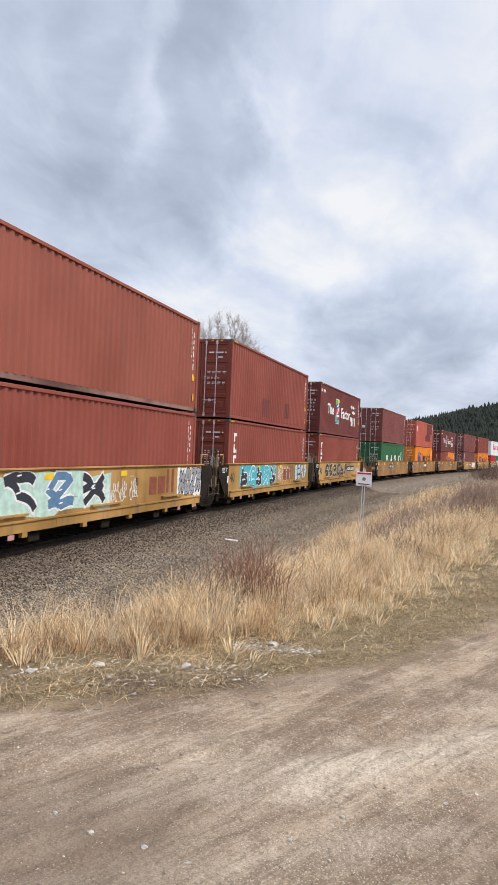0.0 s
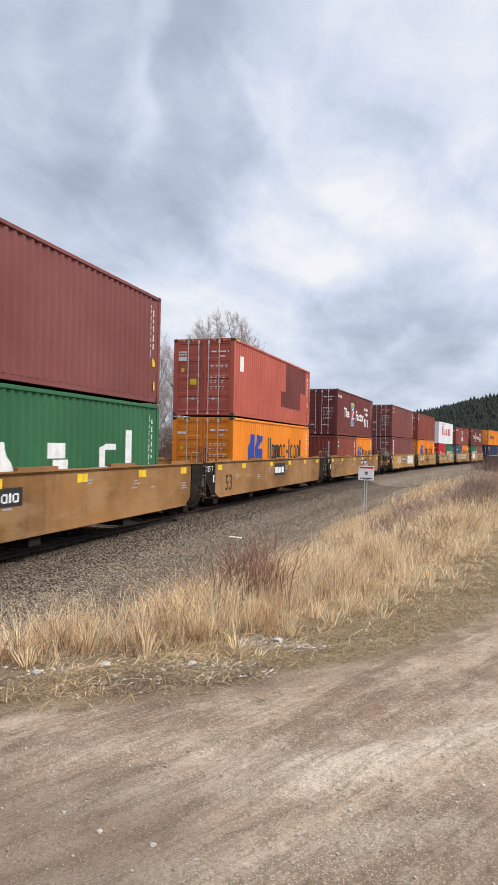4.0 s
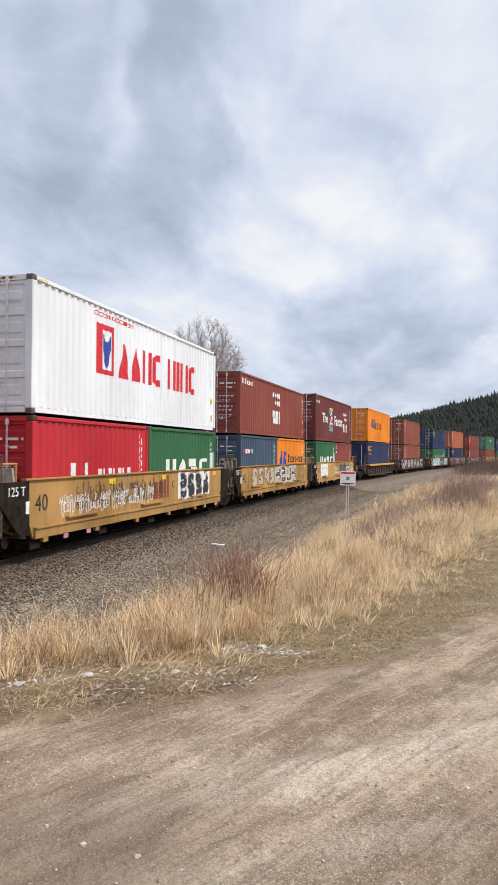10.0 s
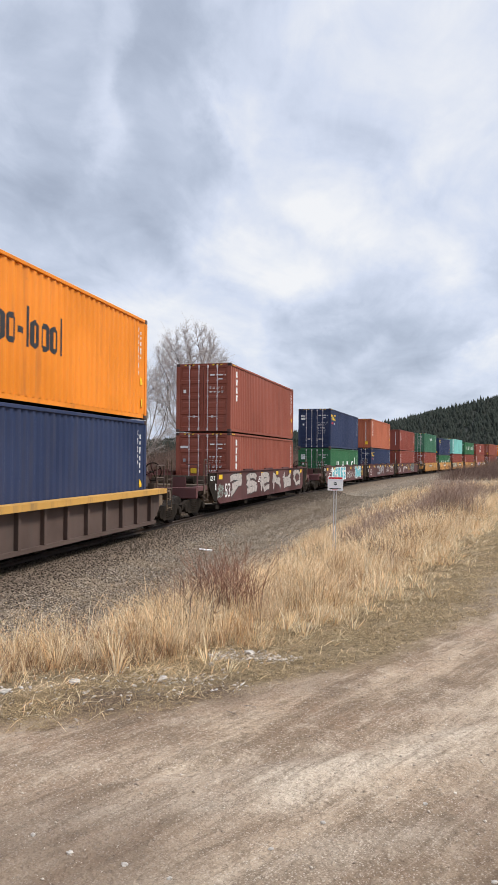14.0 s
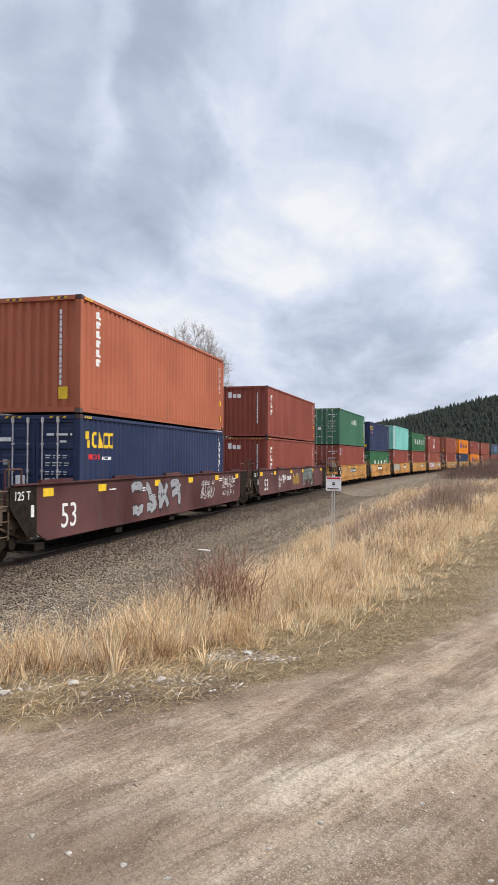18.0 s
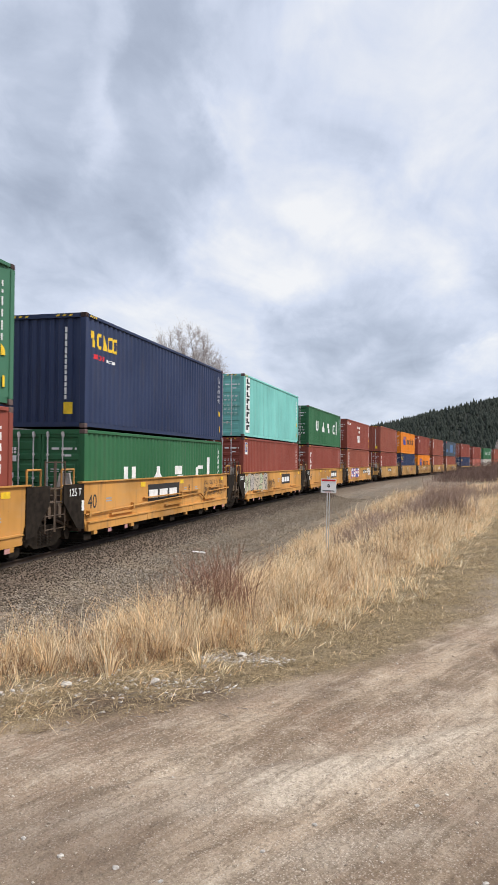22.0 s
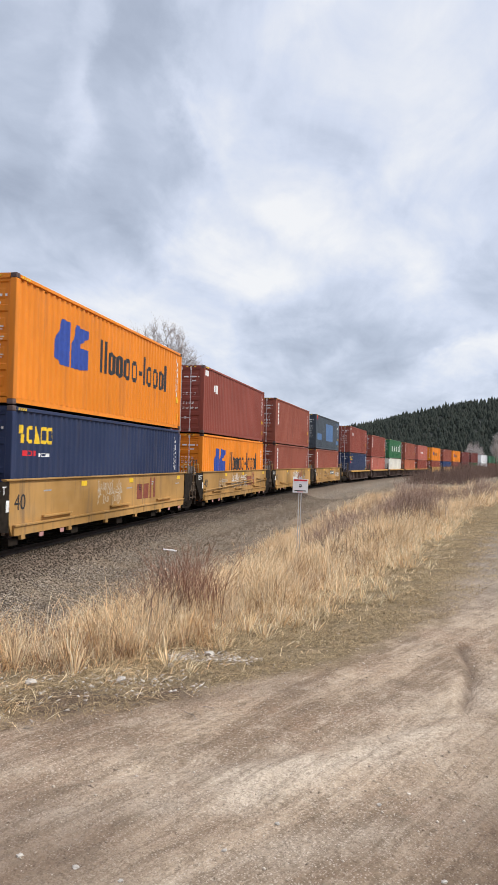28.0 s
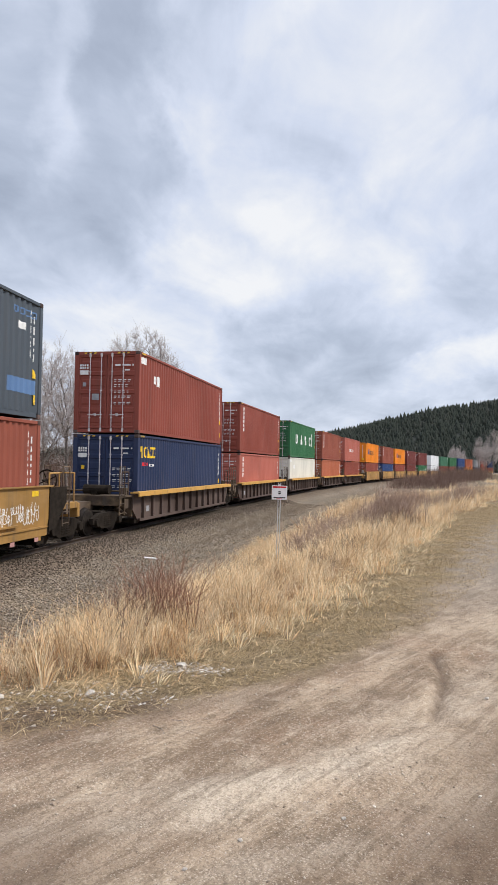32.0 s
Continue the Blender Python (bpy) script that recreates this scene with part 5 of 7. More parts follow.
def twig_clump(n, x, y, spread, h, lean, r):
    """Stems that fan out from one root, each with side twigs."""
    a = np.stack([x + RNG.normal(0, spread, n), y + RNG.normal(0, spread, n), np.zeros(n)], 1)
    a[:, 2] = ground_z(a[:, 0], a[:, 1]) - 0.02
    ang, out = RNG.uniform(0, 2 * math.pi, n), RNG.uniform(0.1, 1, n) * lean
    hh = h * RNG.uniform(0.5, 1.1, n)
    c = a + np.stack([np.cos(ang) * out, np.sin(ang) * out, hh], 1)
    b = (a + c) / 2 + np.stack([-np.cos(ang) * out * 0.15, -np.sin(ang) * out * 0.15, hh * 0.06], 1)
    bits = [tubes(a, b, c, np.full(n, r), np.full(n, r * 0.35))]
    for _ in range(3):
        t = RNG.uniform(0.35, 0.85, n)[:, None]
        p = a + (c - a) * t
        q = p + np.stack([RNG.normal(0, 0.16, n) * h, RNG.normal(0, 0.16, n) * h, hh * RNG.uniform(0.12, 0.32, n)], 1)
        bits.append(tubes(p, (p + q) / 2 + RNG.normal(0, 0.012 * h, (n, 3)), q, np.full(n, r * 0.6), np.full(n, r * 0.25)))
    return bits


def build_bushes():
    clumps = [twig_clump(110, -2.08, 7.7, 0.2, 0.74, 0.38, 0.0034), twig_clump(80, -1.8, 7.5, 0.18, 0.62, 0.3, 0.0032)]
    bush = root("red_twig_bush", "leafless bush of dark red twigs rising from dry grass", "bush")
    for clump in clumps:
        for name, bits in (("stem_clump", clump[:1]), ("twig_spray", clump[1:])):
            v = np.concatenate([q[0] for q in bits])
            f, n = [], 0
            for q in bits:
                f.append(q[1] + n)
                n += len(q[0])
            tagged(part(name, raw_mesh(name, v, np.concatenate(f), RED_TWIG), bush), kind="stuff")
    places = []
    rnd = random.Random(4)
    for _ in range(14):
        y = rnd.uniform(15, 24)
        places.append((rnd.uniform(-1.1, 1.0) + 0.07 * (y - 20), y + 4, rnd.uniform(0.65, 1.05), 130))
    for _ in range(34):
        y = rnd.uniform(20, 62)
        places.append((float(np.interp(y, EDGE_Y, EDGE_X)) - rnd.uniform(1.0, 3.0 + 0.13 * (y - 20)), y, rnd.uniform(0.85, 1.3), 130))
    places += [(-0.6, 17.5, 0.75, 60), (0.2, 21.0, 0.9, 80), (-1.2, 20.2, 0.8, 60), (1.2, 25.0, 1.0, 90), (0.0, 24.0, 0.95, 70)]
    bits = []
    for _ in range(95):
        y = rnd.uniform(4.6, 20)
        bits += twig_clump(14, float(np.interp(y, EDGE_Y, EDGE_X)) - rnd.uniform(0.5, 4.3), y, 0.16, rnd.uniform(0.3, 0.6), 0.25, 0.003)
    joined("dry_weeds", bits, BROWN_TWIG, "thin brown weed stalks among the grass", "weeds")
    bits = []
    for x, y, h, n in places:
        bits += twig_clump(n, x, y, 0.35, h, 0.5, 0.006)
    joined("brush", bits, BRUSH_TWIG, "low leafless brown brush among the dry grass", "bush")
    bits = []
    for _ in range(100):
        s, d = rnd.uniform(95, 230), rnd.uniform(5.5, 13)
        x, y, _z, h = on_track(s)
        bits += twig_clump(30, float(x + d * math.cos(h)), float(y - d * math.sin(h)), 0.9, rnd.uniform(1.3, 2.1) + 1.3 * (s > 140), 1.0, 0.02)
    joined("thicket", bits, BROWN_TWIG, "dense leafless thicket beside the railway", "bush")
    bits = []
    for _ in range(320):
        s, d = rnd.uniform(6, 120), rnd.uniform(-34, -10)
        x, y, _z, h = on_track(s)
        bits += twig_clump(36, float(x + d * math.cos(h)), float(y - d * math.sin(h)), 1.3, rnd.uniform(2.8, 5.0), 1.3, 0.016)
    joined("undergrowth", bits, BROWN_TWIG, "tangled leafless undergrowth behind the railway", "bush")


BARK = plain("grey_bark", (0.21, 0.18, 0.16), 0.85, vary=0.35, scale=3.0)
TWIG_BARK = islands("pale_twig_bark", [(0.36, 0.31, 0.29), (0.50, 0.45, 0.43), (0.64, 0.59, 0.57), (0.41, 0.35, 0.34)], 0.8)


def tree_meshes(h, seed, wide, low, mid, points, sprays):
    """A leafless tree: points fill an egg-shaped crown, each joins the branch that it reaches most directly."""
    rng = np.random.default_rng(seed)
    p = rng.normal(size=(points, 3))
    p *= (rng.random(points) ** 0.42 / np.linalg.norm(p, axis=1))[:, None]
    up = np.where(p[:, 2] > 0, h - mid, mid - low)
    p = np.stack([p[:, 0] * wide * (1 + 0.2 * rng.normal()), p[:, 1] * wide, mid + p[:, 2] * up], 1)
    lump = np.sin(p[:, 0] * 1.9 + seed) + np.sin(p[:, 1] * 1.7 + 2 * seed) + np.sin(p[:, 2] * 1.3 + 3 * seed)
    p = p[lump > -1.0]
    base = np.array([0, 0, low * 0.9])
    p = p[np.argsort(np.linalg.norm(p - base, axis=1))]
    stem = [np.array([rng.normal(0, 0.05), rng.normal(0, 0.05), z]) for z in np.linspace(-0.2, low + (mid - low) * 0.9, 9)]
    pts = np.concatenate([stem, p])
    n, k = len(pts), len(stem)
    up_of, run, load = np.zeros(n, int), np.zeros(n), np.ones(n)
    up_of[1:k] = np.arange(k - 1)
    run[:k] = pts[:k, 2]
    for i in range(k, n):
        d = np.linalg.norm(pts[:i] - pts[i], axis=1)
        d += np.where(pts[:i, 2] > pts[i, 2] + 0.15, 2.0, 0.0)
        d[: k // 2] += 2.0
        j = int(np.argmin(d + 0.45 * run[:i]))
        up_of[i], run[i] = j, run[j] + np.linalg.norm(pts[j] - pts[i])
    for i in range(n - 1, 0, -1):
        load[up_of[i]] += load[i]
    # branches run straighter than the points that they pass
    kid = np.arange(n)
    for i in range(1, n):
        j = up_of[i]
        if kid[j] == j or load[i] > load[kid[j]]:
            kid[j] = i
    loose = (np.arange(n) >= k) & (load > 1.5)
    for _ in range(10):
        pts[loose] = 0.4 * pts[loose] + 0.3 * (pts[up_of[loose]] + pts[kid[loose]])
    a, c = pts[up_of[1:]], pts[1:]
    r = 0.0058 * load ** 0.43 * h / 12
    mids = (a + c) / 2 + rng.normal(0, 0.035, a.shape) * np.linalg.norm(c - a, axis=1)[:, None]
    thick = load[1:] > 7
    r0, r1 = np.minimum(r[up_of[1:]], r[1:] * 1.35), r[1:]
    lv, lf = tubes(a[thick], mids[thick], c[thick], r0[thick], r1[thick], 7)
    bits = [tubes(a[~thick], mids[~thick], c[~thick], r0[~thick], r1[~thick] * 0.8)]
    # sprays of fine twigs along the outer branches
    for _ in range(sprays):
        t = rng.random(int((~thick).sum()))[:, None]
        q = a[~thick] + (c - a)[~thick] * t
        way = (c - a)[~thick]
        way = way / (np.linalg.norm(way, axis=1)[:, None] + 1e-6) * 0.6 + rng.normal(0, 0.6, q.shape) + np.array([0, 0, 0.25])
        e = q + way * rng.uniform(0.15, 0.42, len(q))[:, None]
        bits.append(tubes(q, (q + e) / 2 + rng.normal(0, 0.03, q.shape), e, np.full(len(q), 0.0055), np.full(len(q), 0.004)))
    tv, tf, m = [], [], 0
    for v, f in bits:
        tv.append(v)
        tf.append(f + m)
        m += len(v)
    return raw_mesh("limbs", lv, lf, BARK), raw_mesh("twigs", np.concatenate(tv), np.concatenate(tf), TWIG_BARK)


def build_trees():
    kinds = [tree_meshes(12.0, 3, 3.3, 3.0, 7.6, 2600, 12), tree_meshes(12.0, 4, 2.2, 2.6, 7.0, 1200, 11), tree_meshes(12.0, 5, 1.9, 3.0, 7.2, 1100, 11), tree_meshes(12.0, 6, 2.6, 2.6, 6.8, 1300, 11)]
    rnd = random.Random(12)

    def plant(x, y, h, k, label):
        t = root("bare_tree", label, "tree", "bare trees by the line")
        z = float(ground_z(np.array([x]), np.array([y]))[0])
        t.matrix_basis = pose(x, y, z - 0.1, 0, 0, rnd.uniform(0, 360)) @ Matrix.Scale(h / 12.0, 4)
        part("trunk", kinds[k][0], t)
        part("crown", kinds[k][1], t)

    plant(-17.0, 56.0, 14.0, 0, "tall bare spreading tree with a round pale crown")
    spots = [(20.5, 52, 11.0, 2), (22.5, 47, 10.5, 1), (24.3, 50, 12.0, 2), (25.6, 44, 9.5, 1), (27.0, 49, 12.3, 3), (28.4, 45, 11.6, 2), (30.0, 50, 12.5, 1), (31.5, 43, 11.5, 2), (33.2, 46, 13.0, 3), (34.8, 42, 13.2, 1), (36.5, 45, 13.5, 2), (38.5, 41, 12.5, 3), (41, 43, 12.8, 1)]
    for a, dist, h, k in spots:
        plant(-dist * math.sin(radians(a)), dist * math.cos(radians(a)), h, k, "slender bare poplar with fine grey branches")
    for i in range(14):
        a, dist = rnd.uniform(6.6, 13.5), rnd.uniform(225, 300)
        plant(dist * math.sin(radians(a)), dist * math.cos(radians(a)), rnd.uniform(9, 14), i % 4, "distant bare grey tree at the foot of the hill")


HILL_X = np.array([-420, -220, -120, -60, -17, 30, 76, 130, 210, 330, 520])
HILL_Z = np.array([3, 6, 10, 15, 20.5, 31, 40, 48, 56, 60, 58])


def hill_z(x, y):
    ridge = np.interp(x, HILL_X, HILL_Z)
    t = np.clip((y - 330) / 170, 0, 1)
    return ridge * (t * t * (3 - 2 * t)) * np.where(y > 500, np.clip(1 - (y - 500) / 260, 0, 1), 1) + 1.6 * hash_noise(x, y, 26, 1.0) * t - 3.0 * (1 - t)


def build_hill():
    xs, ys = np.arange(-420, 521, 10.0), np.arange(320, 761, 10.0)
    X, Y = np.meshgrid(xs, ys)
    x, y = X.ravel(), Y.ravel()
    nx, ny = len(xs), len(ys)
    i = (np.arange(ny - 1)[:, None] * nx + np.arange(nx - 1)[None, :]).ravel()
    earth = plain("wooded_hillside_soil", (0.018, 0.021, 0.016), 0.95, vary=0.4, scale=0.06)
    me = raw_mesh("hill", np.stack([x, y, hill_z(x, y)], 1), np.stack([i, i + 1, i + nx + 1, i + nx], 1), earth, True)
    tagged(new("hill", me), "low hill rising behind the railway, covered in forest", "hill", kind="structure")
    # conifers: stacked uneven skirts
    n = 21000
    x = RNG.uniform(-330, 430, n)
    y = RNG.uniform(345, 512, n)
    cut = np.abs((x - 26) - (y - 470) * 0.5) < 2.2
    keep = ~(cut & (y > 440))
    x, y = x[keep], y[keep]
    n = len(x)
    z = hill_z(x, y)
    h = RNG.uniform(2.8, 5.4, n) * np.where(RNG.random(n) < 0.06, 1.25, 1.0)
    wood = islands("conifer_foliage", [(0.020, 0.026, 0.020), (0.023, 0.029, 0.022), (0.026, 0.032, 0.024), (0.021, 0.027, 0.022), (0.030, 0.032, 0.025)], 0.9)
    bits_v, bits_f, base = [], [], 0
    sides = 7
    for lo, hi, rad in ((0.0, 0.6, 0.32), (0.25, 0.84, 0.25), (0.5, 1.0, 0.17)):
        rr = h * rad * RNG.uniform(0.8, 1.2, n)
        ring = []
        for k in range(sides):
            g = 2 * math.pi * k / sides + RNG.uniform(-0.3, 0.3, n)
            q = rr * RNG.uniform(0.7, 1.25, n)
            ring.append(np.stack([x + q * np.cos(g), y + q * np.sin(g), z + h * (lo + RNG.uniform(-0.04, 0.04, n))], 1))
        tip = np.stack([x + RNG.normal(0, 0.1, n), y, z + h * hi], 1)
        v = np.stack(ring + [tip], 1).reshape(-1, 3)
        k0 = (np.arange(n) * (sides + 1))[:, None]
        f = np.stack([k0 + [k, (k + 1) % sides, sides] for k in range(sides)], 1).reshape(-1, 3)
        bits_v.append(v)
        bits_f.append(f + base)
        base += len(v)
    tagged(new("conifer_forest", raw_mesh("conifer_forest", np.concatenate(bits_v), np.concatenate(bits_f), wood, True)), "dark green conifer forest on the hillside", "forest", kind="stuff")


def stones(x, y, z, r, flat=0.6):
    """Small broken stones: squashed, turned octahedra."""
    n = len(x)
    base = np.array([(1, 0, 0), (-1, 0, 0), (0, 1, 0), (0, -1, 0), (0, 0, 1), (0, 0, -1)], float)
    v = base[None] * RNG.uniform(0.6, 1.3, (n, 6, 1)) + RNG.normal(0, 0.18, (n, 6, 3))
    g = RNG.uniform(0, 2 * math.pi, n)
    tilt = RNG.normal(0, 0.4, n)
    vx = v[:, :, 0] * np.cos(g)[:, None] - v[:, :, 1] * np.sin(g)[:, None]
    vy = v[:, :, 0] * np.sin(g)[:, None] + v[:, :, 1] * np.cos(g)[:, None]
    vz = v[:, :, 2] * flat + vx * tilt[:, None]
    v = np.stack([vx, vy, vz], 2) * r[:, None, None] + np.stack([x, y, z], 1)[:, None]
    f = np.array([(0, 2, 4), (2, 1, 4), (1, 3, 4), (3, 0, 4), (2, 0, 5), (1, 2, 5), (3, 1, 5), (0, 3, 5)])
    return v.reshape(-1, 3), (np.arange(n)[:, None, None] * 6 + f[None]).reshape(-1, 3)


def build_stones():
    n = 90000
    s = 3 + 50 * RNG.random(n) ** 1.25
    d = RNG.uniform(-2.4, 4.6, n)
    keep = ((np.abs(d) < 0.62) | (np.abs(d) > 0.9)) & (RNG.random(n) < np.interp(np.abs(d), [0, 2.9, 3.8, 4.6], [1, 0.9, 0.4, 0.15]))
    s, d = s[keep], d[keep]
    px, py, _z, h = on_track(s)
    x, y = px + d * np.cos(h), py - d * np.sin(h)
    r = RNG.uniform(0.011, 0.024, len(x)) * np.interp(s, [0, 50], [1, 1.7])
    ballast = islands("ballast_stone", [(0.12, 0.094, 0.067), (0.18, 0.142, 0.102), (0.25, 0.20, 0.147), (0.145, 0.113, 0.08), (0.34, 0.285, 0.22), (0.205, 0.16, 0.113)], 0.9)
    # stones near the rails coloured darker for oil and the train's shade
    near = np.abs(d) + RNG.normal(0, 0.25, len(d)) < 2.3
    oily_shaded = islands("oily_shaded_ballast_stone", [(0.045, 0.036, 0.028), (0.08, 0.063, 0.047), (0.12, 0.094, 0.07), (0.06, 0.048, 0.036)], 0.85)
    z = ground_z(x, y) + r * 0.25
    joined("oily_shaded_ballast", [stones(x[near], y[near], z[near], r[near], 0.75)], oily_shaded, "ballast stones darkened for oil and train shade between and beside the rails", "gravel")
    far = ~near
    joined("ballast", [stones(x[far], y[far], z[far], r[far], 0.75)], ballast, "crushed grey ballast stones along the track", "gravel")
    x, y = field(60000, -5.0, 6.5, 1.7, 18.0)
    y = 1.7 + 16.3 * ((y - 1.7) / 16.3) ** 1.5
    e = verge(x, y)
    keep = (e > -0.4) & (RNG.random(len(x)) < np.clip(0.35 + 0.5 * hash_noise(x, y, 0.8, 9.0), 0.08, 1))
    x, y = x[keep], y[keep]
    r = (0.0024 + 0.0085 * RNG.random(len(x)) ** 3.5) * np.interp(y, [3, 12], [1, 1.5])
    pebble = islands("road_pebble", [(0.22, 0.17, 0.13), (0.42, 0.345, 0.27), (0.60, 0.52, 0.43), (0.30, 0.225, 0.165), (0.70, 0.63, 0.54)], 0.9)
    joined("pebbles", [stones(x, y, ground_z(x, y) + r * 0.2, r)], pebble, "loose pebbles scattered over the dirt road", "gravel")
    chalk = islands("chalky_stone", [(0.50, 0.44, 0.39), (0.74, 0.69, 0.64), (0.26, 0.21, 0.17), (0.80, 0.77, 0.73), (0.36, 0.29, 0.24)], 0.9)
    xs, ys = [], []
    for cx, cy, n, sp in ((-1.28, 5.85, 750, 0.15), (-1.72, 5.15, 650, 0.22), (-2.4, 4.75, 320, 0.32), (-3.0, 4.35, 200, 0.34), (-0.75, 7.0, 40, 0.25)):
        xs.append(cx + RNG.normal(0, sp, n) * 1.3)
        ys.append(cy + RNG.normal(0, sp * 0.6, n))
    x, y = np.concatenate(xs), np.concatenate(ys)
    r = 0.004 + 0.024 * RNG.random(len(x)) ** 4.0
    joined("chalk_rubble", [stones(x, y, ground_z(x, y) + r * 0.12, r, 0.3)], chalk, "pale broken rubble at the foot of the grass", "gravel")
    # single stones that stand out
    rock = plain("pale_stone", (0.42, 0.38, 0.33), 0.9, vary=0.3, scale=30)
    for k, (sx, sy, sr) in enumerate([(-1.12, 2.83, 0.016), (-1.38, 2.86, 0.015), (-0.36, 3.33, 0.014), (-0.9, 2.75, 0.012), (-0.55, 3.05, 0.012), (-1.6, 2.95, 0.013), (0.1, 3.6, 0.014), (-1.75, 5.12, 0.05), (-1.28, 5.95, 0.045), (-2.35, 4.9, 0.05), (-2.75, 4.62, 0.04), (-1.5, 5.55, 0.035), (0.95, 4.2, 0.02), (1.35, 4.9, 0.035), (1.1, 5.6, 0.02), (-0.15, 2.6, 0.012), (0.35, 3.0, 0.013)]):
        bm = bmesh.new()
        bmesh.ops.create_icosphere(bm, subdivisions=2, radius=1.0)
        rs = random.Random(k)
        for p in bm.verts:
            p.co *= 0.8 + 0.35 * noise.noise(p.co * 1.3 + Vector((k * 3.1, 0, 0))) + rs.uniform(-0.04, 0.04)
            p.co = Vector((p.co.x * 1.25, p.co.y, p.co.z * 0.55)) * sr
        me = bpy.data.meshes.new("stone")
        bm.to_mesh(me)
        bm.free()
        me.materials.append(rock)
        ob = tagged(new("stone", me), "pale rounded stone lying on the dirt", "stone", "loose stones")
        ob.matrix_basis = pose(sx, sy, float(ground_z(np.array([sx]), np.array([sy]))[0]) + sr * 0.2, 0, 0, rs.uniform(0, 360))


def build_sign():
    x, y = -1.48, 14.95
    z = float(ground_z(np.array([x]), np.array([y]))[0])
    sign = root("warning_sign", "small white sign on a thin galvanised post in grass", "sign")
    sign.matrix_basis = pose(x, y, z, 0, 0.9, 8)
    top = 1.235 - z
    part("post", Build().box(-0.03, -0.004, -0.4, -0.016, 0.022, top + 0.06).box(0.016, -0.004, -0.4, 0.03, 0.022, top + 0.06).box(-0.016, 0.014, top - 0.22, 0.016, 0.02, top + 0.03).box(-0.016, 0.014, 0.1, 0.016, 0.02, 0.14).mesh("post", GALV), sign)
    panel = part("panel", Build().soft(-0.158, -0.012, top - 0.29, 0.158, -0.006, top, 0.002).mesh("panel", plain("white_sign_face", (0.9, 0.9, 0.9), 0.5, vary=0.04)), sign, None, "white panel")
    part("heading", Build().box(-0.14, -0.0145, top - 0.05, 0.14, -0.0125, top - 0.014).mesh("heading", RED_MARK), panel, None, "red heading bar")
    part("emblem", Build().slab([(0.034 * math.cos(a * 0.5236), top - 0.145 + 0.034 * math.sin(a * 0.5236)) for a in range(12)], "y", -0.0145, -0.0125).mesh("emblem", BLACK_MARK), panel)
    part("emblem_bar", Build().box(-0.024, -0.017, top - 0.152, 0.024, -0.015, top - 0.138).mesh("emblem_bar", WHITE_MARK), panel)
    part("footer", Build().box(-0.12, -0.0145, top - 0.258, 0.12, -0.0125, top - 0.238).mesh("footer", BLACK_MARK), panel, None, "dark line of small writing")
    part("footer_bar", Build().box(-0.06, -0.0145, top - 0.276, 0.06, -0.0125, top - 0.266).mesh("footer_bar", RED_MARK), panel)


def build_litter():
    x, y = -5.75, 20.4
    z = float(ground_z(np.array([x]), np.array([y]))[0])
    ob = new("board", Build().soft(-0.2, -0.05, 0, 0.2, 0.05, 0.03, 0.006).mesh("board", WHITE_MARK))
    ob.matrix_basis = pose(x, y, z + 0.02, 3, 5, 12)
    tagged(ob, "short white board lying on the gravel", "litter")
    rnd = random.Random(5)
    for k in range(14):
        x, y = -1.9 + rnd.gauss(0, 0.6), 4.7 + rnd.gauss(0, 0.25)
        z = float(ground_z(np.array([x]), np.array([y]))[0])
        ln = rnd.uniform(0.03, 0.09)
        ob = new("twig", Build().bar((-ln, 0, 0), (0.02, 0.012, 0.006), 0.0018, 5).bar((0.02, 0.012, 0.006), (ln, -0.01, 0), 0.0018, 5, 0.001).mesh("twig", BARK))
        ob.matrix_basis = pose(x, y, z + 0.006, 0, 0, rnd.uniform(-60, 60))
        tagged(ob, "dry broken twig lying on the mud", "twig", "fallen twigs")


build_hill()
build_trees()
build_bushes()
build_grass()
build_stones()
build_sign()
build_litter()

# ---- markings on containers and cars ----
def rib(L, y):
    """How far the corrugated side lies back at y."""
    u = (y + L / 2 - 0.14) % 0.278
    if y > L / 2 - 0.2:
        return 0.0
    if u < 0.07:
        return 0.0
    if u < 0.139:
        return -0.038 * (u - 0.07) / 0.069
    if u < 0.209:
        return -0.038
    return -0.038 * (1 - (u - 0.209) / 0.069)


def on_ribs(quads, L, lift=0.004):
    """Paint that lies on the ribs of the side. quads: y0, low and high there, y1, low and high there."""
    b = Build()
    for y0, l0, h0, y1, l1, h1 in quads:
        cuts = {y0, y1}
        k = math.floor((y0 + L / 2 - 0.14) / 0.278)
        while True:
            base = -L / 2 + 0.14 + k * 0.278
            if base > y1:
                break
            cuts |= {base + o for o in (0, 0.07, 0.139, 0.209) if y0 < base + o < y1}
            k += 1
        cuts = sorted(cuts)
        v = []
        for y in cuts:
            t = (y - y0) / max(1e-6, y1 - y0)
            x = 1.195 + rib(L, y) + lift
            v += [(x, y, l0 + (l1 - l0) * t), (x, y, h0 + (h1 - h0) * t)]
        b.add(v, [(2 * i, 2 * i + 2, 2 * i + 3, 2 * i + 1) for i in range(len(cuts) - 1)])
    return b


def rect(y0, z0, y1, z1):
    return (y0, z0, z1, y1, z0, z1)


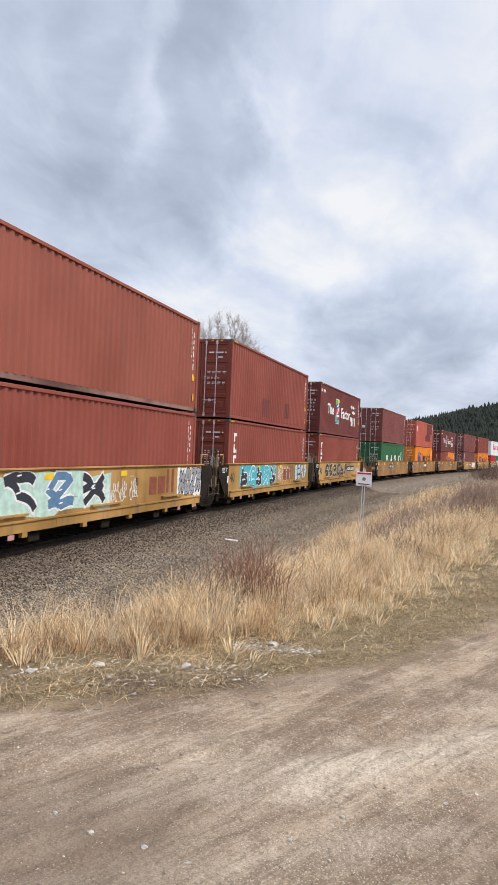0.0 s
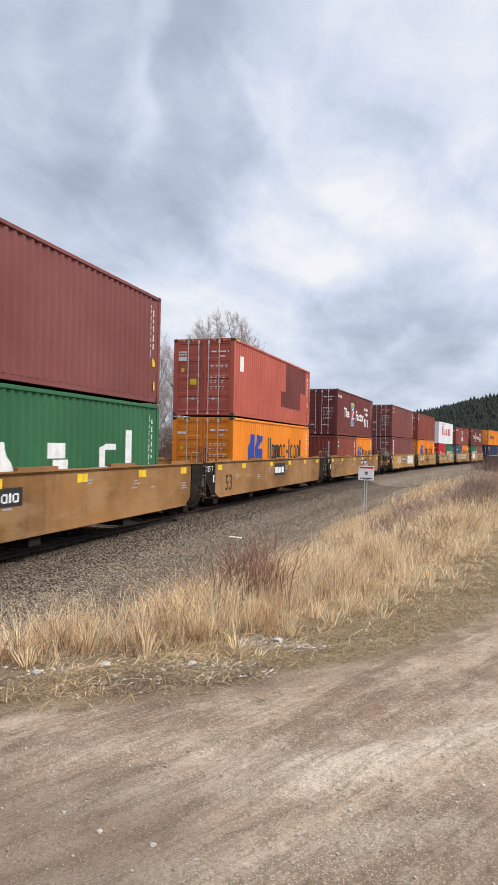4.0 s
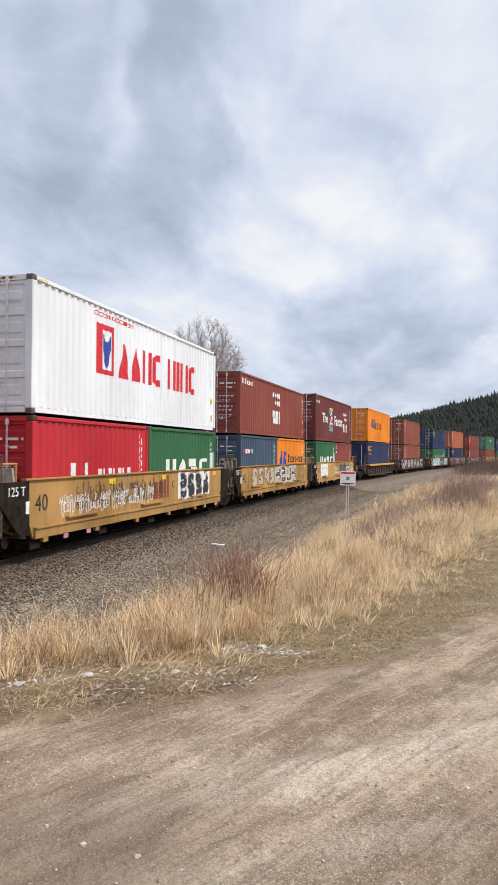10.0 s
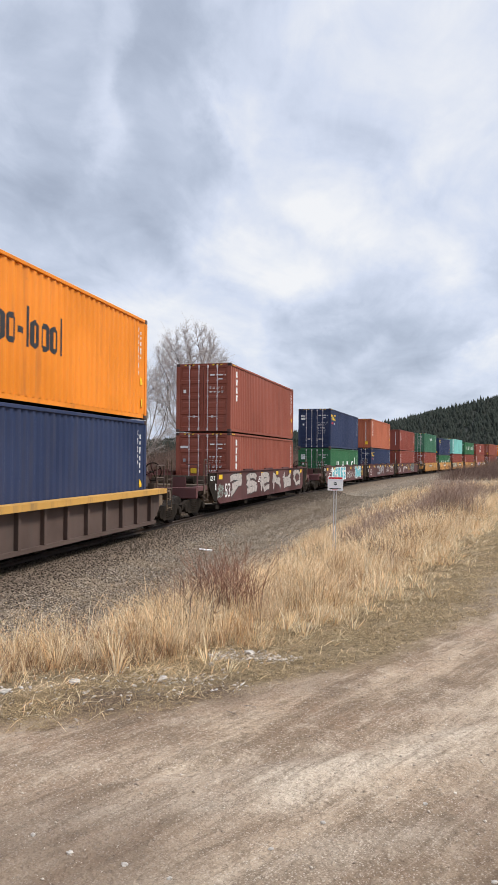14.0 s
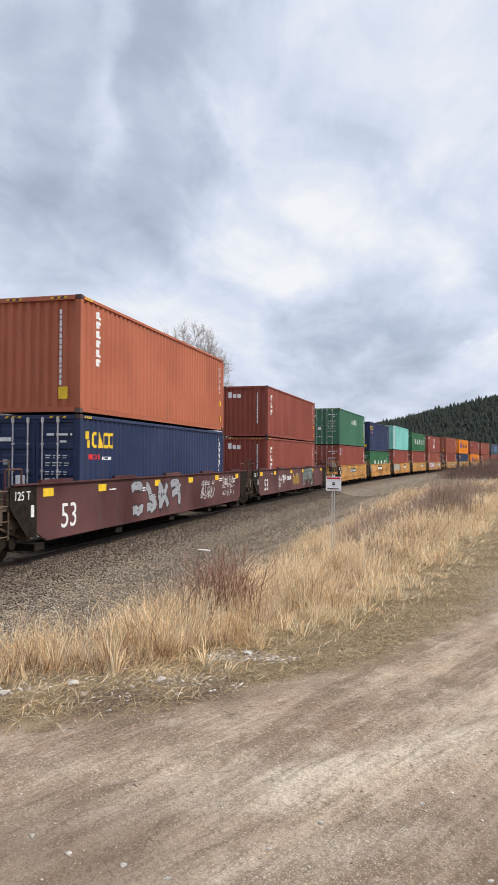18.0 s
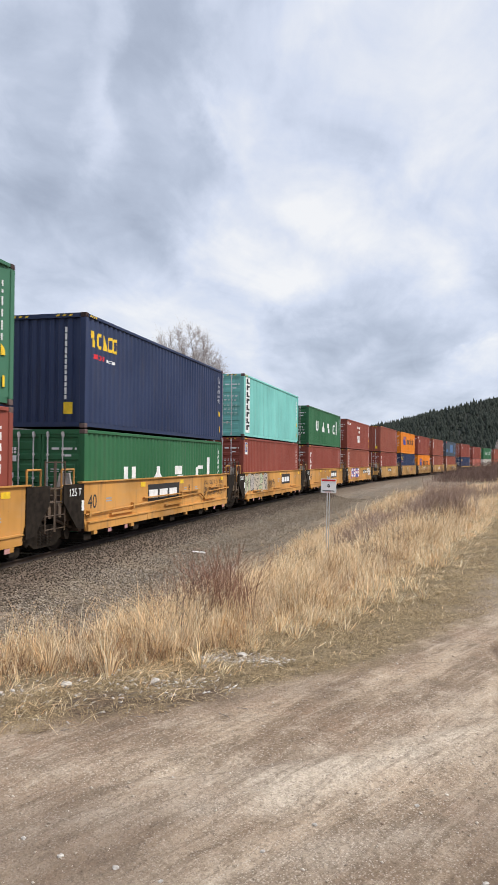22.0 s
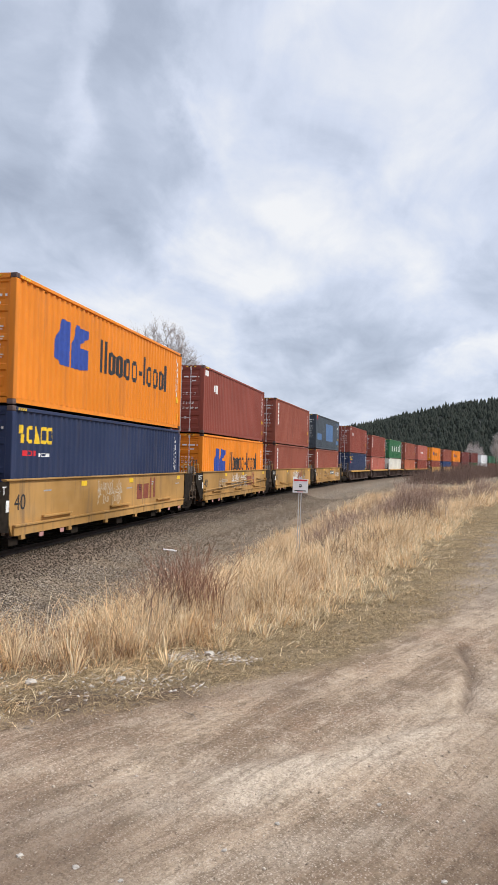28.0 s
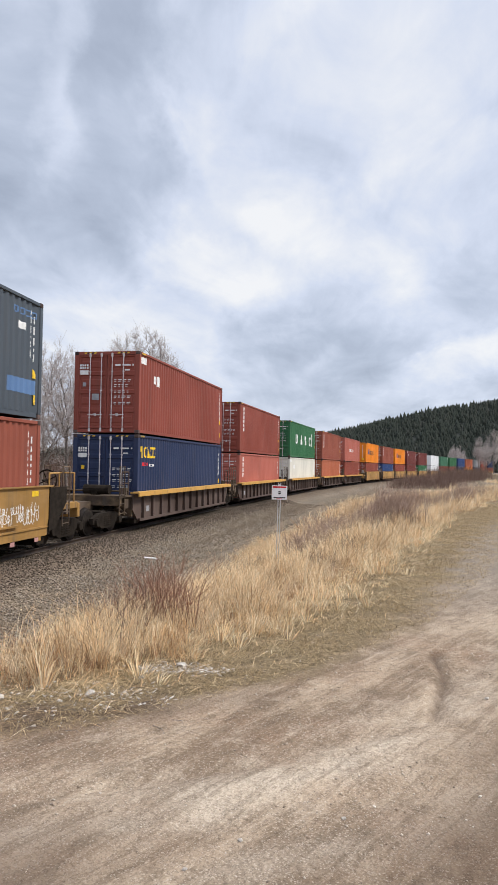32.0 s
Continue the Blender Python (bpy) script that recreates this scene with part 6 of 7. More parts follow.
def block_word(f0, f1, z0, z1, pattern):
    """A brand name as a row of blocks, some outlined close to its letters: b bar, s solid, r and R ring, t tall bar, h
    two bars, d dash, u cup like U, v wedge close to A, z staggered blocks for S and Z, c half ring like C, . space.
    """
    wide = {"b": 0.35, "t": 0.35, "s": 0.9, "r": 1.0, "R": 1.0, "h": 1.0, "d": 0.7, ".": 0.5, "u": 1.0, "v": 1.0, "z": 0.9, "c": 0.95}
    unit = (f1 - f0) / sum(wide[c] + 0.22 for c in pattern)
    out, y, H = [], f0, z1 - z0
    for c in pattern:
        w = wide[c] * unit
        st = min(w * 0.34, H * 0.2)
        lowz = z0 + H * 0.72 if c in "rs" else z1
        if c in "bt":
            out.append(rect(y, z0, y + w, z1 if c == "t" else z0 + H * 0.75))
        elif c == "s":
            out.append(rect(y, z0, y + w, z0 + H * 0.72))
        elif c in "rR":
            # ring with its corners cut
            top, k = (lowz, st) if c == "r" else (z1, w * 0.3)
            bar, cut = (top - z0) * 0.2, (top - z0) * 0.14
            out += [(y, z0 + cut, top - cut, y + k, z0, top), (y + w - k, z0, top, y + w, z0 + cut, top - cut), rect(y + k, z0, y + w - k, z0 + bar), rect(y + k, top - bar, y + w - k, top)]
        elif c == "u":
            # cup, outlined like U
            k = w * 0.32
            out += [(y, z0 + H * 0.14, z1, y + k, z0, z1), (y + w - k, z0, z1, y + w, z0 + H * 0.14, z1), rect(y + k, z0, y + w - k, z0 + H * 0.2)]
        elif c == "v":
            # solid wedge, close to A
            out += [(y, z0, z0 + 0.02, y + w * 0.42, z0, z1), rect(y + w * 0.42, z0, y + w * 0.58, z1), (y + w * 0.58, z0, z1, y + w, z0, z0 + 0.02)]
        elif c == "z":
            # two staggered blocks in place of S and Z
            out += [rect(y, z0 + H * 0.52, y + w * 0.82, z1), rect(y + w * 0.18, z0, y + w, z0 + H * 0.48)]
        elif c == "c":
            # half ring, outlined like C
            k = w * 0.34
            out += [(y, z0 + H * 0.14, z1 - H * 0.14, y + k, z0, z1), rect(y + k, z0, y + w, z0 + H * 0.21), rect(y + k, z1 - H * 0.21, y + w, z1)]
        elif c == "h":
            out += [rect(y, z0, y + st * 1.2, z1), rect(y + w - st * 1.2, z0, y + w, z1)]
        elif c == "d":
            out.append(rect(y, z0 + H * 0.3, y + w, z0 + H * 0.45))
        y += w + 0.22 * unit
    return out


def diamond(y, z, r):
    return [(y - r, z - 0.01, z + 0.01, y, z - r, z + r), (y, z - r, z + r, y + r, z - 0.01, z + 0.01)]


def tower(f, w, z0, z1, n):
    """A name that runs down the side, as a stack of plain blocks."""
    h = (z1 - z0) / n
    return [q for i in range(n) for q in ((f, z0 + h * i + h * 0.12, z0 + h * i + h * 0.88, f + w * 0.45, z0 + h * i + h * 0.12, z0 + h * i + h * 0.88), rect(f + w * 0.45, z0 + h * i + h * (0.12 if i % 2 else 0.6), f + w, z0 + h * i + h * (0.4 if i % 2 else 0.88)))]


def decal(box, L, name, quads, material, label="", lift=0.004):
    ob = part(name, on_ribs(quads, L, lift).mesh(name, material), box, None, label)
    return tagged(ob, label, kind="stuff") if name in ("serial_marking", "web_mark", "emblem_block", "emblem_mark", "lettering") else ob


def span(L, f0, f1):
    return -L / 2 + f0 * L, -L / 2 + f1 * L


def fit_text(box, text, y0, y1, z0, z1, mat):
    """A word in plain bold letters, drawn to a given width and height."""
    me = lettering(text, 1.0, 0.022).copy()
    co = np.array([p.co for p in me.vertices])
    lo, hi = co.min(0), co.max(0)
    me.transform(pose(1.2, (y0 + y1) / 2, (z0 + z1) / 2, 90, 0, 90) @ Matrix.Diagonal(((y1 - y0) / (hi[0] - lo[0]), (z1 - z0) / (hi[1] - lo[1]), 1, 1)) @ Matrix.Translation((-(lo[0] + hi[0]) / 2, -(lo[1] + hi[1]) / 2, 0)))
    me.materials.clear()
    me.materials.append(mat)
    return part("lettering", me, box, None, "white word across the ribs")


def brand(box, style, L, H):
    """The large emblem of a container's side, in plain shapes and letter-like blocks."""
    def at(f):
        return -L / 2 + f * L

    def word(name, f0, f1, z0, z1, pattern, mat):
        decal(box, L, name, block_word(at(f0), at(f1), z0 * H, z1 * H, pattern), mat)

    if style == "factor":
        fit_text(box, "The", at(0.155), at(0.296), 0.42 * H, 0.63 * H, WHITE_MARK)
        fit_text(box, "Factor", at(0.475), at(0.709), 0.39 * H, 0.62 * H, WHITE_MARK)
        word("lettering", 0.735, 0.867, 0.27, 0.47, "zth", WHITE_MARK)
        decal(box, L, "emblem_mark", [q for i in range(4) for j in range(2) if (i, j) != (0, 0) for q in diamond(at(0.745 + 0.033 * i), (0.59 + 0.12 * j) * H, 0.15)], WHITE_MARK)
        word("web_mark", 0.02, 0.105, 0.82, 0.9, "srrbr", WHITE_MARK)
        a, b = at(0.341), at(0.438)
        decal(box, L, "emblem", [rect(a, 0.25 * H, b, 0.78 * H)], WHITE_MARK, "white panel with coloured blocks")
        # navy field with leaning coloured pieces and a pale bent band over them
        decal(box, L, "emblem_block", [rect(a + 0.04, 0.262 * H, b - 0.04, 0.768 * H)], BLUE_MARK, "", 0.007)
        w = (b - a - 0.08)

        def piece(u0, v0, v1, u1, q0, q1):
            return (a + 0.04 + w * u0, (0.262 + 0.506 * v0) * H, (0.262 + 0.506 * v1) * H, a + 0.04 + w * u1, (0.262 + 0.506 * q0) * H, (0.262 + 0.506 * q1) * H)

        for m, q in ((GREEN_MARK, [piece(0, 0.74, 1, 0.4, 0.82, 1), piece(0, 0.04, 0.2, 0.35, 0.02, 0.16)]), (YELLOW_MARK, [piece(0.4, 0.86, 1, 1, 0.92, 1), piece(0.4, 0.7, 0.84, 0.8, 0.72, 0.9)]), (TEAL_MARK, [piece(0, 0.2, 0.34, 0.5, 0.16, 0.32), piece(0.55, 0.02, 0.14, 1, 0.04, 0.16)]), (RED_MARK, [piece(0, 0.4, 0.56, 0.55, 0.36, 0.6), piece(0.4, 0.14, 0.3, 0.95, 0.18, 0.28)]), (ORANGE_MARK, [piece(0.55, 0.36, 0.6, 0.9, 0.5, 0.66)])):
            decal(box, L, "emblem_block", q, m, "", 0.010)
        decal(box, L, "emblem_block", [piece(0.12, 0.64, 0.7, 0.75, 0.76, 0.84), piece(0.3, 0.34, 0.44, 0.8, 0.66, 0.8), piece(0.15, 0.28, 0.34, 0.9, 0.28, 0.36)], WHITE_MARK, "", 0.013)
    elif style in ("hapag", "hapag_small"):
        l0, l1, t0, t1, za, zb, ta, tb = (0.157, 0.319, 0.379, 0.868, 0.40, 0.80, 0.44, 0.76) if style == "hapag" else (0.163, 0.246, 0.276, 0.597, 0.42, 0.70, 0.40, 0.69)
        if L < 7:
            l0, l1, t0, t1, za, zb, ta, tb = 0.1, 0.32, 0.38, 0.97, 0.45, 0.75, 0.52, 0.69
        a, b, h = at(l0), at(l1), (zb - za) * H
        w = (b - a)
        z = za * H
        decal(box, L, "emblem", [(a, z + 0.15 * h, z + 0.45 * h, a + 0.2 * w, z, z + h), (a + 0.2 * w, z, z + h, a + 0.42 * w, z, z + 0.98 * h), (a + 0.48 * w, z, z + 0.55 * h, a + 0.62 * w, z, z + h), (a + 0.62 * w, z, z + h, a + 0.75 * w, z, z + 0.95 * h), (a + 0.75 * w, z, z + 0.5 * h, a + w, z + 0.05 * h, z + 0.5 * h), (a + 0.75 * w, z + 0.6 * h, z + 0.95 * h, a + w, z + 0.8 * h, z + 0.95 * h)], BLUE_MARK, "blue emblem of leaning blocks")
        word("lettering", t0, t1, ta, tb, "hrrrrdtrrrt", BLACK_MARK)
    elif style in ("uasc", "uasc_high"):
        z0, z1 = (0.40, 0.63) if style == "uasc" else (0.39, 0.66)
        if L < 7:
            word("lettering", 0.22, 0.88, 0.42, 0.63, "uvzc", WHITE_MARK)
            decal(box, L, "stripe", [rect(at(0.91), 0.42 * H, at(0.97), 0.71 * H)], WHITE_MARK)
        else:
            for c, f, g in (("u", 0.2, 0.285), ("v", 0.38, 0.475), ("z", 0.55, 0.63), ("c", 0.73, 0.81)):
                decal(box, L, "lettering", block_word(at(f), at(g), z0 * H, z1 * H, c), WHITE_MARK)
            decal(box, L, "stripe", [rect(at(0.835), (z0 - 0.01) * H, at(0.87), (z1 + 0.12) * H)], WHITE_MARK)
    elif style == "yang":
        a, b = at(0.237), at(0.315)
        decal(box, L, "emblem", [rect(a, 0.40 * H, b, 0.83 * H)], RED_MARK, "red panel with a blue and white block")
        decal(box, L, "emblem_block", [rect(a + 0.3, 0.44 * H, b - 0.12, 0.78 * H)], WHITE_MARK, "", 0.008)
        decal(box, L, "emblem_block", [(a + 0.32, 0.6 * H, 0.75 * H, b - 0.4, 0.45 * H, 0.68 * H), (b - 0.4, 0.45 * H, 0.68 * H, b - 0.14, 0.62 * H, 0.75 * H)], BLUE_MARK, "", 0.012)
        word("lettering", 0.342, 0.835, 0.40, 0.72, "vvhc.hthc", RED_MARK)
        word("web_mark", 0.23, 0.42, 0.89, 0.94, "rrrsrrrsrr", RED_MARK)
    elif style == "kline":
        word("lettering", 0.28, 0.44, 0.36, 0.61, "h", WHITE_MARK)
        word("lettering", 0.5, 0.82, 0.36, 0.55, "thhh", WHITE_MARK)
    elif style == "zim":
        decal(box, L, "emblem_mark", [q for i in range(4) for j in range(2) if (i, j) != (0, 0) for q in diamond(at(0.447 + 0.03 * i), (0.64 + 0.14 * j) * H, 0.16)], WHITE_MARK)
        word("lettering", 0.435, 0.555, 0.25, 0.49, "zth", WHITE_MARK)
        word("web_mark", 0.03, 0.16, 0.82, 0.91, "hhhsrsrr", WHITE_MARK)
    elif style == "seaco":
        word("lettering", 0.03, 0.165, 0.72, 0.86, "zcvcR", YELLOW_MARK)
        word("web_mark", 0.045, 0.1, 0.62, 0.68, "srs", RED_MARK)
        word("web_mark", 0.102, 0.15, 0.615, 0.655, "srs", WHITE_MARK)
    elif style == "seaco_white":
        word("lettering", 0.08, 0.13, 0.70, 0.80, "s", RED_MARK)
        word("lettering", 0.14, 0.33, 0.70, 0.80, "srrrr", WHITE_MARK)
    elif style == "tex":
        decal(box, L, "lettering", tower(at(0.055), 0.3, 0.42 * H, 0.85 * H, 3), WHITE_MARK)
    elif style == "triton":
        decal(box, L, "lettering", tower(at(0.075), 0.27, 0.42 * H, 0.92 * H, 6), WHITE_MARK)
    elif style == "capital":
        word("lettering", 0.46, 0.64, 0.63, 0.80, "rrhthrt", WHITE_MARK)
    elif style == "dong":
        decal(box, L, "plate", [rect(at(0.032), 0.07 * H, at(0.095), 0.97 * H)], WHITE_MARK, "tall white plate with dark blocks")
        decal(box, L, "lettering", tower(at(0.045), 0.45, 0.1 * H, 0.95 * H, 8), BLACK_MARK, "", 0.008)
    elif style == "flag":
        a = at(0.03)
        b = a + 0.34
        decal(box, L, "plate", [rect(a, 0.73 * H, b, 0.92 * H)], WHITE_MARK)
        decal(box, L, "plate_field", [rect(a + 0.03, 0.77 * H, b - 0.03, 0.91 * H)], BLUE_MARK, "", 0.008)
        decal(box, L, "plate_stripe", [(a + 0.07, 0.78 * H, 0.83 * H, b - 0.05, 0.85 * H, 0.90 * H)], YELLOW_MARK, "", 0.012)
    elif style == "plate":
        a, b = at(0.04), at(0.085)
        decal(box, L, "plate", [rect(a, 0.76 * H, b, 0.92 * H)], YELLOW_MARK)
        decal(box, L, "plate_field", [rect(a + 0.05, 0.80 * H, b - 0.05, 0.86 * H)], BLACK_MARK, "", 0.008)
    elif style == "leaf":
        decal(box, L, "emblem", [rect(at(0.13), 0.66 * H, at(0.15), 0.76 * H), rect(at(0.165), 0.64 * H, at(0.19), 0.77 * H), rect(at(0.02), 0.86 * H, at(0.06), 0.94 * H)], WHITE_MARK)
    elif style == "patched":
        blue = PAINT["patch_blue"]
        decal(box, L, "paint_patch", [rect(at(0.4), 0.27 * H, at(0.7), 0.80 * H)], blue, "lighter blue repainted patch")
        decal(box, L, "paint_patch", [rect(at(0.06), 0.27 * H, at(0.22), 0.46 * H)], blue, "lighter blue repainted patch")
        decal(box, L, "paint_patch", [rect(at(0.86), 0.2 * H, at(0.98), 0.32 * H)], blue)
        word("lettering", 0.88, 0.98, 0.84, 0.92, "rrrr", blue)
        decal(box, L, "label_plate", [rect(at(0.035), 0.86 * H, at(0.07), 0.97 * H)], RED_MARK)
        decal(box, L, "label_plate", [rect(at(0.9), 0.72 * H, at(0.935), 0.78 * H)], WHITE_MARK)
    elif style == "dark_patches":
        dark = PAINT["maroon"]
        decal(box, L, "paint_patch", [rect(at(0.62), 0.25 * H, at(0.84), 0.95 * H), rect(at(0.84), 0.55 * H, at(0.93), 0.97 * H), rect(at(0.55), 0.25 * H, at(0.62), 0.5 * H)], dark, "dark repainted patch")
        decal(box, L, "label_plate", [rect(at(0.06), 0.6 * H, at(0.1), 0.8 * H)], WHITE_MARK)
    elif style == "two_patches":
        dark = PAINT["maroon"]
        decal(box, L, "paint_patch", [rect(at(0.34), 0.1 * H, at(0.43), 0.36 * H), rect(at(0.63), 0.14 * H, at(0.71), 0.38 * H)], dark, "dark repainted patch")
    elif style == "corner_code":
        decal(box, L, "lettering", tower(at(0.075), 0.22, 0.45 * H, 0.92 * H, 4), WHITE_MARK)
    elif style == "wide_code":
        word("lettering", 0.3, 0.55, 0.42, 0.58, "rsrsr", WHITE_MARK)


def far_end_marks(box, L, H, seed):
    """Small writing and stickers by the far corner, as plain bars."""
    rs = random.Random(seed)
    x = L / 2
    bars = []
    for y, z1 in ((x - 0.62, 0.9), (x - 0.42, 0.86)):
        z = z1 * H
        while z > rs.uniform(0.4, 0.6) * H:
            h = rs.uniform(0.06, 0.2)
            bars.append(rect(y, z - h, y + 0.03, z))
            z -= h + 0.07
    decal(box, L, "serial_marking", bars, WHITE_MARK)
    if rs.random() < 0.8:
        decal(box, L, "sticker", [rect(x - 0.38, 0.12 * H, x - 0.2, 0.2 * H)], YELLOW_MARK)
        decal(box, L, "sticker", [(x - 0.42, 0.34 * H, 0.42 * H, x - 0.22, 0.34 * H, 0.345 * H)], YELLOW_MARK)


def near_end_marks(box, L, H, seed, doors, style):
    """Writing on the end that faces the road, as plain bars; hazard stripes on the header."""
    rs = random.Random(seed)
    y = -L / 2
    b = Build()

    def flat(bb, x0, z0, x1, z1, yy):
        bb.box(x0, yy - 0.003, z0, x1, yy, z1)

    if doors:
        yy = y + 0.022
        x = 0.3
        for w in (0.2, 0.3, 0.05):
            flat(b, x, H - 0.52, x + w, H - 0.465, yy)
            x += w + 0.07
        flat(b, 0.66, H - 0.69, 0.84, H - 0.64, yy)
        for z in (H - 1.02, H - 1.2, H - 1.42, H - 1.6, H - 1.82):
            if rs.random() < 0.85:
                x = 0.27
                for _ in range(4):
                    w = rs.uniform(0.06, 0.15)
                    flat(b, x, z, x + w, z + rs.uniform(0.018, 0.03), yy)
                    flat(b, x, z - 0.055, x + w * 0.8, z - 0.037, yy)
                    x += w + 0.06
                    if x > 0.95:
                        break
        tagged(part("serial_marking", b.mesh("serial_marking", WHITE_MARK), box), kind="stuff")
        k = rs.random()
        if style == "factor" or k < 0.35:
            q = Build()
            for i in range(4):
                for j in range(2):
                    flat(q, -1.02 + i * 0.085, H - 0.62 + j * 0.09, -0.96 + i * 0.085, H - 0.55 + j * 0.09, yy)
            flat(q, -1.02, H - 0.82, -0.7, H - 0.67, yy)
            part("emblem", q.mesh("emblem", WHITE_MARK), box)
        elif k < 0.7:
            q = Build()
            flat(q, -1.02, H - 0.66, -0.68, H - 0.56, yy)
            part("emblem", q.mesh("emblem", WHITE_MARK), box)
        q = Build()
        flat(q, -0.9, H - 1.24, -0.78, H - 1.1, yy)
        part("sticker", q.mesh("sticker", rs.choice([WHITE_MARK, YELLOW_MARK, GREY_MARK])), box)
        if rs.random() < 0.5:
            q = Build()
            flat(q, -0.55, H - 1.72, -0.28, H - 1.5, yy)
            part("sticker", q.mesh("sticker", rs.choice([YELLOW_MARK, GREY_MARK, WHITE_MARK])), box)
    else:
        yy = y + 0.05
        z, q = H - 0.35, Build()
        while z > 0.7:
            h = rs.uniform(0.07, 0.16)
            flat(q, 0.62, z - h, 0.68, z, yy)
            z -= h + 0.03
        tagged(part("serial_marking", q.mesh("serial_marking", WHITE_MARK), box), kind="stuff")
        if style == "tex":
            q = Build()
            for i, h in enumerate((0.3, 0.2, 0.2)):
                flat(q, -0.9 + i * 0.24, H - 0.6, -0.72 + i * 0.24, H - 0.6 + h, yy)
            part("emblem", q.mesh("emblem", WHITE_MARK), box)
        else:
            q = Build()
            flat(q, 0.6, 0.35, 0.85, 0.65, yy)
            part("sticker", q.mesh("sticker", YELLOW_MARK), box)
    if H > 2.7:
        q, w = Build(), Build()
        for side in (-1, 1):
            for i in range(5):
                x = side * 0.62 + (i - 2) * 0.09
                (q if i % 2 == 0 else w).slab([(x - 0.06, H - 0.085), (x + 0.02, H - 0.085), (x + 0.06, H - 0.04), (x - 0.02, H - 0.04)], "y", y - 0.004, y - 0.001)
        tagged(part("height_mark", q.mesh("height_mark", YELLOW_MARK), box), kind="stuff")
        tagged(part("height_mark", w.mesh("height_mark", BLACK_MARK), box), kind="stuff")
        q = Build()
        for i in range(4):
            q.slab([(y + 0.22 + i * 0.1, H - 0.09), (y + 0.27 + i * 0.1, H - 0.09), (y + 0.31 + i * 0.1, H - 0.03), (y + 0.26 + i * 0.1, H - 0.03)], "x", 1.2195, 1.222)
        tagged(part("height_mark", q.mesh("height_mark", YELLOW_MARK), box), kind="stuff")


TEXTS = {}


def lettering(text, size, bold=0.0):
    if (text, size) not in TEXTS:
        cu = bpy.data.curves.new("lettering", "FONT")
        cu.body, cu.size, cu.extrude, cu.align_x, cu.align_y, cu.resolution_u = text, size, 0.002, "CENTER", "CENTER", 3
        cu.offset = bold
        ob = new("lettering", cu)
        bpy.context.view_layer.update()
        me = bpy.data.meshes.new_from_object(ob.evaluated_get(bpy.context.evaluated_depsgraph_get()))
        bpy.data.objects.remove(ob)
        TEXTS[text, size] = me
    return TEXTS[text, size]


def write(parent, name, text, size, material, m):
    me = lettering(text, size).copy()
    me.materials.clear()
    me.materials.append(material)
    return part(name, me, parent, m)


def blob(b, cy, cz, ry, rz, rs, x, wob=0.18):
    """A rounded uneven patch in the plane of the car's side."""
    n = 22
    ph = [rs.uniform(0, 6.28) for _ in range(3)]
    pts = []
    for i in range(n):
        g = 2 * math.pi * i / n
        k = 1 + wob * (0.6 * math.sin(2 * g + ph[0]) + 0.5 * math.sin(3 * g + ph[1]) + 0.3 * math.sin(5 * g + ph[2]))
        c, s = math.cos(g), math.sin(g)
        pts.append((cy + ry * k * math.copysign(abs(c) ** 0.7, c), cz + rz * k * math.copysign(abs(s) ** 0.7, s)))
    b.add([(x, cy, cz)] + [(x, y, z) for y, z in pts], [(0, 1 + i, 1 + (i + 1) % n) for i in range(n)])
    return pts


def ribbon(b, pts, w, x, closed=False):
    n = len(pts)
    v = []
    for i in range(n):
        p = Vector(pts[i])
        a = Vector(pts[(i - 1) % n] if closed or i else pts[i])
        c = Vector(pts[(i + 1) % n] if closed or i < n - 1 else pts[i])
        t = (c - a)
        t = t.normalized() if t.length > 1e-6 else Vector((1, 0))
        o = Vector((-t.y, t.x)) * w / 2
        v += [(x, *(p - o)), (x, *(p + o))]
    b.add(v, [(2 * i, 2 * ((i + 1) % n), 2 * ((i + 1) % n) + 1, 2 * i + 1) for i in range(n if closed else n - 1)])


# strokes in a unit cell that swollen spray-paint forms are made of
STROKES = [
    [(0.12, 0.0), (0.08, 0.5), (0.16, 1.0)], [(0.86, 0.02), (0.9, 0.5), (0.82, 0.98)], [(0.1, 0.9), (0.5, 1.0), (0.9, 0.88)],
    [(0.1, 0.08), (0.5, 0.0), (0.92, 0.1)], [(0.1, 0.5), (0.5, 0.56), (0.85, 0.48)], [(0.12, 0.95), (0.45, 0.5), (0.88, 0.05)],
    [(0.12, 0.05), (0.5, 0.45), (0.9, 0.95)], [(0.15, 0.95), (0.75, 0.9), (0.85, 0.62), (0.2, 0.48)], [(0.2, 0.52), (0.8, 0.42), (0.85, 0.12), (0.12, 0.05)],
    [(0.85, 0.85), (0.4, 1.0), (0.1, 0.5), (0.4, 0.02), (0.88, 0.15)],
]


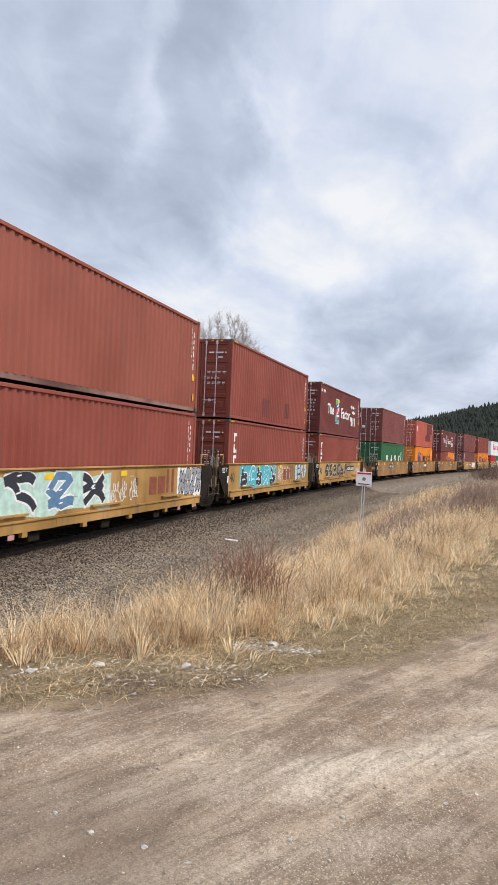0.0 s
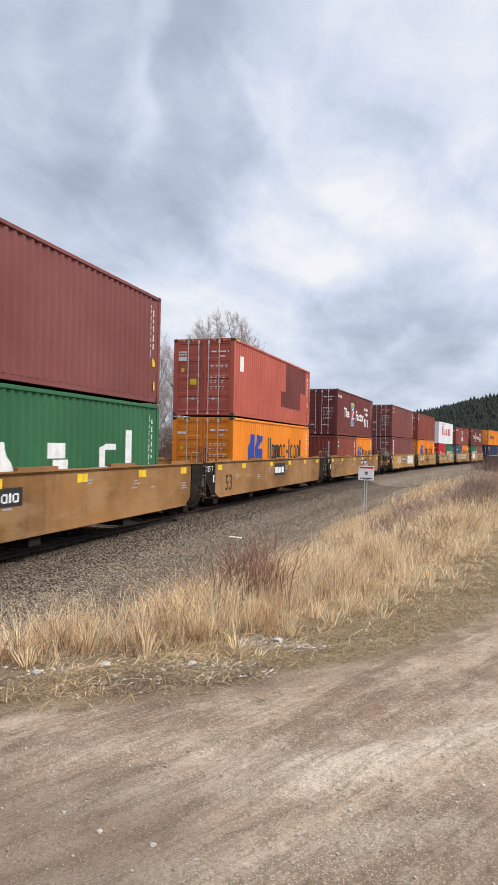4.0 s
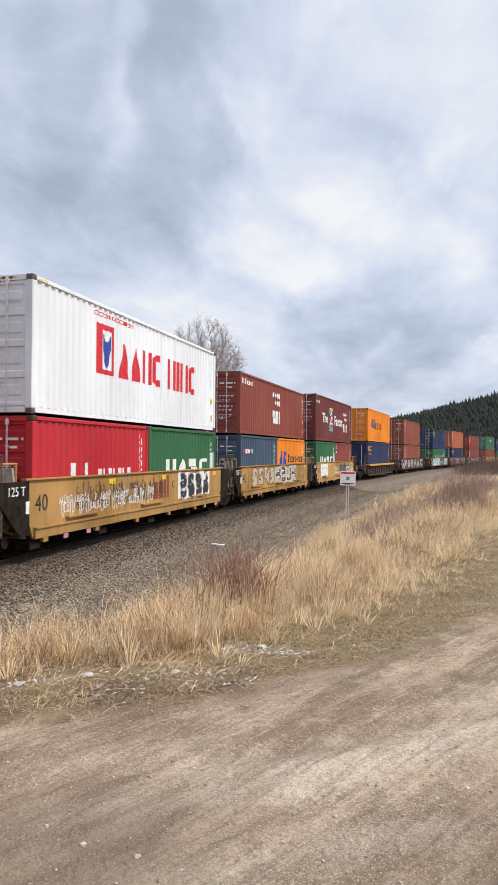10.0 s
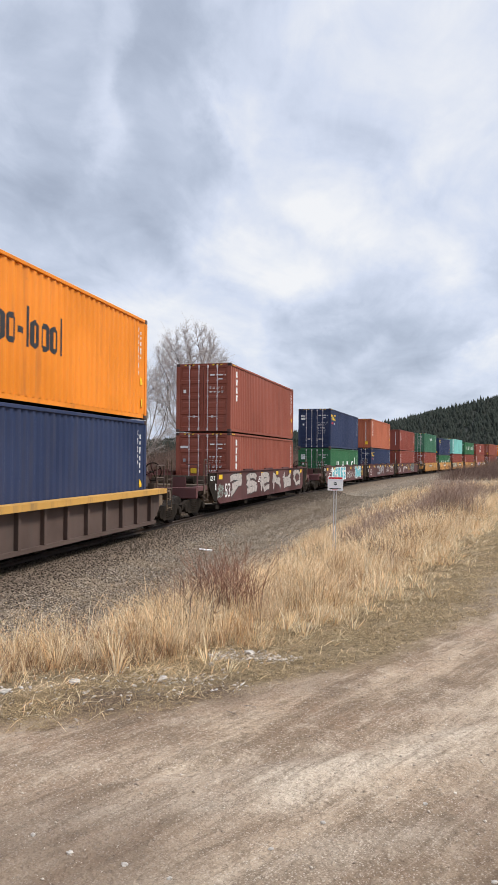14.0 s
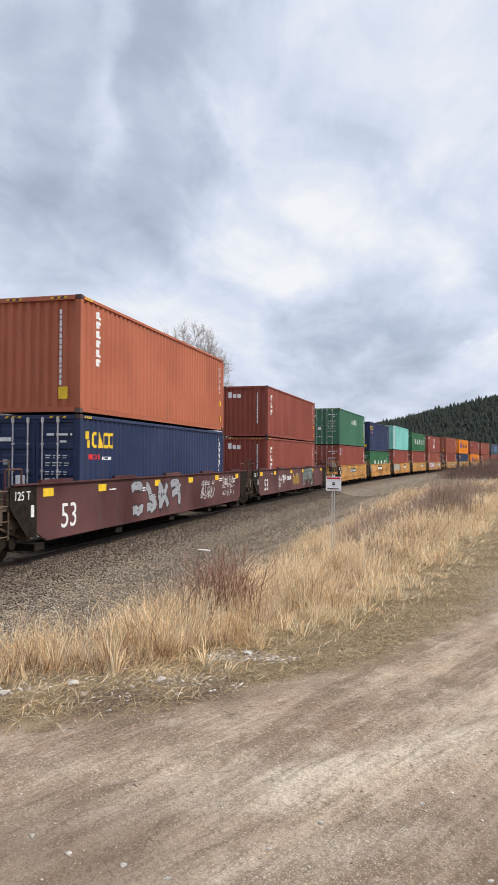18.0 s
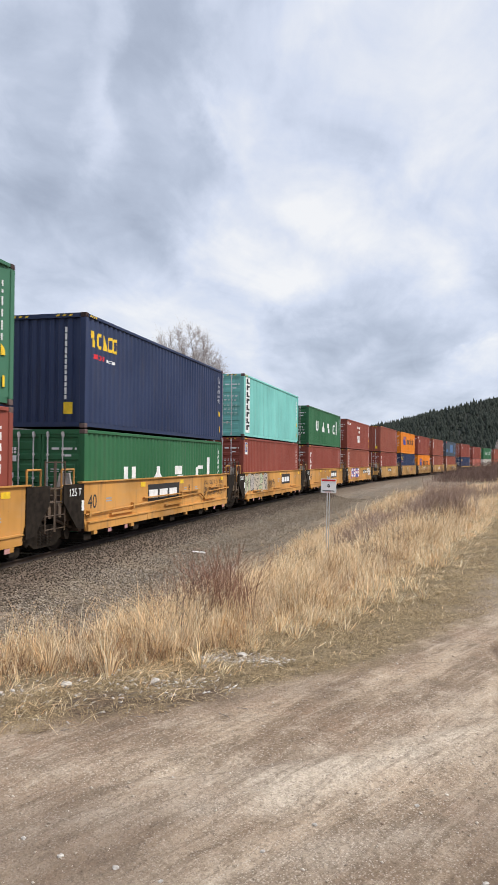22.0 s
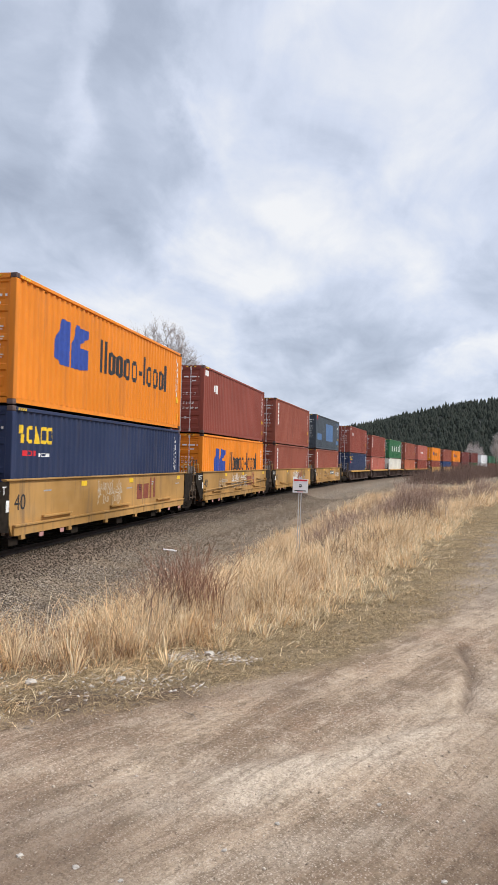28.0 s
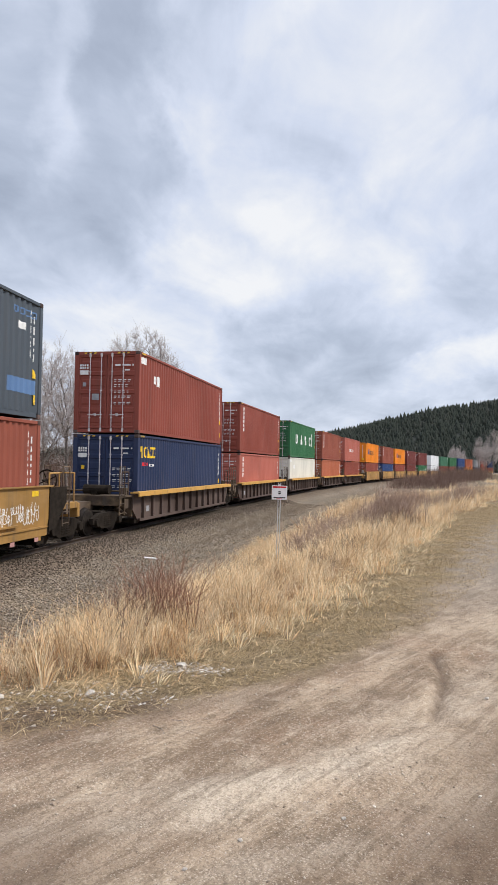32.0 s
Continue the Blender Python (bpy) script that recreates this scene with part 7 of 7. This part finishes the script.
def graffiti(side, y0, y1, z0, z1, seed, ground, fill, line, count, label):
    """Spray-painted swollen forms: a cloud behind, thick bent strokes with outlines and glints, with no letters."""
    rs = random.Random(seed)
    x = 1.3465
    cz, hz = (z0 + z1) / 2, (z1 - z0) / 2
    w = (y1 - y0) / count
    if ground:
        b = Build()
        for i in range(count + 1):
            blob(b, y0 + w * i * 0.98, cz + rs.uniform(-0.05, 0.05), w * 0.62, hz * 0.95, rs, x, 0.12)
        b.v = [(p[0] + 0.0002 * (k % 7), min(max(p[1], y0 - 0.1), y1 + 0.1), min(max(p[2], 0.45), 1.6)) for k, p in enumerate(b.v)]
        part("graffiti_cloud", b.mesh("graffiti_cloud", ground), side)
    lean = rs.uniform(-0.25, 0.25)
    for i in range(count):
        b, l = Build(), Build()
        c0, wide = y0 + w * (i - 0.04), w * 1.06
        thick = min(wide * 0.3, hz * 0.42)
        up, down = z0 + thick * 0.6 + rs.uniform(0, 0.06), z1 - thick * 0.6 - rs.uniform(0, 0.06)
        for n, stroke in enumerate(rs.sample(STROKES, rs.randint(2, 3))):
            pts = []
            for (u0, v0), (u1, v1) in zip(stroke, stroke[1:]):
                for k in range(4):
                    t = k / 4
                    bulge = 0.07 * math.sin(math.pi * t)
                    pts.append((c0 + wide * (0.1 + 0.8 * (u0 + (u1 - u0) * t + bulge)), up + (down - up) * (v0 + (v1 - v0) * t + bulge)))
            pts.append((c0 + wide * (0.1 + 0.8 * stroke[-1][0]), up + (down - up) * stroke[-1][1]))
            pts = [(p + lean * (q - cz), q) for p, q in pts]
            ribbon(l, [pts[0]] + pts + [pts[-1]], thick + 0.075, x + 0.0022 + 0.0003 * n + 0.0004 * (i % 3))
            ribbon(b, pts, thick * rs.uniform(0.85, 1.1), x + 0.0044 + 0.0003 * n + 0.0004 * (i % 3))
            mid = pts[len(pts) // 2]
            ribbon(l, [(mid[0] - 0.08, mid[1] + thick * 0.2), (mid[0] + 0.06, mid[1] + thick * 0.3)], 0.03, x + 0.0072)
        for g in (b, l):
            g.v = [(p[0], min(max(p[1], y0 - 0.12), y1 + 0.12), min(max(p[2], z0 - 0.01), 1.6)) for p in g.v]
        m = fill[i % len(fill)] if isinstance(fill, tuple) else fill
        part("graffiti_shape", b.mesh("graffiti_shape", m), side, None, label if i == 0 else "")
        part("graffiti_outline", l.mesh("graffiti_outline", line), side)


def scrawl(side, y0, y1, z0, z1, seed, mat, w=0.02):
    """Quick tags: short rows of small looping strokes, no two alike."""
    rs, b = random.Random(seed), Build()
    x = 1.3475
    for row in range(rs.randint(2, 3)):
        y, h = y0 + rs.uniform(0, 0.2), rs.uniform(0.07, 0.15)
        z = z0 + (z1 - z0) * (0.2 + 0.3 * row) + rs.uniform(-0.05, 0.05)
        pts, turn = [], rs.uniform(0, 6)
        while y < y1:
            step, tall, back = rs.uniform(0.06, 0.16), h * rs.choice((0.6, 0.8, 1.0, 1.5)), rs.uniform(0.3, 1.3)
            for k in range(8):
                turn += math.pi / 4
                pts.append((y + step * k / 8 + step * 0.5 * back * math.cos(turn), z + tall * math.sin(turn)))
            y += step
            if rs.random() < 0.16:
                ribbon(b, pts, w, x)
                pts, y, x = [], y + rs.uniform(0.08, 0.3), x + 0.0002
        if len(pts) > 1:
            ribbon(b, pts, w, x)
    part("graffiti_tag", b.mesh("graffiti_tag", mat), side)


def plate(side, y0, y1, z0, z1, pattern):
    part("number_plate", Build().box(1.346, y0, z0, 1.350, y1, z1).mesh("number_plate", BLACK_MARK), side, None, "black plate with white bars")
    b = Build()
    for q in block_word(y0 + 0.08, y1 - 0.08, z0 + (z1 - z0) * 0.2, z1 - (z1 - z0) * 0.12, pattern):
        b.box(1.351, q[0], q[1], 1.353, q[3], q[2])
    tagged(part("plate_writing", b.mesh("plate_writing", WHITE_MARK), side), kind="stuff")


def words_on_side(side, y0, y1, z0, z1, pattern, mat):
    b = Build()
    for q in block_word(y0, y1, z0, z1, pattern):
        b.box(1.3465, q[0], q[1], 1.349, q[3], q[2])
    tagged(part("faded_lettering", b.mesh("faded_lettering", mat), side), kind="stuff")


PAINT["patch_blue"] = painted("patch_blue_paint", (0.10, 0.19, 0.36))
FADED_RED = plain("faded_red_marking", (0.22, 0.055, 0.03), 0.6)
SILVER = plain("silver_spray_paint", (0.42, 0.38, 0.35), 0.45, vary=0.25)
MINT_SPRAY = plain("mint_spray_paint", (0.45, 0.62, 0.55), 0.5)
LIGHT_BLUE = plain("light_blue_spray_paint", (0.42, 0.56, 0.62), 0.5)
PALE_GREEN = plain("pale_green_spray_paint", (0.42, 0.47, 0.30), 0.5, vary=0.3)
STEEL_BLUE = plain("steel_blue_spray_paint", (0.10, 0.20, 0.33), 0.5)
TAN = plain("tan_spray_paint", (0.50, 0.43, 0.33), 0.5)
NAVY_SPRAY = plain("navy_spray_paint", (0.025, 0.028, 0.04), 0.5)

# emblems: unit, upper, lower (one for each lower container)
EMBLEMS = {
    1: ("", [""]), 2: ("two_patches", ["tex"]), 3: ("factor", ["tex"]), 4: ("", ["uasc"]), 5: ("dark_patches", ["hapag"]),
    6: ("factor", ["flag", "hapag"]), 7: ("plate", ["corner_code"]), 8: ("flag", ["hapag"]), 9: ("yang", ["kline", "uasc"]),
    10: ("zim", ["seaco_white", "hapag"]), 11: ("factor", ["uasc", "flag"]), 12: ("hapag_small", ["seaco"]), 13: ("corner_code", ["corner_code"]),
    14: ("seaco", ["uasc"]), 15: ("triton", ["seaco"]), 16: ("tex", ["tex"]), 17: ("capital", ["flag"]), 18: ("seaco", ["uasc"]),
    19: ("dong", ["flag"]), 20: ("uasc_high", ["tex"]), 21: ("zim", ["triton"]), 22: ("", ["tex"]), 23: ("hapag", ["seaco"]),
    24: ("leaf", ["hapag"]), 25: ("triton", ["triton"]), 26: ("patched", ["triton"]), 27: ("leaf", ["seaco"]), 28: ("triton", ["corner_code"]),
    29: ("uasc_high", ["leaf"]), 30: ("triton", [""]), 31: ("wide_code", [""]), 32: ("hapag_small", [""]), 33: ("corner_code", [""]),
    34: ("hapag_small", [""]), 35: ("leaf", [""]), 36: ("leaf", ["uasc"]), 39: ("leaf", [""]),
}


def mark_containers():
    for i, (car, lower, upper) in enumerate(UNITS, 1):
        if i > 38:
            continue
        up, low = EMBLEMS.get(i, ("", [""]))
        h2, h1 = TRAIN[i - 1][3], TRAIN[i - 1][5]
        L1 = 12.192 if len(lower) == 1 else 6.058
        if up:
            brand(upper, up, 12.192, h2)
        far_end_marks(upper, 12.192, h2, i)
        near_end_marks(upper, 12.192, h2, i + 50, i - 1 not in (14, 15, 17, 21, 31), up)
        for k, ob in enumerate(lower):
            if k < len(low) and low[k]:
                brand(ob, low[k], L1, h1)
            far_end_marks(ob, L1, h1, i + 100 + k)
            if k == 0:
                near_end_marks(ob, L1, h1, i + 150, i - 1 not in (5, 11, 15), low[0])


def side_of(car):
    return [c for c in car.children if c.name.startswith("side_sill")][1]


def mark_cars():
    def Y(hl, f):
        return -hl - 0.25 + f * (2 * hl + 0.5)

    W, K = WHITE_MARK, BLACK_MARK
    art = {
        1: [("g", .06, .5, MINT_SPRAY, (NAVY_SPRAY, NAVY_SPRAY, STEEL_BLUE), W, 4, "black and blue swollen graffiti with white edges"), ("t", .42, .62, W), ("w", .68, .82, FADED_RED), ("g", .84, .985, W, GREY_MARK, K, 4, "black and grey graffiti on white")],
        2: [("g", .12, .5, TEAL_MARK, (NAVY_SPRAY, TEAL_MARK), W, 5, "black and teal graffiti"), ("t", .52, .7, W), ("w", .6, .74, FADED_RED), ("g", .76, .95, None, LIGHT_BLUE, K, 4, "pale blue graffiti with dark outlines")],
        3: [("g", .12, .62, None, NAVY_SPRAY, TAN, 6, "dark block graffiti with tan edges"), ("p", .62, .8), ("t", .82, .95, W)],
        4: [("p", .33, .47)], 5: [("x", .45, .55)], 6: [("p", .56, .7)],
        7: [("t", .2, .34, W), ("p", .4, .58), ("g", .66, .9, W, W, SILVER, 3, "white overpainted graffiti"), ("t", .52, .6, TEAL_MARK)],
        8: [("t", .12, .3, W), ("w", .42, .58, FADED_RED), ("t", .6, .75, LIGHT_BLUE)],
        9: [("t", .16, .55, K), ("t", .1, .5, W), ("w", .5, .6, FADED_RED), ("g", .66, .88, W, NAVY_SPRAY, SILVER, 4, "dark blue graffiti with white edges")],
        10: [("g", .13, .42, None, TAN, K, 4, "tan bubble graffiti"), ("g", .43, .76, TAN, CAR_BROWN, W, 4, "brown and white graffiti")],
        11: [("g", .11, .26, W, W, TAN, 2, "white overpainted patch"), ("t", .42, .53, W), ("g", .56, .74, None, NAVY_SPRAY, GREY_MARK, 3, "dark spray-painted block"), ("p", .74, .84), ("t", .86, .98, W)],
        12: [],
        13: [("g", .1, .95, None, SILVER, K, 6, "large silver bubble graffiti with black outlines"), ("t", .02, .1, MINT_SPRAY)],
        14: [("g", .14, .46, W, TEAL_MARK, W, 5, "teal graffiti with white edges"), ("t", .48, .7, W), ("g", .72, .9, W, TEAL_MARK, NAVY_SPRAY, 3, "teal graffiti with white edges"), ("t", .9, .98, YELLOW_MARK)],
        15: [("g", .3, .54, None, GREY_MARK, K, 4, "grey graffiti with black outlines"), ("t", .66, .76, W), ("t", .82, .92, W)],
        16: [("n", .3, .42), ("t", .24, .29, W), ("t", .44, .54, YELLOW_MARK), ("g", .6, .78, None, NAVY_SPRAY, MINT_SPRAY, 5, "black graffiti with mint outlines")],
        17: [("p", .34, .55)], 18: [("x", .33, .54), ("t", .74, .93, K)],
        19: [("g", .02, .33, TAN, (PALE_GREEN, SILVER, TAN), K, 5, "pale green, silver and tan graffiti"), ("t", .34, .45, K), ("x", .58, .74)],
        20: [("x", .6, .78)],
        21: [("g", .13, .44, BLUE_MARK, W, RED_MARK, 4, "white graffiti with red and blue edges"), ("p", .6, .78), ("g", .8, .96, None, W, K, 4, "white graffiti with black outlines")],
        22: [("p", .36, .56), ("t", .66, .8, TAN)], 23: [("w", .6, .74, FADED_RED), ("t", .36, .5, TAN)],
        24: [("t", .38, .62, W), ("w", .62, .76, FADED_RED), ("t", .2, .32, TAN)], 25: [("t", .44, .62, W), ("t", .46, .6, W), ("w", .6, .72, FADED_RED), ("t", .74, .82, K)],
        26: [("p", .54, .7), ("t", .78, .94, W), ("t", .3, .42, CAR_BROWN)],
    }
    for i, (car, lower, upper) in enumerate(UNITS, 1):
        kind, colour, hl = TRAIN[i - 1][1]
        if i > 36:
            continue
        side = side_of(car)
        if kind == "rack":
            b = Build()
            for k in range(3):
                b.box(1.3465, -hl + 0.6 + k * 0.5, 0.55, 1.348, -hl + 0.9 + k * 0.5, 0.75)
            tagged(part("serial_marking", b.mesh("serial_marking", GREY_MARK), side), kind="stuff")
            continue
        long = kind == "long"
        dark = colour == "maroon"
        ink = W if dark else K
        low = 0.5 if long else 0.68
        yn = Y(hl, 0.1 if long else 0.05)
        write(side, "length_mark", "53" if long else "40", 0.8 if long else 0.5, ink, pose(1.348, yn, 0.85 if long else 1.12, 90, 0, 90))
        plates = [c for c in car.children if c.name.startswith("end_plate")]
        if plates and i < 30:
            write(plates[2] if len(plates) > 2 else plates[-1], "load_mark", "125 T", 0.26, W, pose(1.3745, -hl - 0.55, 1.4, 90, 0, 90))
            part("data_card", Build().box(1.373, -hl - 0.22, 0.95, 1.375, -hl - 0.1, 1.2).mesh("data_card", W), plates[2] if len(plates) > 2 else plates[-1])
        rs = random.Random(i * 7)
        for f in ((0.045, 0.2, 0.42, 0.6, 0.78, 0.95) if long else (0.3, 0.56, 0.93)):
            y = Y(hl, f)
            part("reflector", Build().box(1.346, y - (0.22 if long else 0.17), 1.40 - 0.05 * long, 1.351, y + (0.22 if long else 0.17), 1.53).mesh("reflector", YELLOW_MARK), side, None, "yellow reflector")
        b = Build()
        for k in range(7 if long else 4):
            y = Y(hl, rs.uniform(0.08, 0.95))
            z = rs.uniform(1.0, 1.4)
            for j in range(rs.randint(1, 3)):
                b.box(1.3462, y, z - 0.07 * j, 1.3475, y + rs.uniform(0.2, 0.5), z - 0.07 * j + 0.035)
        tagged(part("small_writing", b.mesh("small_writing", GREY_MARK if not dark else W), side), kind="stuff")
        if not long:
            b = Build()
            for f in (0.12, 0.2, 0.84, 0.93):
                y = Y(hl, f)
                b.box(1.396, y - 0.1, 0.31, 1.4, y + 0.1, 0.41)
            tagged(part("step_reflector", b.mesh("step_reflector", PINK_MARK), side), kind="stuff")
            if i < 27:
                write(side, "end_mark", "ABCDE"[(i - 7) % 5] if i > 6 else "ABC"[i % 3], 0.3, K, pose(1.348, Y(hl, 0.62), 1.22, 90, 0, 90))
        for k, a in enumerate(art.get(i, [])):
            y0, y1 = Y(hl, a[1]), Y(hl, a[2])
            if a[0] == "g":
                graffiti(side, y0, y1, low, 1.58, i * 31 + k, a[3], a[4], a[5], a[6], a[7])
            elif a[0] == "t":
                scrawl(side, y0, y1, low + 0.15, 1.45, i * 17 + k, a[3])
            elif a[0] == "p":
                plate(side, y0, y1, 1.02, 1.36, "rrrh.brsrbr")
            elif a[0] == "x":
                plate(side, y0, y1, 0.92, 1.45, "sss")
            elif a[0] == "n":
                words_on_side(side, y0, y1, 1.0, 1.3, "hrh.rsrsb", W)
            elif a[0] == "w":
                words_on_side(side, y0, y1, 0.85, 1.52, "ssh", a[3])


mark_containers()
mark_cars()


# ---- what moves ----
def motions():
    for ob, s0, z in MOVERS:
        walk(ob, [(t, track_pose(s0 - gone, z)) for t, gone in zip(TRAVEL_T, TRAVEL_S)])


motions()
